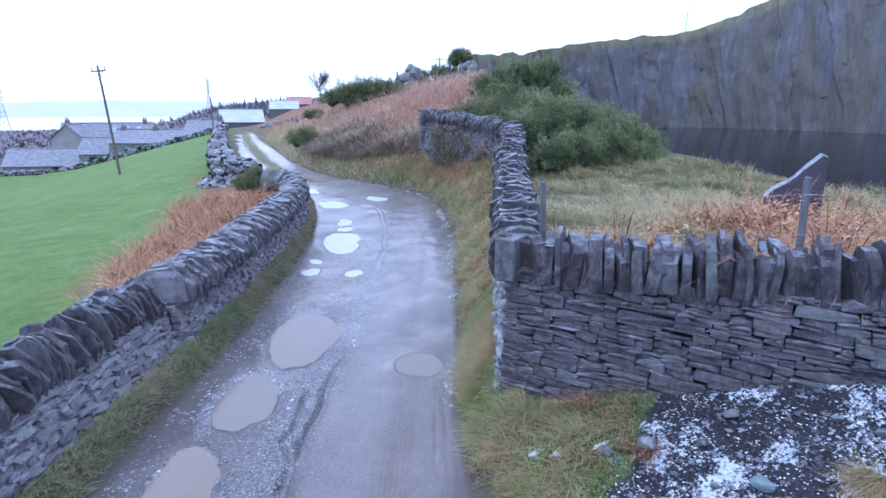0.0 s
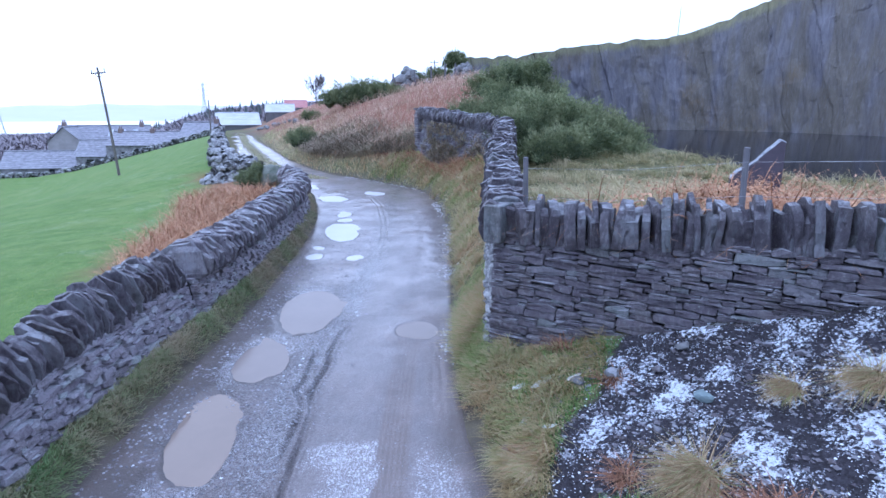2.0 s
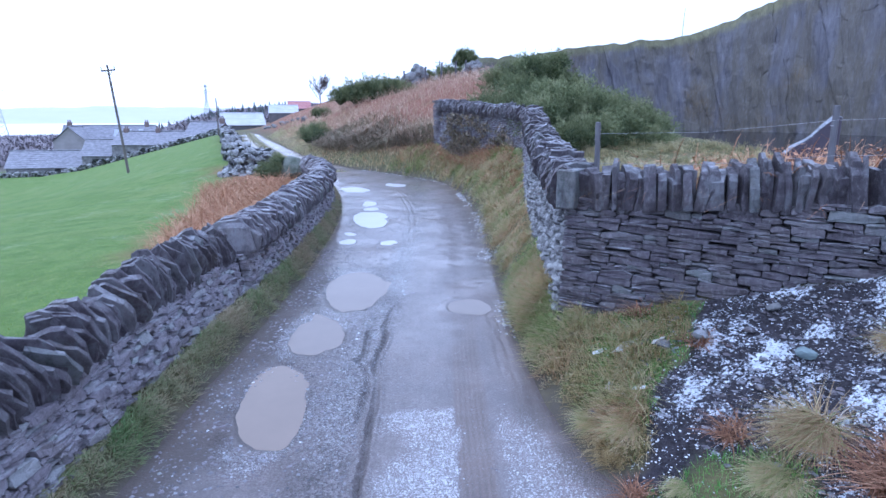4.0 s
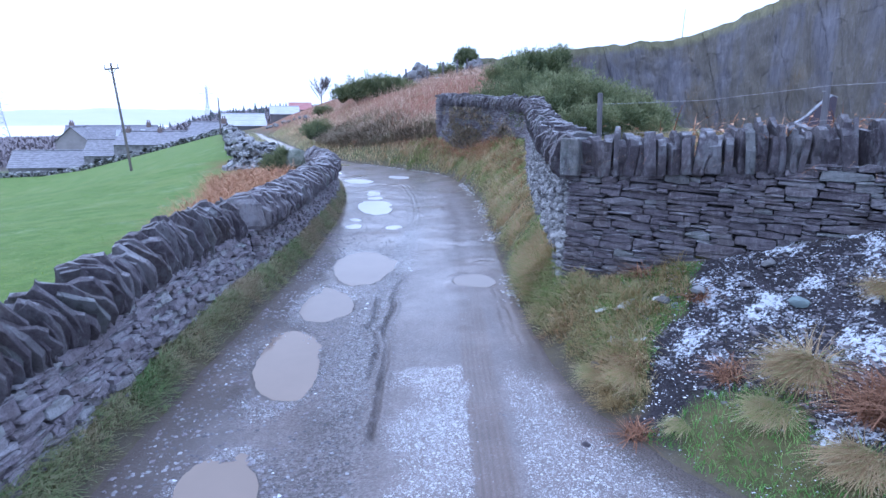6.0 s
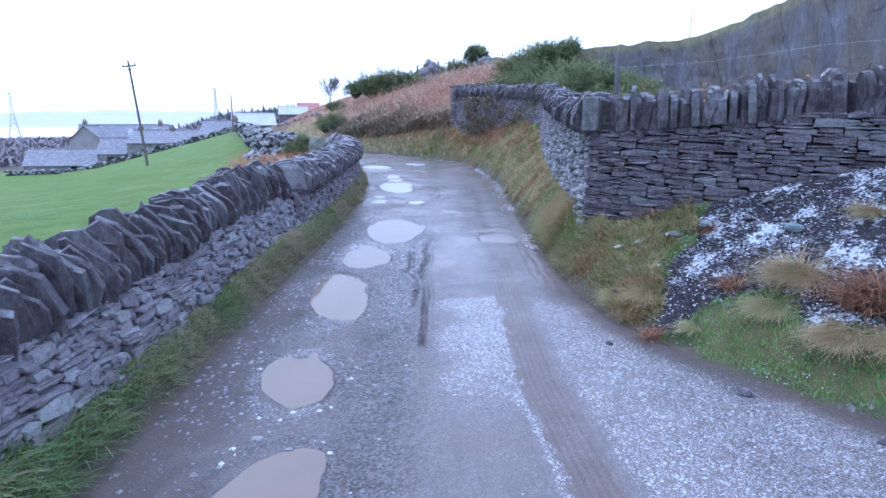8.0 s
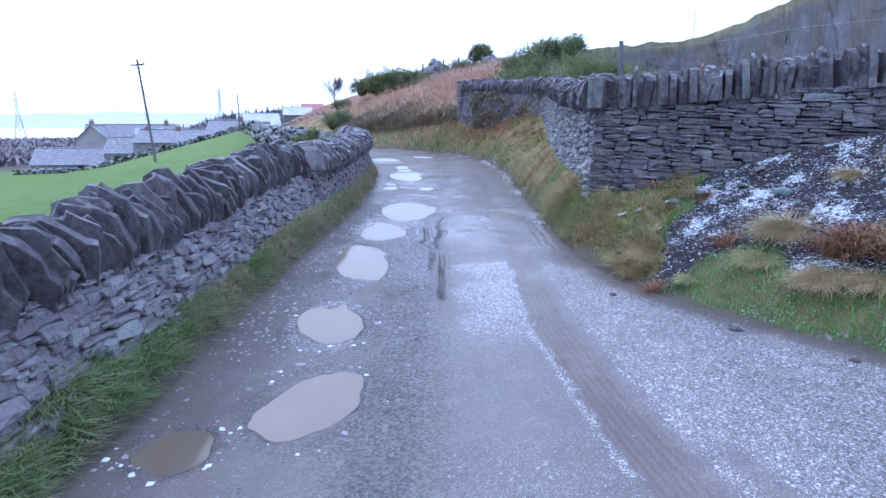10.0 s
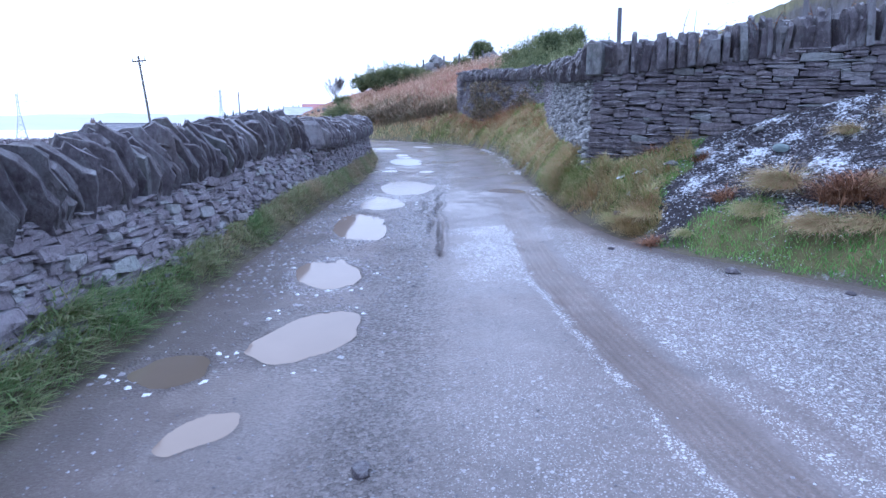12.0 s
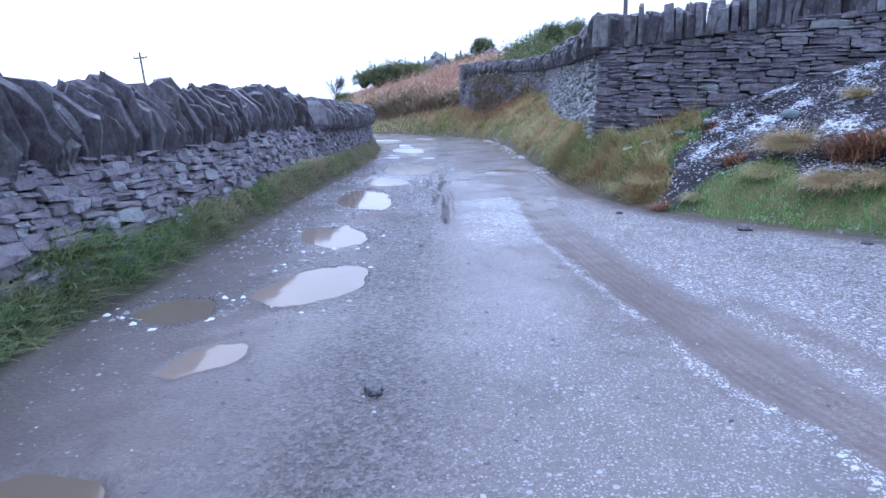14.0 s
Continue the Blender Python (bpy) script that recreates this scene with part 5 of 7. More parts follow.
# coarse grass along the lane's far bend and the hill's foot
n = 12000
y = 22 + 40 * vr.uniform(0, 1, n) ** 1.6
x = lane_right(y) + np.abs(vr.normal(0, 1.1, n)) * (1 + 0.02 * y)
keep = x < np.interp(y, [22, 24.9, 27, 60], [0.1, -0.9, 1, 4])
x, y = x[keep], y[keep]
n = len(x)
plant("hill_grass", fan(on_ground(x, y), vr.uniform(0.10, 0.3, n), vr.uniform(0.012, 0.03, n), vr.uniform(0, 6.28, n), vr.uniform(0.4, 1.4, n), np.clip(vr.uniform(0.35, 1.0, n) + 0.3 * wobble(x, y, 3, 77), 0, 1)),
      BANK_GRASS, "coarse yellow grass along the bend of the lane", "grass", "stuff")

# grass down the middle of the lane beyond the bend
n = 9000
y = 26 + 60 * vr.uniform(0, 1, n) ** 1.3
x = (road_left(y) + lane_right(y)) / 2 - 0.1 + vr.normal(0, 0.24, n)
plant("lane_crown_grass", fan(np.stack([x, y, road_height(x, y)], 1), vr.uniform(0.05, 0.13, n), vr.uniform(0.015, 0.04, n), vr.uniform(0, 6.28, n), vr.uniform(0.4, 1.4, n), vr.uniform(0.55, 1.0, n)),
      LANE_GRASS, "worn grass strip between the far wheel tracks", "grass", "stuff")

# short turf round the spoil slope and by the side road
n = 70000
x, y = vr.uniform(0.4, 4.6, n), vr.uniform(-1.2, 5.2, n)
near_edge = x - right_edge(y)
behind_ = (x - CORNER[0]) * 0.514 + (y - CORNER[1]) * 0.857
edge_ = on_spoil(x, y) + 0.10 * wobble(x, y, 0.35, 21)
strip = (near_edge > 0.02 + 0.04 * wobble(x * 2, y, 0.3, 58)) & (edge_ < 0.02) & (y < 3.1) & (near_edge < 1.0)
foot_turf = (behind_ < -0.05) & (edge_ < 0.03) & (near_edge > 0.35) & (y > 3.6)
keep = strip | foot_turf
x, y = x[keep], y[keep]
n = len(x)
plant("turf", fan(on_ground(x, y), vr.uniform(0.03, 0.10, n), vr.uniform(0.004, 0.008, n), vr.uniform(0, 6.28, n), vr.uniform(0.3, 1.2, n), np.clip(vr.uniform(0, 1, n) * 0.7 + 0.4 * wobble(x, y, 0.8, 71), 0, 1)),
      TURF, "short bright green turf at the foot of the spoil bank", "grass", "stuff")

# pasture, nearest stretch, and the fringe behind the wall
n = 36000
y = -2 + vr.exponential(9, n)
x = road_left(y) - 1.15 - vr.exponential(2.2, n)
keep = (y < 34) & (x > -16)
x, y = x[keep], y[keep]
n = len(x)
h = vr.uniform(0.02, 0.055, n) * (1 + 2.2 * smooth(0.9, 0.0, (road_left(y) - 1.1 - x)))
plant("pasture_grass", fan(on_ground(x, y), h, vr.uniform(0.005, 0.010, n), vr.uniform(0, 6.28, n), vr.uniform(0.3, 1.1, n), np.clip(vr.uniform(0, 0.8, n) + 0.4 * smooth(1.5, 0.3, road_left(y) - 1.0 - x), 0, 1)),
      PASTURE, "close-grazed bright green pasture grass", "grass", "stuff")

# rough grass behind the upper wall
m = 2600
x, y = vr.uniform(1.0, 11, m), vr.uniform(1.5, 17, m)
behind_ = (x - CORNER[0]) * 0.514 + (y - CORNER[1]) * 0.857
keep = (behind_ > 0.65) & (x > np.interp(y, [5, 12, 17], [1.2, 1.75, 2.3])) & (ground_height(x, y) > 0.8)
x, y = x[keep], y[keep]
m = len(x)
plant("rough_grass", tussocky(x, y, 30, np.full(m, 0.15), 0.14 + 0.26 * np.clip(0.5 + wobble(x, y, 0.7, 59), 0, 1.2), np.full(m, 0.012), np.full(m, 3.4), np.clip(0.56 + 0.30 * wobble(x, y, 0.9, 72) + vr.normal(0, 0.12, m), 0, 0.9), vr),
      MEADOW, "tall pale winter grass behind the slate wall", "grass", "stuff")

# bracken: by the pasture wall, behind the upper wall, and over the hill
n = 1500
y = vr.uniform(8.5, 21, n)
x = road_left(y) - np.interp(y, [8, 12, 20, 27], [1.05, 1.1, 1.5, 1.2]) - vr.uniform(0, 1, n) ** 0.8 * np.interp(y, [8.5, 12, 20, 27], [0.8, 2.2, 3.2, 2.4])
b1 = fronds(on_ground(x, y), vr.uniform(0.45, 0.85, n), vr.uniform(0, 6.28, n), vr.uniform(0.5, 1.3, n), vr.uniform(0, 1, n))
plant("bracken", b1, BRACKEN, "rust-brown dead bracken between wall and pasture", "bracken", "stuff")
xs, ys = np.repeat(x, 4) + vr.normal(0, 0.2, 4 * n), np.repeat(y, 4) + vr.normal(0, 0.2, 4 * n)
xs = np.minimum(xs, road_left(ys) - 1.0)
plant("bracken_stalks", fan(on_ground(xs, ys), vr.uniform(0.3, 0.85, 4 * n), vr.uniform(0.006, 0.011, 4 * n), vr.uniform(0, 6.28, 4 * n), vr.uniform(0.4, 2.0, 4 * n), vr.uniform(0.1, 0.8, 4 * n)), BRACKEN, "tangled brown bracken stalks beside the pasture wall", "bracken", "stuff")
n = 2800
x, back = vr.uniform(1.7, 9.5, n), 0.62 + 4.2 * vr.uniform(0, 1, n) ** 1.5
y = 5.83 - 0.6 * x + 1.17 * back
keep = (wobble(x, y, 1.4, 78) > -0.2 - 0.5 * smooth(3.6, 5.5, x)) & (back < 0.9 + 1.5 * np.maximum(x - 1.6, 0)) & (ground_height(x, y) > 0.8)
x, y = x[keep], y[keep]
n = len(x)
plant("bracken", fronds(on_ground(x, y), vr.uniform(0.45, 1.05, n), vr.uniform(0, 6.28, n), vr.uniform(0.5, 1.6, n), vr.uniform(0.1, 0.85, n)), BRACKEN, "orange dead bracken tangled behind the slate wall", "bracken", "stuff")
xs, ys = np.repeat(x, 8) + vr.normal(0, 0.22, 8 * n), np.repeat(y, 8) + np.abs(vr.normal(0, 0.25, 8 * n))
ys = np.maximum(ys, 6.85 - 0.6 * xs)
plant("bracken_stalks", fan(on_ground(xs, ys), vr.uniform(0.25, 0.8, 8 * n), vr.uniform(0.005, 0.009, 8 * n), vr.uniform(0, 6.28, 8 * n), vr.uniform(0.5, 2.5, 8 * n), vr.uniform(0.15, 1, 8 * n)), BRACKEN, "arching pale bracken stalks behind the slate wall", "bracken", "stuff")
# dead bracken and brambles high on the lane bank
n = 1900
y = 10 + 15 * vr.uniform(0, 1, n) ** 0.5
x = np.interp(y, WALL4_Y, WALL4_X) - 0.12 - np.abs(vr.normal(0, 0.55, n)) * smooth(7, 14, y)
keep = (x > lane_right(y) + 0.45) & (wobble(x, y, 2.2, 75) > -0.2)
x, y = x[keep], y[keep]
n = len(x)
plant("bank_bracken", fronds(on_ground(x, y), vr.uniform(0.10, 0.25, n) * (1 + 1.0 * smooth(15, 20, y)), vr.normal(math.pi, 1.0, n), vr.uniform(0.7, 1.6, n), vr.uniform(0.1, 0.9, n), 5), BRACKEN, "brown dead bracken along the wall's foot", "bracken", "stuff")
n = 15000
y = vr.uniform(23.8, 36, n)
x = lane_right(y) + 0.75 + np.abs(vr.normal(0.7, 1.2, n)) + 0.7 * smooth(29, 25, y)
keep = (wobble(x, y, 2.5, 76) > -0.75) & (x < np.interp(y, [24, 25.5, 33], [-1.3, -0.6, 0]))
x, y = x[keep], y[keep]
n = len(x)
plant("bramble_thicket", fan(on_ground(x, y), vr.uniform(0.25, 0.7, n) * (1 + 0.5 * wobble(x, y, 1.6, 79)), vr.uniform(0.012, 0.032, n), vr.uniform(0, 6.28, n), vr.uniform(0.7, 2.4, n), np.clip(vr.uniform(0, 1, n) * 0.7 + 0.3 + 0.4 * wobble(x, y, 1.2, 80), 0, 1)), BRAMBLE, "grey-brown leafless bramble thicket beside the lane", "bramble", "stuff")
n = 9000
y = 22 + 50 * vr.uniform(0, 1, n) ** 1.3
dlane_ = 1.6 + vr.uniform(0, 1, n) * np.interp(y, [22, 30, 50, 72], [3, 9, 20, 22])
x = lane_right(y) + dlane_
keep = (wobble(x, y, 5, 73) > -0.55) & (x < 4.5)
x, y = x[keep], y[keep]
n = len(x)
plant("hill_bracken", fronds(on_ground(x, y), vr.uniform(0.5, 0.95, n), vr.uniform(0, 6.28, n), vr.uniform(0.5, 1.2, n), np.clip(vr.uniform(0.25, 1, n) + 0.2 * wobble(x, y, 6, 74), 0, 1), 5), HILL_BRACKEN, "rust-coloured dead bracken over the hillside", "bracken", "stuff")


# bramble and ivy growing over the bank wall's far bend
n = 5200
sv = ws.length - 0.6 - np.abs(vr.normal(2.6, 2.0, n))
keep = sv > 9
sv, up = sv[keep], vr.beta(1.0, 1.5, n)[keep]
pts = []
for a_, u_ in zip(sv, up):
    q_, t_, n_ = ws.at(a_)
    f_, h_ = footS(a_), headS(a_)
    pts.append((*(q_ + n_ * vr.uniform(0.0, 0.13)), f_ - 0.05 + (h_ - f_ + 0.02) * u_))
pts = np.array(pts)
pts = pts[wobble(pts[:, 1], pts[:, 2] * 1.5, 0.8, 81) + 0.5 * (1 - (pts[:, 2] - pts[:, 2].min()) / 1.6) > 0.05]
n = len(pts)
plant("wall_bramble", fan(pts, vr.uniform(0.06, 0.20, n), vr.uniform(0.02, 0.045, n), vr.uniform(0, 6.28, n), vr.uniform(0.6, 2.4, n), vr.uniform(0, 1, n)), BRAMBLE, "olive bramble and ivy creeping over the wall's far bend", "bramble", "stuff")


# ---------------------------------------------------------------- bushes and trees
def tuft(name, x, y, r, h, count, mat, label, group, seed, brown=0):
    """A tussock: blades spilling out from one crown."""
    q = np.random.RandomState(seed)
    a = q.uniform(0, 6.28, count)
    d = r * 0.55 * np.sqrt(q.uniform(0, 1, count))
    p = np.stack([d * np.cos(a), d * np.sin(a), 0.10 * h * (1 - d / r)], 1)
    z = float(ground_height(np.array(x), np.array(y)))
    fall = 0.25 * r
    hd = a + q.normal(0, 0.5, count)
    down = np.arctan2(-0.233, -0.49)
    hd = np.where(q.rand(count) < 0.86, down + q.normal(0, 0.42, count) + 0.5 * (d / r) * np.sin(a - down), hd)
    t = np.clip(q.uniform(0, 0.8, count) + 0.2 * q.rand(), 0, 1)
    m = pose(x, y, z - 0.03) @ Matrix.Rotation(0.2, 4, "X") @ Matrix.Rotation(-0.2, 4, "Y")
    top = thing(name, m, label, "grass tussock", group)
    hh, ww, bend = h * 1.15 * q.uniform(0.35, 1.0, count) ** 1.0, q.uniform(0.003, 0.0065, count), q.uniform(0.7, 2.1, count)
    for who, sel, mm in (("dry_grass", slice(0, count * 3 // 4), mat), ("green_grass", slice(count * 3 // 4, count), BANK_GRASS)):
        tagged(plant(who, fan(p[sel], hh[sel], ww[sel], hd[sel], bend[sel], t[sel]), mm, "", "", parent=top), kind="stuff")
    return top


for i, (x, y, r, h, c) in enumerate(((1.88, 2.95, 0.24, 0.27, 1700), (2.70, 3.36, 0.15, 0.17, 700), (3.14, 3.10, 0.22, 0.22, 900), (1.76, 2.12, 0.24, 0.20, 1100), (2.0, 1.86, 0.24, 0.17, 800), (0.84, 3.72, 0.17, 0.17, 900), (1.02, 3.02, 0.11, 0.12, 450), (1.52, 2.72, 0.26, 0.15, 1100), (2.40, 2.2, 0.22, 0.18, 600), (0.62, 4.05, 0.18, 0.15, 600))):
    tuft("grass_tussock", x, y, r, h, c, STRAW if i in (0, 1, 2, 3, 4, 8) else BANK_GRASS, "pale straw grass tussock on the frosted spoil bank" if i in (0, 1, 2, 3, 4, 8) else "yellow-green grass tussock at the bank's edge", "tussocks on the bank", 400 + i)


def bracken_clump(x, y, r, count, seed):
    q = np.random.RandomState(seed)
    a, d = q.uniform(0, 6.28, count), r * np.sqrt(q.uniform(0, 1, count)) * 0.7
    base = np.stack([d * np.cos(a), d * np.sin(a), 0.33 * d * np.cos(a)], 1)
    k = np.repeat(np.arange(count), 3)
    strands = fan(base[k] + q.normal(0, 0.02, (3 * count, 3)), q.uniform(0.08, 0.36, 3 * count) * (0.4 + 0.6 * r / 0.28), q.uniform(0.004, 0.011, 3 * count), q.uniform(0, 6.28, 3 * count), q.uniform(0.8, 2.2, 3 * count), 0.8 * q.uniform(0, 1, 3 * count) ** 2.0)
    few = slice(0, count // 4)
    ob = plant("bracken_clump", join(strands, fronds(base[few], q.uniform(0.08, 0.16, count)[few], a[few], q.uniform(1.1, 2.2, count)[few], q.uniform(0, 0.4, count)[few])), DARK_BRACKEN,
               "collapsed red-brown bracken clump on the spoil bank", "bracken")
    ob.matrix_basis = pose(x, y, float(ground_height(np.array(x), np.array(y))) - 0.03)
    tagged(ob, group="bracken clumps on the bank")


for i, (x, y, r, c) in enumerate(((2.10, 2.36, 0.30, 420), (1.42, 3.22, 0.14, 80), (0.70, 3.12, 0.10, 70), (1.58, 4.22, 0.13, 40), (1.30, 4.95, 0.13, 45), (0.90, 3.80, 0.11, 30), (2.3, 2.0, 0.22, 220))):
    bracken_clump(x, y, r, c, 500 + i)


def bush(name, x, y, blobs, mat, label, category, seed, size=0.16, dense=900, sink=0.1):
    """A shrub: stems, and a crown of many small spiky sprigs set on uneven clumps. blobs: (dx, dy, dz, r)."""
    q = np.random.RandomState(seed)
    z = float(ground_height(np.array(x), np.array(y))) - sink
    top = thing(name, pose(x, y, z), label, category)
    sets, solid = [], bmesh.new()
    for bx, by, bz, br in blobs:
        cnt = int(dense * 6.5 * br * br)
        u = q.normal(size=(cnt, 3))
        u /= np.linalg.norm(u, axis=1)[:, None]
        u[:, 2] = np.where(u[:, 2] < -0.3, -u[:, 2], u[:, 2])
        lump = 1 + 0.5 * wobble(u[:, 0] * 3 + seed, u[:, 1] * 3 + u[:, 2] * 2, 0.7, seed)
        rad = br * lump * q.uniform(0.62, 1.06, cnt)
        p = np.array((bx, by, bz)) + u * rad[:, None] * np.array((1, 1, 0.9))
        # tint paints light on top and outer sprigs, shade on low and inner ones
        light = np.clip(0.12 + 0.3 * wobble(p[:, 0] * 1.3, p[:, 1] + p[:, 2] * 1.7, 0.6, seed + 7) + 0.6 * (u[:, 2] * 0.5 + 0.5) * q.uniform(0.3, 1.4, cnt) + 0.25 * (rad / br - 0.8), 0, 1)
        for k in range(3):
            d = u + q.normal(0, 0.55, (cnt, 3)) + np.array((0, 0, 0.25))
            d /= np.linalg.norm(d, axis=1)[:, None]
            s = np.cross(d, q.normal(size=(cnt, 3)))
            s /= np.linalg.norm(s, axis=1)[:, None]
            ln = size * 0.36 * q.uniform(0.5, 1.8, cnt)
            tip = p + d * ln[:, None]
            a, b = p - s * (ln * 0.08)[:, None], p + s * (ln * 0.08)[:, None]
            c = p + d * (ln * 0.55)[:, None] + s * (ln * 0.09)[:, None]
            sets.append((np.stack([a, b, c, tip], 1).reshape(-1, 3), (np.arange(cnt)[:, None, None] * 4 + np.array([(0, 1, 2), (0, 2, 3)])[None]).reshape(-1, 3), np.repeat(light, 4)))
        ico = bmesh.ops.create_icosphere(solid, subdivisions=2, radius=br * 0.55, matrix=Matrix.Translation((bx, by, bz)))
        for vv in ico["verts"]:
            vv.co += Vector((q.uniform(-1, 1), q.uniform(-1, 1), q.uniform(-1, 1))) * br * 0.07
    v, f, t = join(*sets)
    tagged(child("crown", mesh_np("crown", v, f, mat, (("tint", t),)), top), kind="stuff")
    # dark lumps added inside the crown, standing in for its inner shade
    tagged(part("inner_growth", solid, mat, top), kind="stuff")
    st = bmesh.new()
    for bx, by, bz, br in blobs:
        tube_bm([(bx * 0.3, by * 0.3, 0), (bx * 0.7, by * 0.7, bz * 0.5), (bx, by, bz)], 0.05, 0.02, 6, st)
    part("stem", st, TWIG, top)
    return top


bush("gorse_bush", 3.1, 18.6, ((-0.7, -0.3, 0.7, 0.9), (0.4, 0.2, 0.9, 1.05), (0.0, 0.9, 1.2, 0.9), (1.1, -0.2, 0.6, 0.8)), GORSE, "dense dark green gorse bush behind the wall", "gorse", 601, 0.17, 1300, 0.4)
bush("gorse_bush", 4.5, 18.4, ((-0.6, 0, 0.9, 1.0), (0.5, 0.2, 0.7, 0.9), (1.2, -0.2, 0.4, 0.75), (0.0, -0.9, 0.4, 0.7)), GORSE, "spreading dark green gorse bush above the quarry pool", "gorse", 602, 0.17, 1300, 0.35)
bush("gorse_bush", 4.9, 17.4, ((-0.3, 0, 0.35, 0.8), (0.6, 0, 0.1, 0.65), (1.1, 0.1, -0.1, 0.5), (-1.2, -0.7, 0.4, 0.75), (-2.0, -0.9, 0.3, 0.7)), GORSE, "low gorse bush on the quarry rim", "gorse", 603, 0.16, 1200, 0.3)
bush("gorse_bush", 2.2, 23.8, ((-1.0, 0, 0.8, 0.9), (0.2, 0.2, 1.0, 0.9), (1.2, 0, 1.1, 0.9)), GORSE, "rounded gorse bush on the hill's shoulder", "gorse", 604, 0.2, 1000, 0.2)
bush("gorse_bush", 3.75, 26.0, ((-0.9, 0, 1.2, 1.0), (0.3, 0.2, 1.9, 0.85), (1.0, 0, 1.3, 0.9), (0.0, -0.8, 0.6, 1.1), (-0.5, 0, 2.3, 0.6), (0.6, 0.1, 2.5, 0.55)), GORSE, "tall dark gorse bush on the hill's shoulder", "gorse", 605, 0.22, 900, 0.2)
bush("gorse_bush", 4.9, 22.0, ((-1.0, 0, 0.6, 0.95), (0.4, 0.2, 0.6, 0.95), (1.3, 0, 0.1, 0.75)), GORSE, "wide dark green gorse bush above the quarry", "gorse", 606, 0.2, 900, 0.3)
bush("gorse_bush", 3.3, 31.5, ((-0.9, 0, 0.5, 0.9), (0.2, 0, 0.9, 1.0), (1.3, 0, 0.8, 1.0)), GORSE, "broad gorse bush on the brow of the hill", "gorse", 616, 0.26, 600, 0.3)
bush("gorse_bush", -5.9, 45.7, ((-2.2, 0, 0.3, 0.8), (-1.0, 0, 0.5, 1.1), (0.4, 0, 0.7, 1.2), (1.8, 0, 0.7, 1.1), (2.8, 0.4, 0.5, 0.9)), GORSE, "dark gorse thicket on the bracken hillside", "gorse", 607, 0.3, 420, 0.2)
bush("gorse_bush", -0.3, 54.5, ((-1.6, 0, 0.3, 0.8), (0.2, 0, 0.5, 1.0), (1.7, 0, 0.5, 0.9), (2.9, 0.3, 0.0, 0.8)), GORSE, "gorse thicket among the summit rocks", "gorse", 608, 0.3, 420, 0.2)
bush("hawthorn_bush", 1.5, 55.0, ((0, 0, 1.9, 0.8), (0.4, 0, 1.6, 0.7), (-0.4, 0.2, 1.5, 0.7)), GORSE, "rounded dark thorn bush on the hilltop", "bush", 609, 0.3, 500, 0.2)
bush("gorse_bush", -8.3, 36.8, ((-0.6, 0.6, 0.4, 0.7), (0.2, 0, 0.5, 0.8)), GORSE, "small gorse bush beside the lane", "gorse", 612, 0.2, 700, 0.1)
bush("gorse_bush", -10.2, 48.9, ((-0.3, 0, 0.4, 0.55), (0.3, 0, 0.4, 0.55)), GORSE, "single small gorse bush in the bracken", "gorse", 613, 0.2, 700, 0.1)
bush("gorse_bush", -7.0, 22.0, ((0.1, 0, 0.38, 0.42), (-0.35, 0.2, 0.3, 0.42), (0.15, 0.1, 0.72, 0.32)), GORSE, "small gorse bush beside the mossy boulder", "gorse", 614, 0.11, 2200, 0.05)


def bare_tree(name, x, y, z, h, seed, label):
    q = np.random.RandomState(seed)
    top = thing(name, pose(x, y, z), label, "tree")
    trunk, twigs = bmesh.new(), bmesh.new()
    tube_bm([(0, 0, -0.5), (0.02 * h, 0, 0.3 * h), (0, 0, 0.7 * h)], 0.016 * h, 0.005 * h, 7, trunk)

    def grow(p, d, ln, r, deep):
        e = p + d * ln
        tube_bm([p, p + d * ln * 0.5 + Vector(q.normal(0, 0.03 * ln, 3)), e], r, r * 0.6, 4, twigs)
        if deep:
            for _ in range(5):
                nd = (d + Vector(q.normal(0, 0.3, 3)) + Vector((0, 0, 0.25))).normalized()
                grow(p + d * ln * q.uniform(0.25, 1.0), nd, ln * q.uniform(0.5, 0.75), r * 0.7, deep - 1)

    for k in range(22):
        a = q.uniform(0, 6.28)
        f = q.uniform(0.10, 0.6)
        grow(Vector((0, 0, h * f)), Vector((0.6 * math.cos(a), 0.6 * math.sin(a), 0.8)).normalized(), h * 0.40 * (1.1 - f), 0.005 * h, 2)
    part("trunk", trunk, TWIG, top)
    part("crown", twigs, TWIG, top)


bare_tree("bare_tree", -29.0, 147, 4.8, 8.4, 701, "leafless winter tree beside the farm lane")


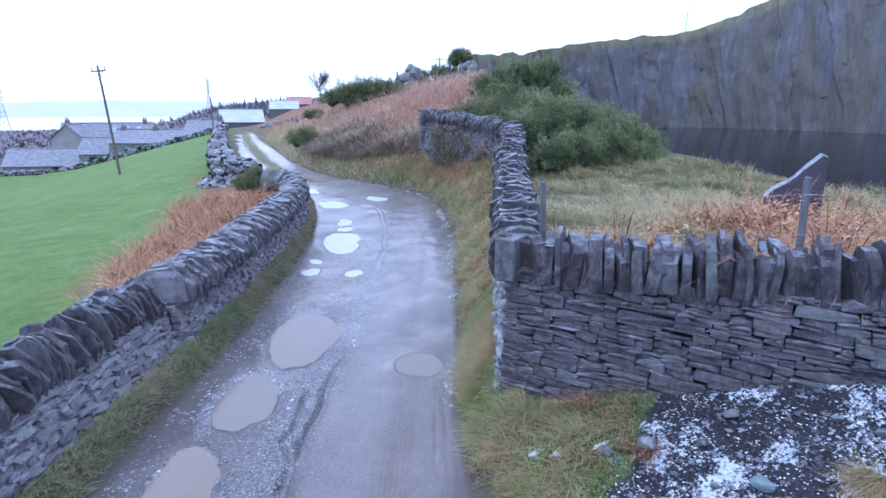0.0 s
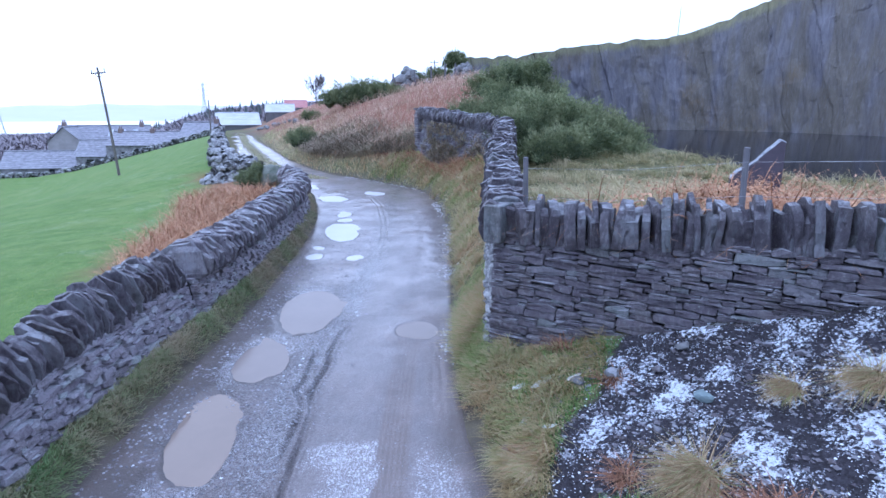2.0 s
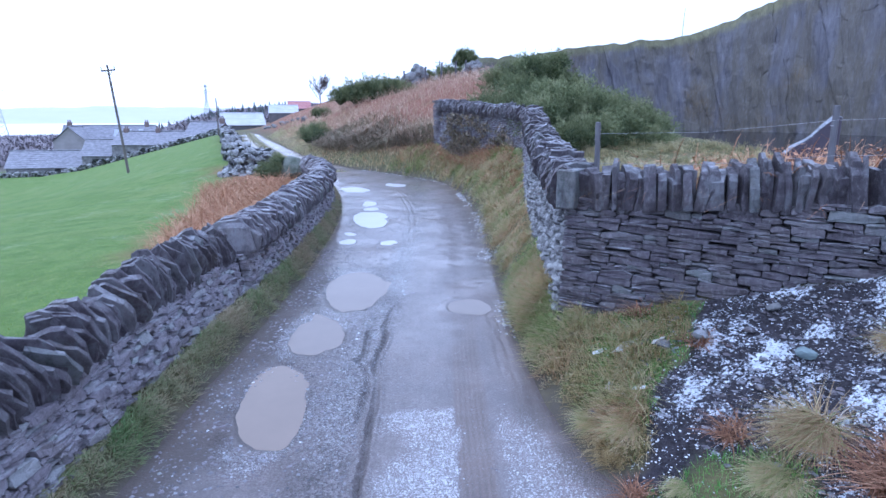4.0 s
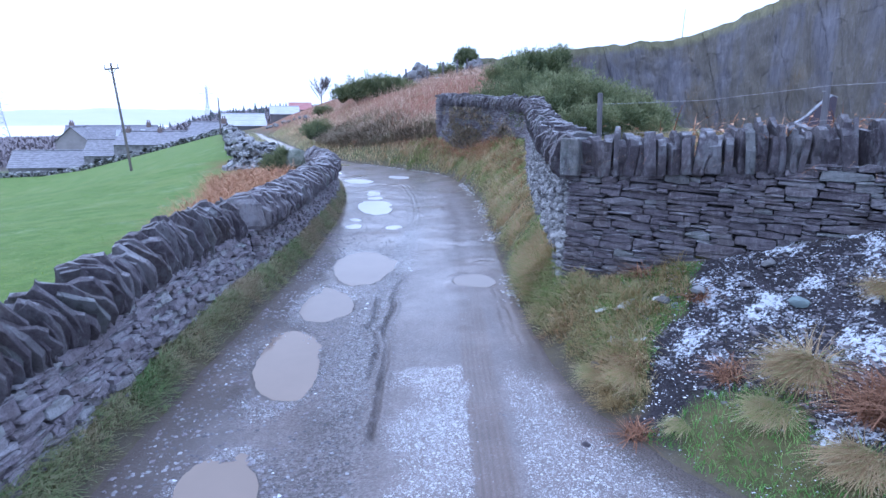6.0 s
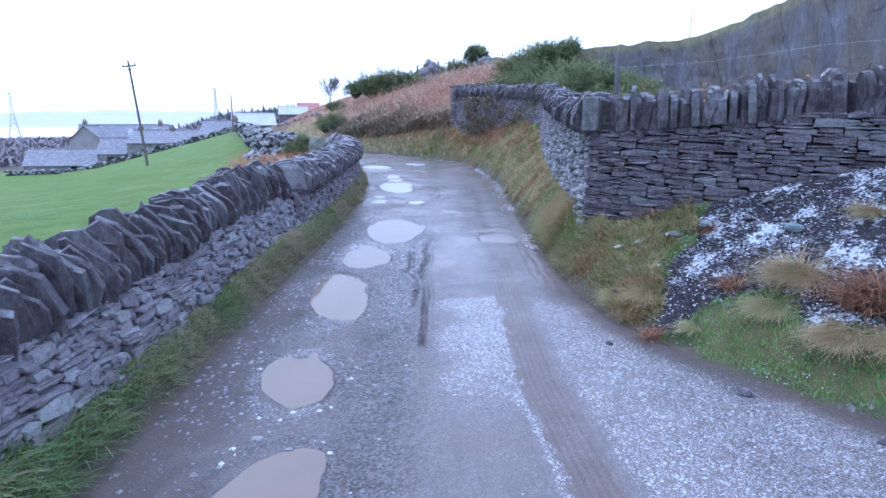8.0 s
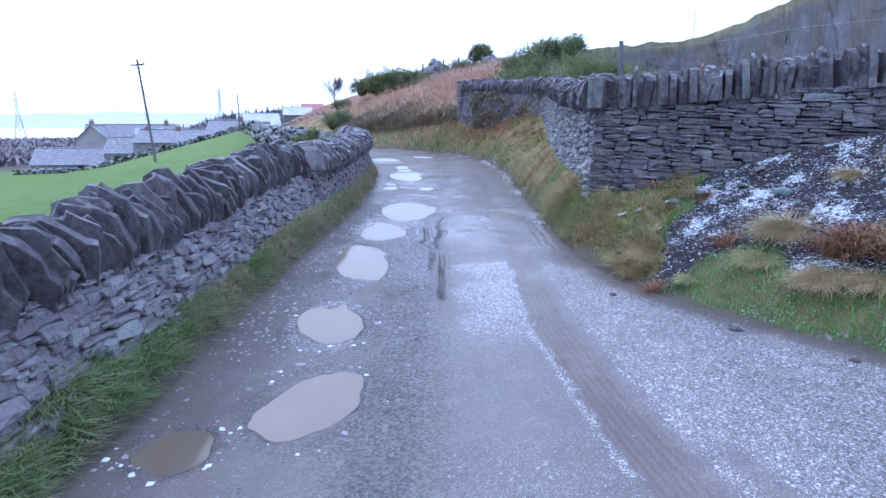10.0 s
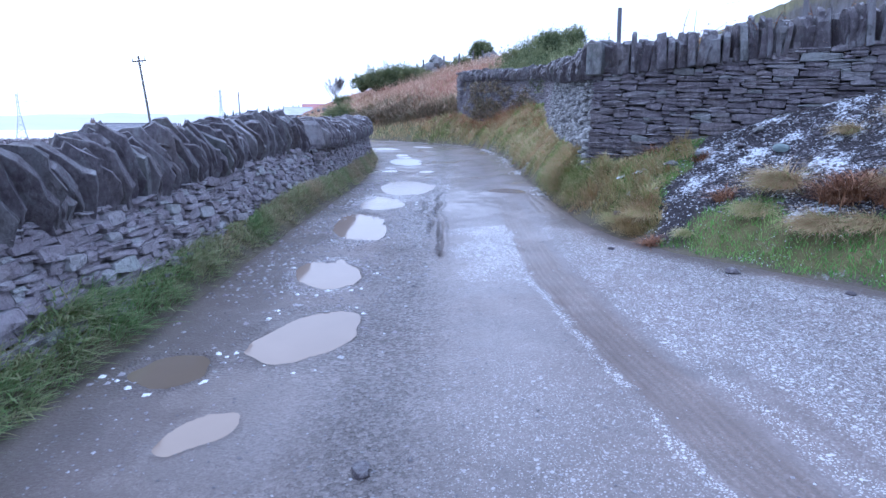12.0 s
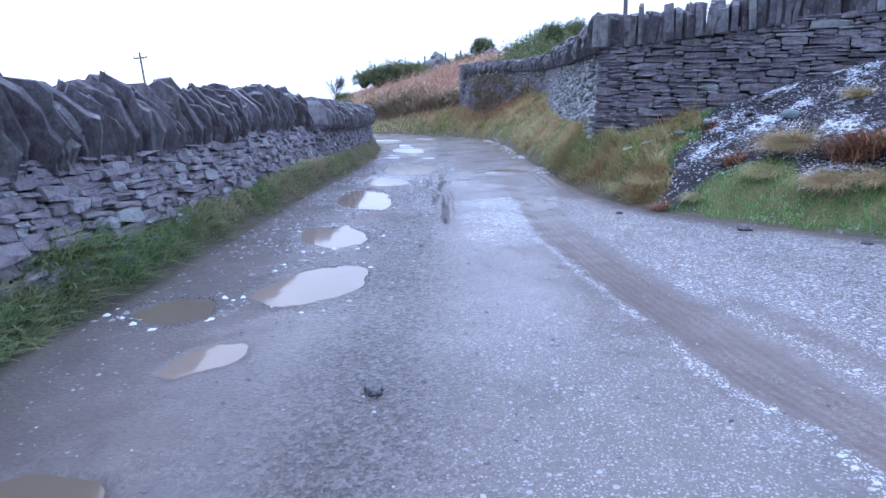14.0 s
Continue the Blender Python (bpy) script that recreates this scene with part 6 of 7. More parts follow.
def woodland():
    """Leafless woods and a few conifers between the farm and the estuary."""
    q = np.random.RandomState(720)
    sets = []
    n = 5200
    az = np.radians(q.uniform(-52, -3, n))
    r = 150 + 380 * q.uniform(0, 1, n) ** 1.4
    x, y = r * np.sin(az), r * np.cos(az)
    keep = (road_left(y) - x > 8) | (r > 230)
    x, y, r = x[keep], y[keep], r[keep]
    n = len(x)
    z = ground_height(x, y)
    hgt = q.uniform(1.8, 3.6, n) * np.interp(np.degrees(np.arctan2(x, y)), [-50, -28, -20, -3], [0.95, 1.0, 1.2, 0.7])
    for k in range(13):
        p = np.stack([x + q.normal(0, 2.2, n), y + q.normal(0, 2.2, n), z - 0.3], 1)
        sets.append(fan(p, hgt * q.uniform(0.55, 1.1, n), q.uniform(0.4, 0.9, n), q.uniform(0, 6.28, n), q.uniform(0.3, 1.7, n), q.uniform(0, 1, n)))
    v, f, t = join(*sets)
    plant("far_woodland", (v, f, t), FAR_WOOD, "leafless purple-brown woodland below the farm", "woodland", "stuff")
    sets = []
    n = 130
    az = np.radians(np.concatenate([q.uniform(-24, -13, n - 40), q.uniform(-30, -24, 40)]))
    r = q.uniform(260, 330, n)
    x, y = r * np.sin(az), r * np.cos(az)
    z = ground_height(x, y)
    hgt = 2.0 + 3.6 * q.uniform(0, 1, n) ** 1.6
    for lv in range(7):
        for k in range(7):
            a = 6.28 * k / 7 + lv
            p = np.stack([x, y, z + hgt * (1.0 - lv * 0.13)], 1)
            w = hgt * (0.045 + 0.04 * lv)
            tip = p + np.stack([np.cos(a) * w, np.sin(a) * w, -0.16 * hgt], 1)
            s = np.stack([-np.sin(a) * w * 0.6, np.cos(a) * w * 0.6, 0 * w], 1)
            sets.append((np.stack([p, tip - s, tip + s], 1).reshape(-1, 3), np.arange(3 * n).reshape(-1, 3), np.repeat(q.uniform(0, 1, n), 3)))
    plant("far_conifers", join(*sets), PINE, "dark conifers standing behind the farm", "woodland", "stuff")


woodland()

# ---------------------------------------------------------------- stones and boulders


def rock_bm(seed, flat=0.7, sub=2):
    q = np.random.RandomState(seed)
    bm = bmesh.new()
    bmesh.ops.create_icosphere(bm, subdivisions=sub, radius=0.5)
    planes = [(Vector(q.normal(size=3)).normalized(), q.uniform(0.27, 0.42)) for _ in range(9)]
    for v in bm.verts:
        for nrm, d in planes:
            over = v.co.dot(nrm) - d
            if over > 0:
                v.co -= nrm * over
        v.co += Vector(q.normal(0, 0.012, 3))
        v.co.z *= flat
    return bm


ROCKS = [bm_mesh("rock", rock_bm(800 + i), BOULDER) for i in range(6)]
SLATE_ROCKS = [bm_mesh("slate_lump", rock_bm(820 + i, 0.55), SLATE) for i in range(5)]


def loose(name, me, x, y, size, label, group, sink=0.25, ground_fn=ground_height, turn=0.0, stretch=(1, 1, 1)):
    z = float(ground_fn(np.array(x), np.array(y)))
    ob = new(name, me)
    ob.matrix_basis = pose(x, y, z + size * 0.3 * stretch[2] * (1 - sink), 0, 0, turn) @ Matrix.Diagonal((size * stretch[0], size * stretch[1], size * stretch[2], 1))
    return tagged(ob, label, "stone", group)


GREEN_SLATE = plain_mat("green_slate", (0.17, 0.22, 0.23), (0.24, 0.30, 0.30), 15, 0.6)
green_rock = bm_mesh("green_slate_block", rock_bm(840, 0.6), GREEN_SLATE)
loose("slate_block", green_rock, 2.15, 3.6, 0.17, "pale green-grey slate block on the spoil bank", "loose stones", 0.1, turn=20)
loose("stone", ROCKS[0], 2.2, 4.22, 0.14, "pale rounded stone against the wall foot", "loose stones", 0.1)
loose("stone", SLATE_ROCKS[0], 1.3, 4.35, 0.16, "dark slate lump on the turf", "loose stones")
loose("stone", SLATE_ROCKS[1], 0.62, 4.1, 0.15, "dark slate lump at the bank's edge", "loose stones")
loose("stone", SLATE_ROCKS[2], 1.6, 4.25, 0.17, "dark slate lump on the turf", "loose stones")
loose("stone", SLATE_ROCKS[1], -1.68, -0.58, 0.12, "dark muddy stone lying in the lane", "loose stones", 0.3, road_height, 40)
loose("clod", SLATE_ROCKS[3], 0.98, 1.95, 0.13, "dark clod at the lane's edge", "loose stones", 0.3, road_height)
loose("clod", SLATE_ROCKS[4], 0.28, 3.02, 0.08, "dark clod at the lane's edge", "loose stones", 0.3, road_height)
loose("clod", SLATE_ROCKS[0], 1.45, 1.2, 0.08, "dark clod at the lane's edge", "loose stones", 0.3, road_height)
for i, (x, y) in enumerate(((1.9, 3.75), (2.5, 3.6), (1.75, 3.5), (2.9, 3.6), (2.35, 3.1), (1.5, 3.55), (2.75, 3.85), (1.95, 4.1))):
    loose("stone", SLATE_ROCKS[i % 5], x, y, 0.07 + 0.012 * (i % 4), "dark slate fragment on frosted spoil", "loose stones", turn=50 * i)

# scattered chips: on the lane, along its stony edge, on the spoil
OCTA = np.array([(1, 0, 0), (0, 1, 0), (-1, 0, 0), (0, -1, 0), (0, 0, 0.7), (0, 0, -0.5)], float)
OCTF = np.array([(0, 1, 4), (1, 2, 4), (2, 3, 4), (3, 0, 4), (1, 0, 5), (2, 1, 5), (3, 2, 5), (0, 3, 5)])


def chips(name, x, y, z, size, mat, label, seed):
    q = np.random.RandomState(seed)
    n = len(x)
    v = OCTA[None] * q.uniform(0.6, 1.4, (n, 6, 3)) * size[:, None, None]
    a = q.uniform(0, 6.28, n)
    c, s = np.cos(a)[:, None], np.sin(a)[:, None]
    v = np.stack([v[..., 0] * c - v[..., 1] * s, v[..., 0] * s + v[..., 1] * c, v[..., 2] * 0.7], -1) + np.stack([x, y, z], 1)[:, None]
    f = (np.arange(n)[:, None, None] * 6 + OCTF[None]).reshape(-1, 3)
    ob = new(name, mesh_np(name, v.reshape(-1, 3), f, mat))
    return tagged(ob, label, "stones", kind="stuff")


def chip_mat():
    k = Mat("chippings")
    c = k.ramp(k.island(), (0.0, (0.10, 0.095, 0.11)), (0.5, (0.22, 0.215, 0.235)), (0.9, (0.30, 0.295, 0.32)), (1.0, (0.5, 0.51, 0.55)))
    return k.done(c, 0.6, k.bump(k.noise(k.pos(), 90, 3), 0.4, 0.005))


CHIP = chip_mat()
q = np.random.RandomState(900)
n = 30000
y = np.concatenate([q.uniform(-3, 6, n * 2 // 3), q.uniform(5, 16, n - n * 2 // 3)])
x = road_left(y) + 0.1 + (np.minimum(right_edge(y), 2.6) - road_left(y) - 0.15) * q.uniform(0, 1, n)
heavy = np.exp(-((x + 1.7) / 0.45) ** 2) + np.exp(-((x - road_left(y) - 0.45) / 0.4) ** 2) * 1.0 + 0.18
keep = (q.uniform(0, 1, n) < heavy) & (pothole(x, y) < 0.006)
x, y = x[keep], y[keep]
chips("lane_chippings", x, y, road_height(x, y) + 0.014, 0.003 + 0.012 * q.uniform(0, 1, len(x)) ** 4 * (0.75 + 1.0 * (x < -1.5) * smooth(1.0, 2.5, y)), CHIP, "loose stone chippings over the lane", 901)
PALE_CHIP = plain_mat("pale_chippings", (0.30, 0.295, 0.31), (0.62, 0.62, 0.64), 25, 0.7)
n = 1300
y = q.uniform(6.2, 27, n)
x = lane_right(y) + q.normal(-0.05, 0.09, n)
keep = wobble(x * 0, y, 0.9, 56) > -0.15
x, y = x[keep], y[keep]
n = len(x)
chips("edge_stones", x, y, np.maximum(road_height(x, y), ground_height(x, y)) + 0.012, 0.008 + 0.028 * q.uniform(0, 1, n) ** 1.5, PALE_CHIP, "small pale stones lining the lane's edge", 902)
n = 4500
x, y = q.uniform(1.0, 4.2, n), q.uniform(1.6, 5.0, n)
behind_ = (x - CORNER[0]) * 0.514 + (y - CORNER[1]) * 0.857
keep = (behind_ < -0.03) & (x - right_edge(y) > 0.5) & (y + 0.4 * x > 2.9)
x, y = x[keep], y[keep]
SPOIL_CHIP = slate_mat("spoil_chips", True)
chips("spoil_chips", x, y, ground_height(x, y) + 0.004, 0.006 + 0.03 * q.uniform(0, 1, len(x)) ** 3, SPOIL_CHIP, "dark slate fragments on the spoil bank", 903)
n = 80
a = q.uniform(0, 6.28, n)
i = q.randint(0, 6, n)
P = np.array([p[:4] for p in PUDDLES])
x, y = P[i, 0] + P[i, 2] * 1.45 * np.cos(a) * q.uniform(0.95, 1.3, n), P[i, 1] + P[i, 3] * 1.3 * np.sin(a) * q.uniform(0.95, 1.3, n)
ICE = plain_mat("frosted_ice", (0.62, 0.65, 0.72), (0.75, 0.78, 0.84), 30, 0.4)
chips("ice_fragments", x, y, road_height(x, y) + 0.012, q.uniform(0.006, 0.028, n), ICE, "broken pale ice fragments round the puddles", 904)

n = 2600
i = q.randint(0, 6, n)
a, far_ = q.uniform(0, 6.28, n), 1.12 + np.abs(q.normal(0, 0.55, n))
x, y = P[i, 0] + P[i, 2] * far_ * np.cos(a), P[i, 1] + P[i, 3] * 0.9 * far_ * np.sin(a)
side = q.rand(n) < 0.45
y = np.where(side, q.uniform(0.6, 12, n), y)
x = np.where(side, road_left(y) + 0.12 + np.abs(q.normal(0, 0.38, n)), x)
keep = (pothole(x, y) < 0.004) & (x > road_left(y) + 0.06) & (wobble(x, y, 0.5, 55) > -0.25) & (q.rand(n) < 0.12 + smooth(1.2, 2.6, y))
x, y = x[keep], y[keep]
FLAKE = slate_mat("slate_flakes", True, 0.9)
chips("slate_flakes", x, y, road_height(x, y) + 0.013, 0.006 + 0.024 * q.uniform(0, 1, len(x)) ** 2.2, FLAKE, "flat grey slate flakes strewn round the potholes", 905)

SNOW = plain_mat("old_snow", (0.70, 0.73, 0.78), (0.82, 0.84, 0.88), 40, 0.6, 0.6, 0.01)
for x, y, a, b, turn in ((1.02, 4.55, 0.16, 0.045, 35), (0.80, 4.62, 0.07, 0.04, 10), (0.98, 3.98, 0.07, 0.035, -20), (0.78, 4.2, 0.05, 0.03, 60), (1.28, 4.42, 0.06, 0.03, 20)):
    bm = bmesh.new()
    bmesh.ops.create_icosphere(bm, subdivisions=3, radius=1.0)
    for v in bm.verts:
        k = 1 + 0.45 * float(wobble(v.co.x * 1.3 + x * 9, v.co.y * 1.3 + y * 9, 0.7, 82)) + 0.4 * float(wobble(v.co.x * 1.3 + x * 9, v.co.y * 1.3 + y * 9, 0.22, 83))
        v.co = Vector((v.co.x * k, v.co.y * k, v.co.z * (0.9 + 0.5 * (k - 1))))
    ob = new("snow_patch", bm_mesh("snow_patch", bm, SNOW))
    ob.matrix_basis = pose(x, y, float(ground_height(np.array(x), np.array(y))) + 0.03, 0, -16, turn) @ Matrix.Diagonal((a, b, 0.009, 1))
    tagged(ob, "small leftover patch of white snow on the turf", "snow", "snow patches")

n = 16000
x, y = q.uniform(0.5, 4.4, n), q.uniform(0.6, 5.0, n)
inside = on_spoil(x, y)
near_edge = x - right_edge(y)
thin_ = np.where(inside > 0, 0.55, 0.30 * smooth(-0.6, -0.1, inside) + 0.25 * smooth(0.5, 0.1, near_edge) * (y < 2.9)) + 0.9 * wobble(x, y, 0.28, 86)
keep = (near_edge > 0.03) & ((x - CORNER[0]) * 0.514 + (y - CORNER[1]) * 0.857 < -0.05) & (q.rand(n) < thin_)
x, y = x[keep], y[keep]
chips("frost_crumbs", x, y, ground_height(x, y) + np.where(on_spoil(x, y) > 0, 0.004, 0.025), np.where(on_spoil(x, y) > 0, 1.0, 0.6) * (0.003 + 0.011 * q.uniform(0, 1, len(x)) ** 2), SNOW, "white frost crumbs over the spoil bank and its turf", 906)

# mossy boulder where the pasture wall ends
MOSSY = plain_mat("mossy_rock", (0.06, 0.075, 0.05), (0.21, 0.22, 0.19), 5, 0.9, 0.8, 0.05)
boulder = thing("boulder", pose(-6.35, 22.2, 0.1), "grey mossy boulder at the end of the pasture wall", "boulder")
child("rock", bm_mesh("mossy_rock", rock_bm(802), MOSSY), boulder, pose(0, 0, 0.6, 0, 0, 30) @ Matrix.Diagonal((1.15, 1.1, 1.8, 1)))
q2 = np.random.RandomState(31)
a, e = q2.uniform(0, 6.28, 900), q2.uniform(0.3, 1.0, 900)
pm = np.stack([0.46 * np.cos(a) * e, 0.4 * np.sin(a) * e, 1.12 - 0.35 * e ** 2], 1)
plant("moss", fan(pm, q2.uniform(0.04, 0.1, 900), q2.uniform(0.012, 0.03, 900), a, q2.uniform(0.5, 1.5, 900), q2.uniform(0, 0.7, 900)), IVY, "", "", parent=boulder)

# collapsed end of the rubble field wall, and the wall running on to the farm
heap = thing("stone_heap", pose(-8.7, 25.6, -0.35), "collapsed heap of pale lichened field stones", "stone heap")
q3 = np.random.RandomState(77)
items = []
for k in range(620):
    a, u = q3.uniform(0, 6.28), math.sqrt(q3.uniform(0, 1))
    px, py = 1.75 * u * math.cos(a), 1.3 * u * math.sin(a)
    top = 1.7 * max(0.0, 1 - u ** 3.4) * (0.86 + 0.14 * math.sin(px * 2.2 + 1)) + 0.05
    s = q3.uniform(0.13, 0.30)
    m = (pose(px, py, max(top, 0) * q3.uniform(0.45, 1.0) ** 0.5, q3.uniform(-40, 40), q3.uniform(-40, 40), q3.uniform(0, 360)) @ Matrix.Diagonal((s * 1.3, s, s * 0.75, 1)))
    items.append((q3.randint(len(RUBBLES)), np.array(m)))
pieces(heap, "stone", RUBBLES, FIELDSTONE, FIELDSTONE_JOINED, items)
mb = bmesh.new()
bmesh.ops.create_cone(mb, cap_ends=True, segments=14, radius1=1.6, radius2=1.0, depth=1.5, matrix=Matrix.Translation((0, 0, 0.6)) @ Matrix.Diagonal((1, 0.78, 1, 1)))
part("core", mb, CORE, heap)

wr = Line([(-9.6, 27.4), (-11.8, 32), (-14.5, 40), (-18.2, 50), (-22.5, 62), (-26.5, 74)], -1)
gz = lambda q_: float(ground_height(np.array(q_[0]), np.array(q_[1])))
footR = lambda s: gz(wr.at(s)[0]) - 0.05
headR = lambda s: footR(s) + 0.75 + 0.10 * math.sin(s * 0.9)
vs, fs = [], []
ss = np.linspace(0, wr.length, 90)
for s in ss:
    qq, t, nn = wr.at(s)
    vs += [(*(qq + nn * 0.28), footR(s) - 0.3), (*(qq + nn * 0.17), headR(s) - 0.15), (*(qq - nn * 0.17), headR(s) - 0.15), (*(qq - nn * 0.28), footR(s) - 0.3)]
for i in range(len(ss) - 1):
    for j in range(4):
        a, b = 4 * i + j, 4 * i + (j + 1) % 4
        fs.append((a, b, b + 4, a + 4))
fs += [(3, 2, 1, 0), tuple(4 * (len(ss) - 1) + j for j in range(4))]
wall_5 = tagged(new("wall_5", mesh_np("wall_5", np.array(vs), np.array(fs), CORE)), "long rubble field wall of pale lichened stones beside the lane", "wall", kind="structure")
items = []
s = 0.0
while s < wr.length:
    qq, t, nn = wr.at(s)
    for sg in (-1, 1):
        z, zt = footR(s) + 0.05, headR(s)
        while z < zt:
            d = q3.uniform(0.16, 0.34)
            m = np.array(pose(*(qq + nn * sg * (0.24 - 0.08 * (z - footR(s)))), z, q3.uniform(-15, 15), q3.uniform(-15, 15), q3.uniform(0, 360)) @ Matrix.Diagonal((d * 1.4, d * 1.1, d, 1)))
            items.append((q3.randint(len(RUBBLES)), m))
            z += d * 0.72
    s += 0.3 + s * 0.002
pieces(wall_5, "stone", RUBBLES, FIELDSTONE, FIELDSTONE_JOINED, items, 300)

# rocks on the hilltop
def outcrop(x, y, wide, high, count, seed, label):
    q_ = np.random.RandomState(seed)
    top = thing("rock_outcrop", pose(x, y, gz((x, y)) - 0.3), label, "rock", "hilltop rocks")
    for k in range(count):
        f = k / count
        r = wide * (1 - 0.75 * f) * math.sqrt(q_.uniform(0, 1))
        a_, d = q_.uniform(0, 6.28), q_.uniform(0.55, 1.0) * (1 - 0.3 * f) * high * 0.75
        child("rock", ROCKS[k % 6], top, pose(r * math.cos(a_), 0.6 * r * math.sin(a_), high * f * 0.9 + 0.1, q_.uniform(-20, 20), q_.uniform(-20, 20), q_.uniform(0, 360)) @ Matrix.Diagonal((d, d, d * 1.35, 1)))


outcrop(-2.75, 52.3, 1.3, 2.0, 34, 31, "pale lichened rock outcrop on the hilltop")
outcrop(2.2, 53.0, 1.3, 1.5, 22, 32, "dark rock outcrop among gorse on the hilltop")
for i in range(14):
    x = -13.5 - i * 0.75 + q3.normal(0, 0.3)
    y = 58 + i * 1.6
    loose("rock", ROCKS[i % 6], x, y, q3.uniform(0.4, 0.9), "pale boulder in the bracken above the lane", "hillside boulders", 0.2, turn=i * 31)

# ---------------------------------------------------------------- fence and standing slab behind the wall


def fence_post(x, y, z0, z1, lean):
    top = thing("fence_post", pose(x, y, z0, 0, lean, 12), "weathered grey wooden fence post behind the coping", "fence post", "fence posts")
    bm = tube_bm([(0, 0, 0), (0.004, 0, (z1 - z0) * 0.5), (0, 0.003, z1 - z0 - 0.02), (0, 0.0, z1 - z0)], 0.031, 0.027, 9)
    part("post", bm, POST_WOOD, top)
    for hz in (0.18, 0.52):
        part("staple", tube_bm([(-0.032, -0.02, z1 - z0 - hz), (-0.042, 0, z1 - z0 - hz), (-0.032, 0.02, z1 - z0 - hz)], 0.003, 0.003, 5), STEEL, top)


fence_post(0.98, 5.78, 1.5, 2.72, -1)
fence_post(2.86, 4.74, 1.7, 2.88, 0)
fence_post(4.9, 3.6, 2.0, 3.02, 0)
for dz in (0.05, -0.27):
    pts = [(0.98, 5.75, 2.55 + dz), (1.92, 5.24, 2.60 + dz - 0.02), (2.86, 4.71, 2.70 + dz), (3.9, 4.15, 2.75 + dz), (4.9, 3.57, 2.84 + dz), (9, 1.3, 3.2 + dz)]
    wire = new("fence_wire", bm_mesh("fence_wire", tube_bm(pts, 0.0014, 0.0014, 5), STEEL))
    tagged(wire, "thin galvanised fence wire strung behind the wall", "wire", "fence wires")

slab = thing("slate_slab", pose(4.88, 8.4, 1.3, 0, 0, -12), "large purple slate slab standing upright in the bracken", "slate slab")
bm = bmesh.new()
outl = [(-0.36, -0.2), (0.36, -0.2), (0.37, 1.46), (0.30, 1.49), (0.10, 1.30), (0.0, 1.18), (-0.10, 1.10), (-0.26, 1.02), (-0.37, 0.90)]
front = [bm.verts.new((a, -0.055, b)) for a, b in outl]
back_ = [bm.verts.new((a + 0.01, 0.055, b + 0.012)) for a, b in outl]
bm.faces.new(front)
bm.faces.new(back_[::-1])
for i in range(len(outl)):
    j = (i + 1) % len(outl)
    bm.faces.new((front[j], front[i], back_[i], back_[j]))
bmesh.ops.bevel(bm, geom=bm.edges[:], offset=0.012, segments=1, affect="EDGES")
part("slab", bm, SLAB_DARK, slab)
rim = bmesh.new()
edge = [(0.37, 1.46), (0.30, 1.49), (0.10, 1.30), (0.0, 1.18), (-0.10, 1.10), (-0.26, 1.02), (-0.37, 0.90)]
ra = [rim.verts.new((a, -0.045, b + 0.008)) for a, b in edge]
rb = [rim.verts.new((a, 0.055, b + 0.024)) for a, b in edge]
rc = [rim.verts.new((a, -0.058, b - 0.004)) for a, b in edge]
for i in range(len(edge) - 1):
    rim.faces.new((ra[i], rb[i], rb[i + 1], ra[i + 1]))
    rim.faces.new((rc[i], ra[i], ra[i + 1], rc[i + 1]))
RIM_PALE = plain_mat("mottled_pale", (0.10, 0.10, 0.12), (0.40, 0.42, 0.45), 14, 0.7)
part("frost_rim", rim, RIM_PALE, slab, "thin pale strip along the slab's top edge")

# ---------------------------------------------------------------- poles, pylons, masts


def telegraph_pole(x, y, h, lean, label, arm=1.0, r=0.15):
    z = float(ground_height(np.array(x), np.array(y)))
    top = thing("telegraph_pole", pose(x, y, z - 0.4, 0, lean, 0), label, "utility pole", "poles")
    part("pole", tube_bm([(0, 0, 0), (0.03, 0, h * 0.5), (0, 0, h + 0.4)], r, r * 0.68, 10), POLE_WOOD, top)
    if arm:
        bar = part("crossarm", box_bm(-arm, arm, -0.05, 0.05, h - 0.12, h + 0.0, bevel=0.01), POLE_WOOD, top)
        for sx in (-0.9, 0.9):
            part("insulator", tube_bm([(sx * arm, 0, h), (sx * arm, 0, h + 0.1), (sx * arm, 0, h + 0.3)], 0.07, 0.045, 8), PORCELAIN, bar)
        for sx in (-1, 1):
            part("brace", tube_bm([(sx * arm * 0.5, 0.02, h - 0.12), (0, 0.02, h - 0.55)], 0.025, 0.025, 5), STEEL, top)
    return top


pz = telegraph_pole(-28.2, 53.0, 9.2, -5.0, "tall grey wooden telegraph pole standing in the pasture", 0.62, 0.125)
telegraph_pole(-26.2, 70.3, 4.2, 0, "thin wooden pole beside the farm buildings", 0, 0.09)
telegraph_pole(-0.7, 119.5, 7.0, 0, "distant telegraph pole behind the hilltop", 0.8, 0.12)
telegraph_pole(7.2, 104, 4.5, 0, "distant pole on the hill's skyline", 0.3, 0.12)
telegraph_pole(-6.5, 90, 2.2, 0, "thin distant post on the skyline", 0, 0.07)
mast_z = 19.8
mast = thing("radio_mast", pose(58.0, 153.0, mast_z), "thin tall mast on the quarry's skyline", "mast")
part("mast_pole", tube_bm([(0, 0, 0), (0.15, 0, 4), (0.35, 0, 8.2)], 0.10, 0.05, 8), POLE_WOOD, mast)
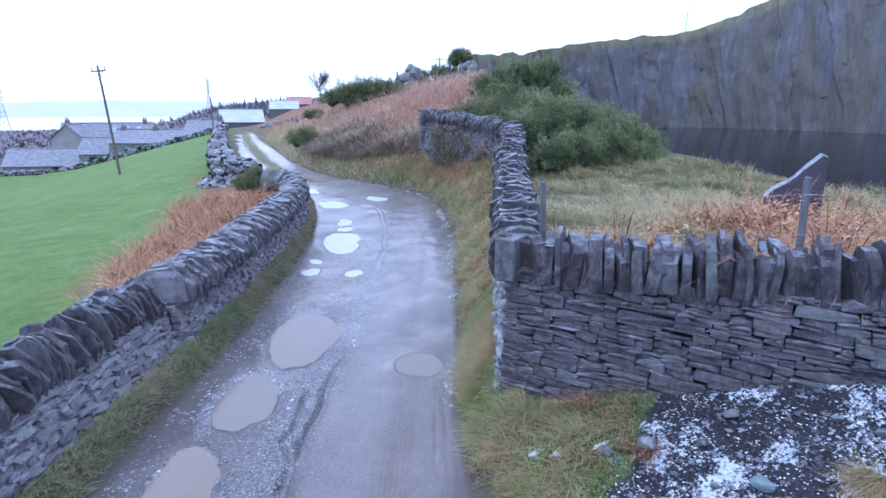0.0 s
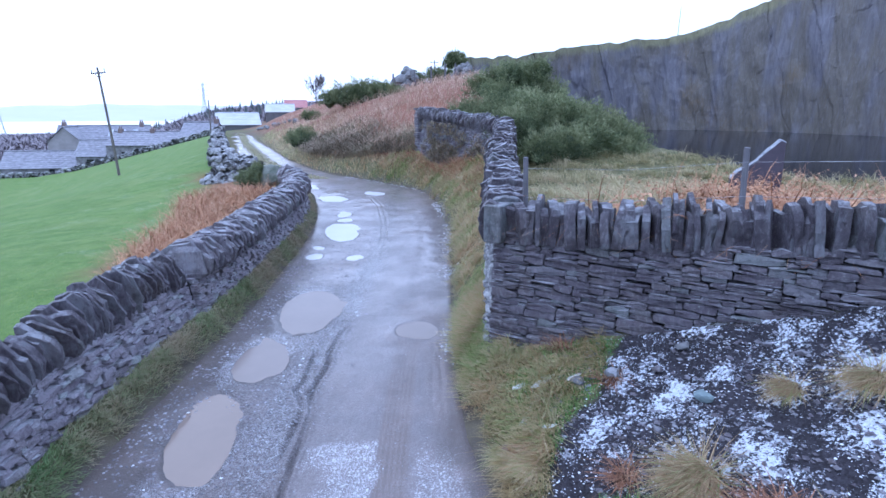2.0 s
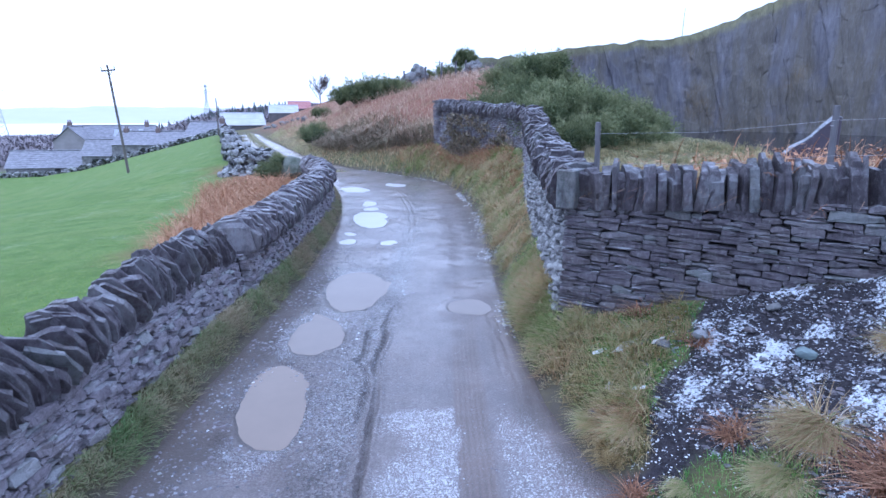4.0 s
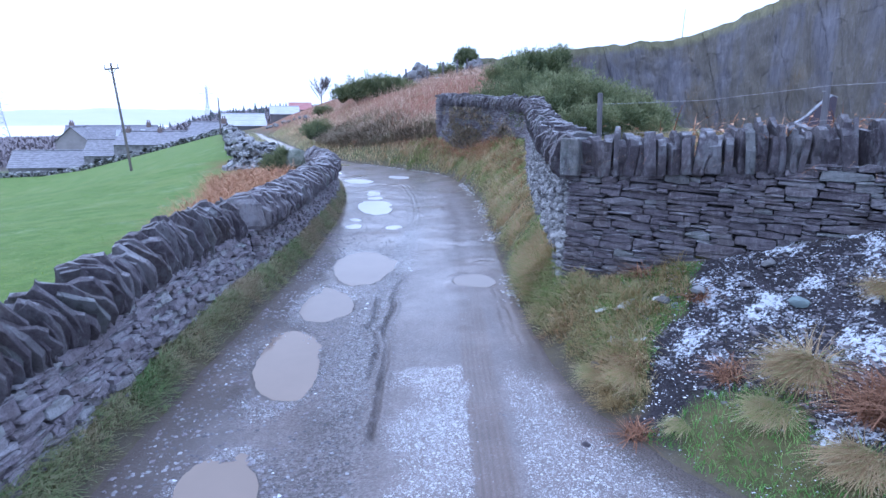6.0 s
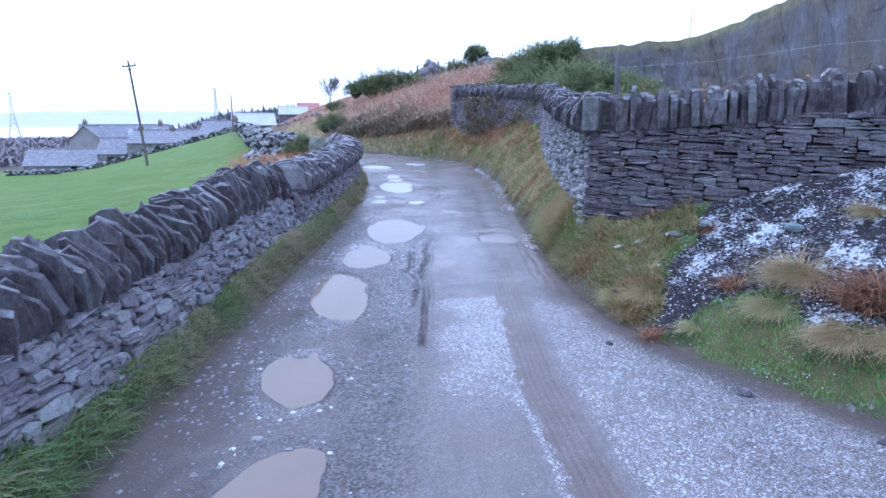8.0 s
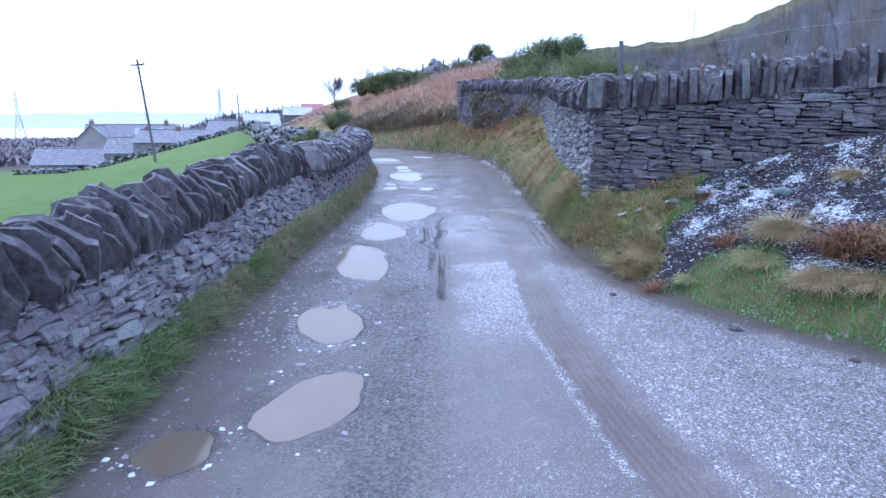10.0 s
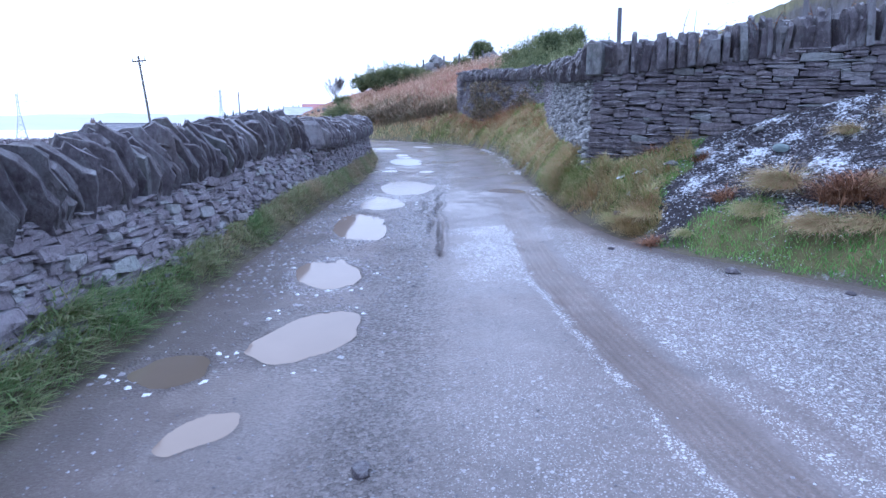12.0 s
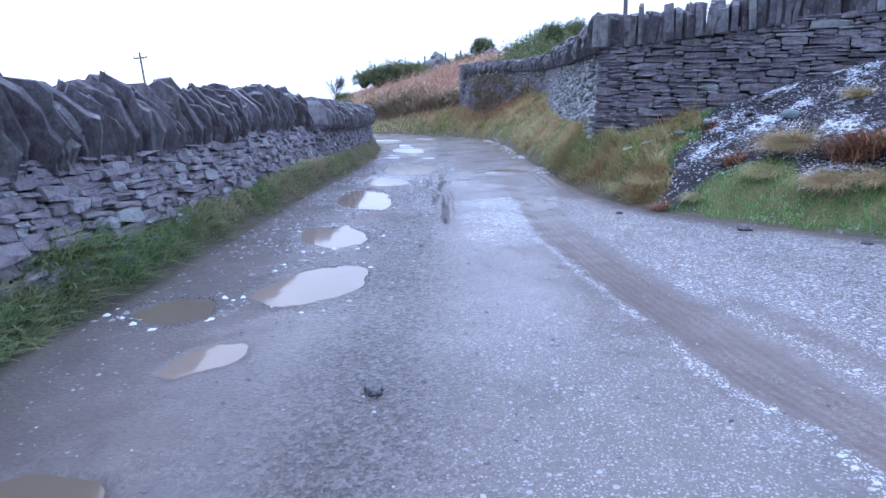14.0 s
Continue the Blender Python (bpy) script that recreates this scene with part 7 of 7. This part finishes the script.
for i, (x, y) in enumerate(((-0.6, 49.5), (0.55, 49), (-1.8, 47.5), (-3.4, 47), (1.4, 49))):
    z = float(ground_height(np.array(x), np.array(y)))
    top = thing("fence_post", pose(x, y, z - 0.2, 0, 2 - i, 0), "pale fence post on the bracken hillside", "fence post", "hill fence posts")
    part("post", tube_bm([(0, 0, 0), (0, 0, 1.5)], 0.08, 0.07, 7), POST_WOOD, top)


def pylon(x, y, z, h, turn, label):
    top = thing("electricity_pylon", pose(x, y, z, 0, 0, turn), label, "pylon", "pylons")
    w0, w1 = h * 0.11, h * 0.018
    wid = lambda f: w0 + (w1 - w0) * min(f / 0.62, 1) ** 0.8
    r = 0.16
    for sx, sy in ((-1, -1), (1, -1), (1, 1), (-1, 1)):
        part("leg", tube_bm([(sx * wid(f), sy * wid(f), f * h) for f in (0, 0.2, 0.4, 0.62, 1.0)], r, r * 0.7, 5), PYLON_HAZED, top)
    lat = bmesh.new()
    lv = [0, 0.14, 0.26, 0.36, 0.45, 0.53, 0.6, 0.67, 0.74, 0.81, 0.88, 0.95]
    for a, b in zip(lv, lv[1:]):
        for (sx, sy), (tx, ty) in (((-1, -1), (1, -1)), ((1, -1), (1, 1)), ((1, 1), (-1, 1)), ((-1, 1), (-1, -1))):
            for u, v in (((sx, sy), (tx, ty)), ((tx, ty), (sx, sy))):
                tube_bm([(u[0] * wid(a), u[1] * wid(a), a * h), (v[0] * wid(b), v[1] * wid(b), b * h)], r * 0.55, r * 0.55, 4, lat)
    part("lattice", lat, PYLON_HAZED, top)
    for f, s in ((0.68, 0.17), (0.80, 0.21), (0.92, 0.15)):
        arm = bmesh.new()
        for sx in (-1, 1):
            tube_bm([(0, 0, f * h + 0.03 * h), (sx * s * h, 0, f * h)], r * 0.6, r * 0.5, 4, arm)
            tube_bm([(0, 0, f * h), (sx * s * h, 0, f * h)], r * 0.6, r * 0.5, 4, arm)
        part("crossarm", arm, PYLON_HAZED, top)


pylon(-147.7, 393.2, -4, 26.5, 50, "distant lattice electricity pylon behind the farm")
pylon(-243, 342.5, -9, 27, 40, "distant lattice electricity pylon above the estuary")

# ---------------------------------------------------------------- farm


def house(name, a, b, depth, z0, eave, ridge, label, roof, wall, chimneys=(), windows=(), lights=()):
    """A gabled building whose front eave runs from a to b (plan); the ridge lies half its depth behind."""
    a, b = Vector((*a, 0)), Vector((*b, 0))
    w = (b - a).length
    t = (b - a).normalized()
    top = thing(name, pose(a.x, a.y, z0, 0, 0, math.degrees(math.atan2(t.y, t.x))), label, "building", "farm buildings")
    e, r = eave - z0, ridge - z0
    bm = bmesh.new()
    prof = [(0, -1.0), (depth, -1.0), (depth, e), (depth / 2, r), (0, e)]
    l = [bm.verts.new((0, py, pz_)) for py, pz_ in prof]
    g = [bm.verts.new((w, py, pz_)) for py, pz_ in prof]
    bm.faces.new(l)
    bm.faces.new(g[::-1])
    for i in range(5):
        j = (i + 1) % 5
        bm.faces.new((l[j], l[i], g[i], g[j]))
    part("wall", bm, wall, top)
    o = 0.25
    sl = (r - e) / (depth / 2)
    for side in (0, 1):
        bm = bmesh.new()
        y0, y1 = (-o, depth / 2) if side == 0 else (depth + o, depth / 2)
        n_c = max(int((r - e) * 1.3 / 0.32), 4)
        rows_ = []
        for k in range(n_c):  # courses, each lapped over the one below
            for f, up in ((k / n_c, 0.075), ((k + 1) / n_c, 0.045)):
                rows_.append((y0 + (y1 - y0) * f, e - o * sl + (r - e + o * sl) * f + up))
        ends = [[bm.verts.new((px, *yz)) for yz in rows_] for px in (-o, w + o)]
        for k in range(len(rows_) - 1):
            bm.faces.new((ends[0][k], ends[1][k], ends[1][k + 1], ends[0][k + 1]))
        part("roof", bm, roof, top)
    part("ridge", tube_bm([(-o, depth / 2, r + 0.1), (w + o, depth / 2, r + 0.1)], 0.12, 0.12, 6), roof, top)
    for cx, ch in chimneys:
        c = part("chimney", box_bm(cx - 0.35, cx + 0.35, depth / 2 - 0.35, depth / 2 + 0.35, r - 0.6, r + ch, bevel=0.03), BRICK_RED, top)
        for s in (-0.16, 0.16):
            part("chimney_pot", tube_bm([(cx + s, depth / 2, r + ch), (cx + s, depth / 2, r + ch + 0.4)], 0.11, 0.09, 7), BRICK_RED, c)
    for lx in lights:
        f0, f1 = 0.35, 0.75
        yy = [-o + (depth / 2 + o) * f for f in (f0, f1)]
        zz = [e - o * sl + (r - e + o * sl) * f + 0.14 for f in (f0, f1)]
        lb = bmesh.new()
        q4 = [lb.verts.new(p) for p in ((lx, yy[0], zz[0]), (lx + 0.8, yy[0], zz[0]), (lx + 0.8, yy[1], zz[1]), (lx, yy[1], zz[1]))]
        lb.faces.new(q4)
        bmesh.ops.solidify(lb, geom=lb.faces[:], thickness=0.05)
        part("rooflight", lb, ICE, top, "pale translucent rooflight sheet")
    for wx, wz, ww, wh in windows:
        c = part("window", box_bm(wx, wx + ww, -0.06, 0.05, wz, wz + wh), WINDOW_DARK, top)
        part("frame", box_bm(wx - 0.08, wx + ww + 0.08, -0.09, 0.0, wz - 0.1, wz - 0.01), RENDER_WALL, c)
    return top


house("farm_shed", (-69.2, 95.6), (-58.4, 97.9), 6, -6.4, -5.3, -2.9, "long low stone shed with a frosted slate roof", ROOF_SLATE, FARM_STONE, windows=((7, 0.2, 0.8, 0.6),))
house("farm_outhouse", (-57.6, 96.6), (-53.2, 97.0), 5, -5.4, -3.4, -1.1, "small stone outhouse with a slate roof", ROOF_SLATE, FARM_STONE, windows=((1.6, 0.1, 1.0, 1.3),))
house("farmhouse", (-67.0, 107.0), (-52.7, 111.0), 7, -6, -1.8, 0.9, "large grey farmhouse with slate roof and chimneys", ROOF_SLATE, RENDER_WALL, chimneys=((0.8, 0.7), (13.5, 0.7)), lights=(8.2, 10.2, 12.2), windows=((2, 2.4, 0.9, 1.2), (5, 2.4, 0.9, 1.2), (8, 2.4, 0.9, 1.2)))
house("farm_annex", (-61.8, 106.0), (-62.6, 112.0), 5.5, -6, -1.6, 0.8, "grey rendered gabled end of the farmhouse", ROOF_SLATE, RENDER_WALL, windows=((1.5, 2.3, 0.8, 1.2),))
house("stone_barn", (-52.6, 96.5), (-41.2, 95.9), 6, -4.6, -1.7, 0.2, "long stone barn with a pale frosted slate roof", ROOF_SLATE, FARM_STONE, chimneys=((1.0, 0.5), (6.3, 0.5)), windows=((2.5, 0.9, 0.7, 0.9), (8.5, 1.0, 0.7, 0.9)))
house("stone_cottage", (-40.6, 95.7), (-35.4, 95.6), 6, -3.0, -0.5, 1.7, "stone cottage with a blue-grey slate roof", ROOF_SLATE, FARM_STONE, chimneys=((5.0, 0.6),), windows=((1.2, 0.6, 0.7, 0.9), (3.4, 0.6, 0.7, 0.9)))
house("cattle_barn", (-45.6, 127.0), (-37.6, 130.0), 11, -1.2, 0.8, 3.2, "dark barn with a pale metal roof", ROOF_PALE, SHEET_DARK)
house("far_barn", (-51, 183), (-43, 185), 11, 1.0, 3.5, 5.8, "distant barn with a pale sheet roof", ROOF_PALE, SHEET_DARK)
house("red_barn", (-50.5, 204), (-43.5, 205.5), 12, 2, 5.0, 7.3, "distant barn with a red sheet roof", ROOF_RED, SHEET_DARK)

# field wall in front of the farm
fy = Line([(-70.5, 94.0), (-58, 95.0), (-48, 93.5), (-38, 91.5), (-30, 84), (-27, 76)], 1)
items, s = [], 0.0
vs, fs = [], []
ss = np.linspace(0, fy.length, 60)
for s_ in ss:
    qq, t, nn = fy.at(s_)
    g0 = gz(qq)
    vs += [(*(qq + nn * 0.35), g0 - 0.3), (*(qq + nn * 0.22), g0 + 0.45), (*(qq - nn * 0.22), g0 + 0.45), (*(qq - nn * 0.35), g0 - 0.3)]
for i in range(len(ss) - 1):
    for j in range(4):
        a, b = 4 * i + j, 4 * i + (j + 1) % 4
        fs.append((a, b, b + 4, a + 4))
wall_6 = tagged(new("wall_6", mesh_np("wall_6", np.array(vs), np.array(fs), CORE)), "low rubble wall between pasture and farmyard", "wall", kind="structure")
while s < fy.length:
    qq, t, nn = fy.at(s)
    g0 = gz(qq)
    for z in (0.08, 0.34, 0.58):
        d = q3.uniform(0.3, 0.5)
        items.append((q3.randint(len(RUBBLES)), np.array(pose(*(qq + nn * (0.3 - 0.1 * z)), g0 + z, q3.uniform(-15, 15), q3.uniform(-15, 15), q3.uniform(0, 360)) @ Matrix.Diagonal((d * 1.4, d, d * 0.8, 1)))))
    s += 0.5
pieces(wall_6, "stone", RUBBLES, FIELDSTONE, FIELDSTONE_JOINED, items, 120)
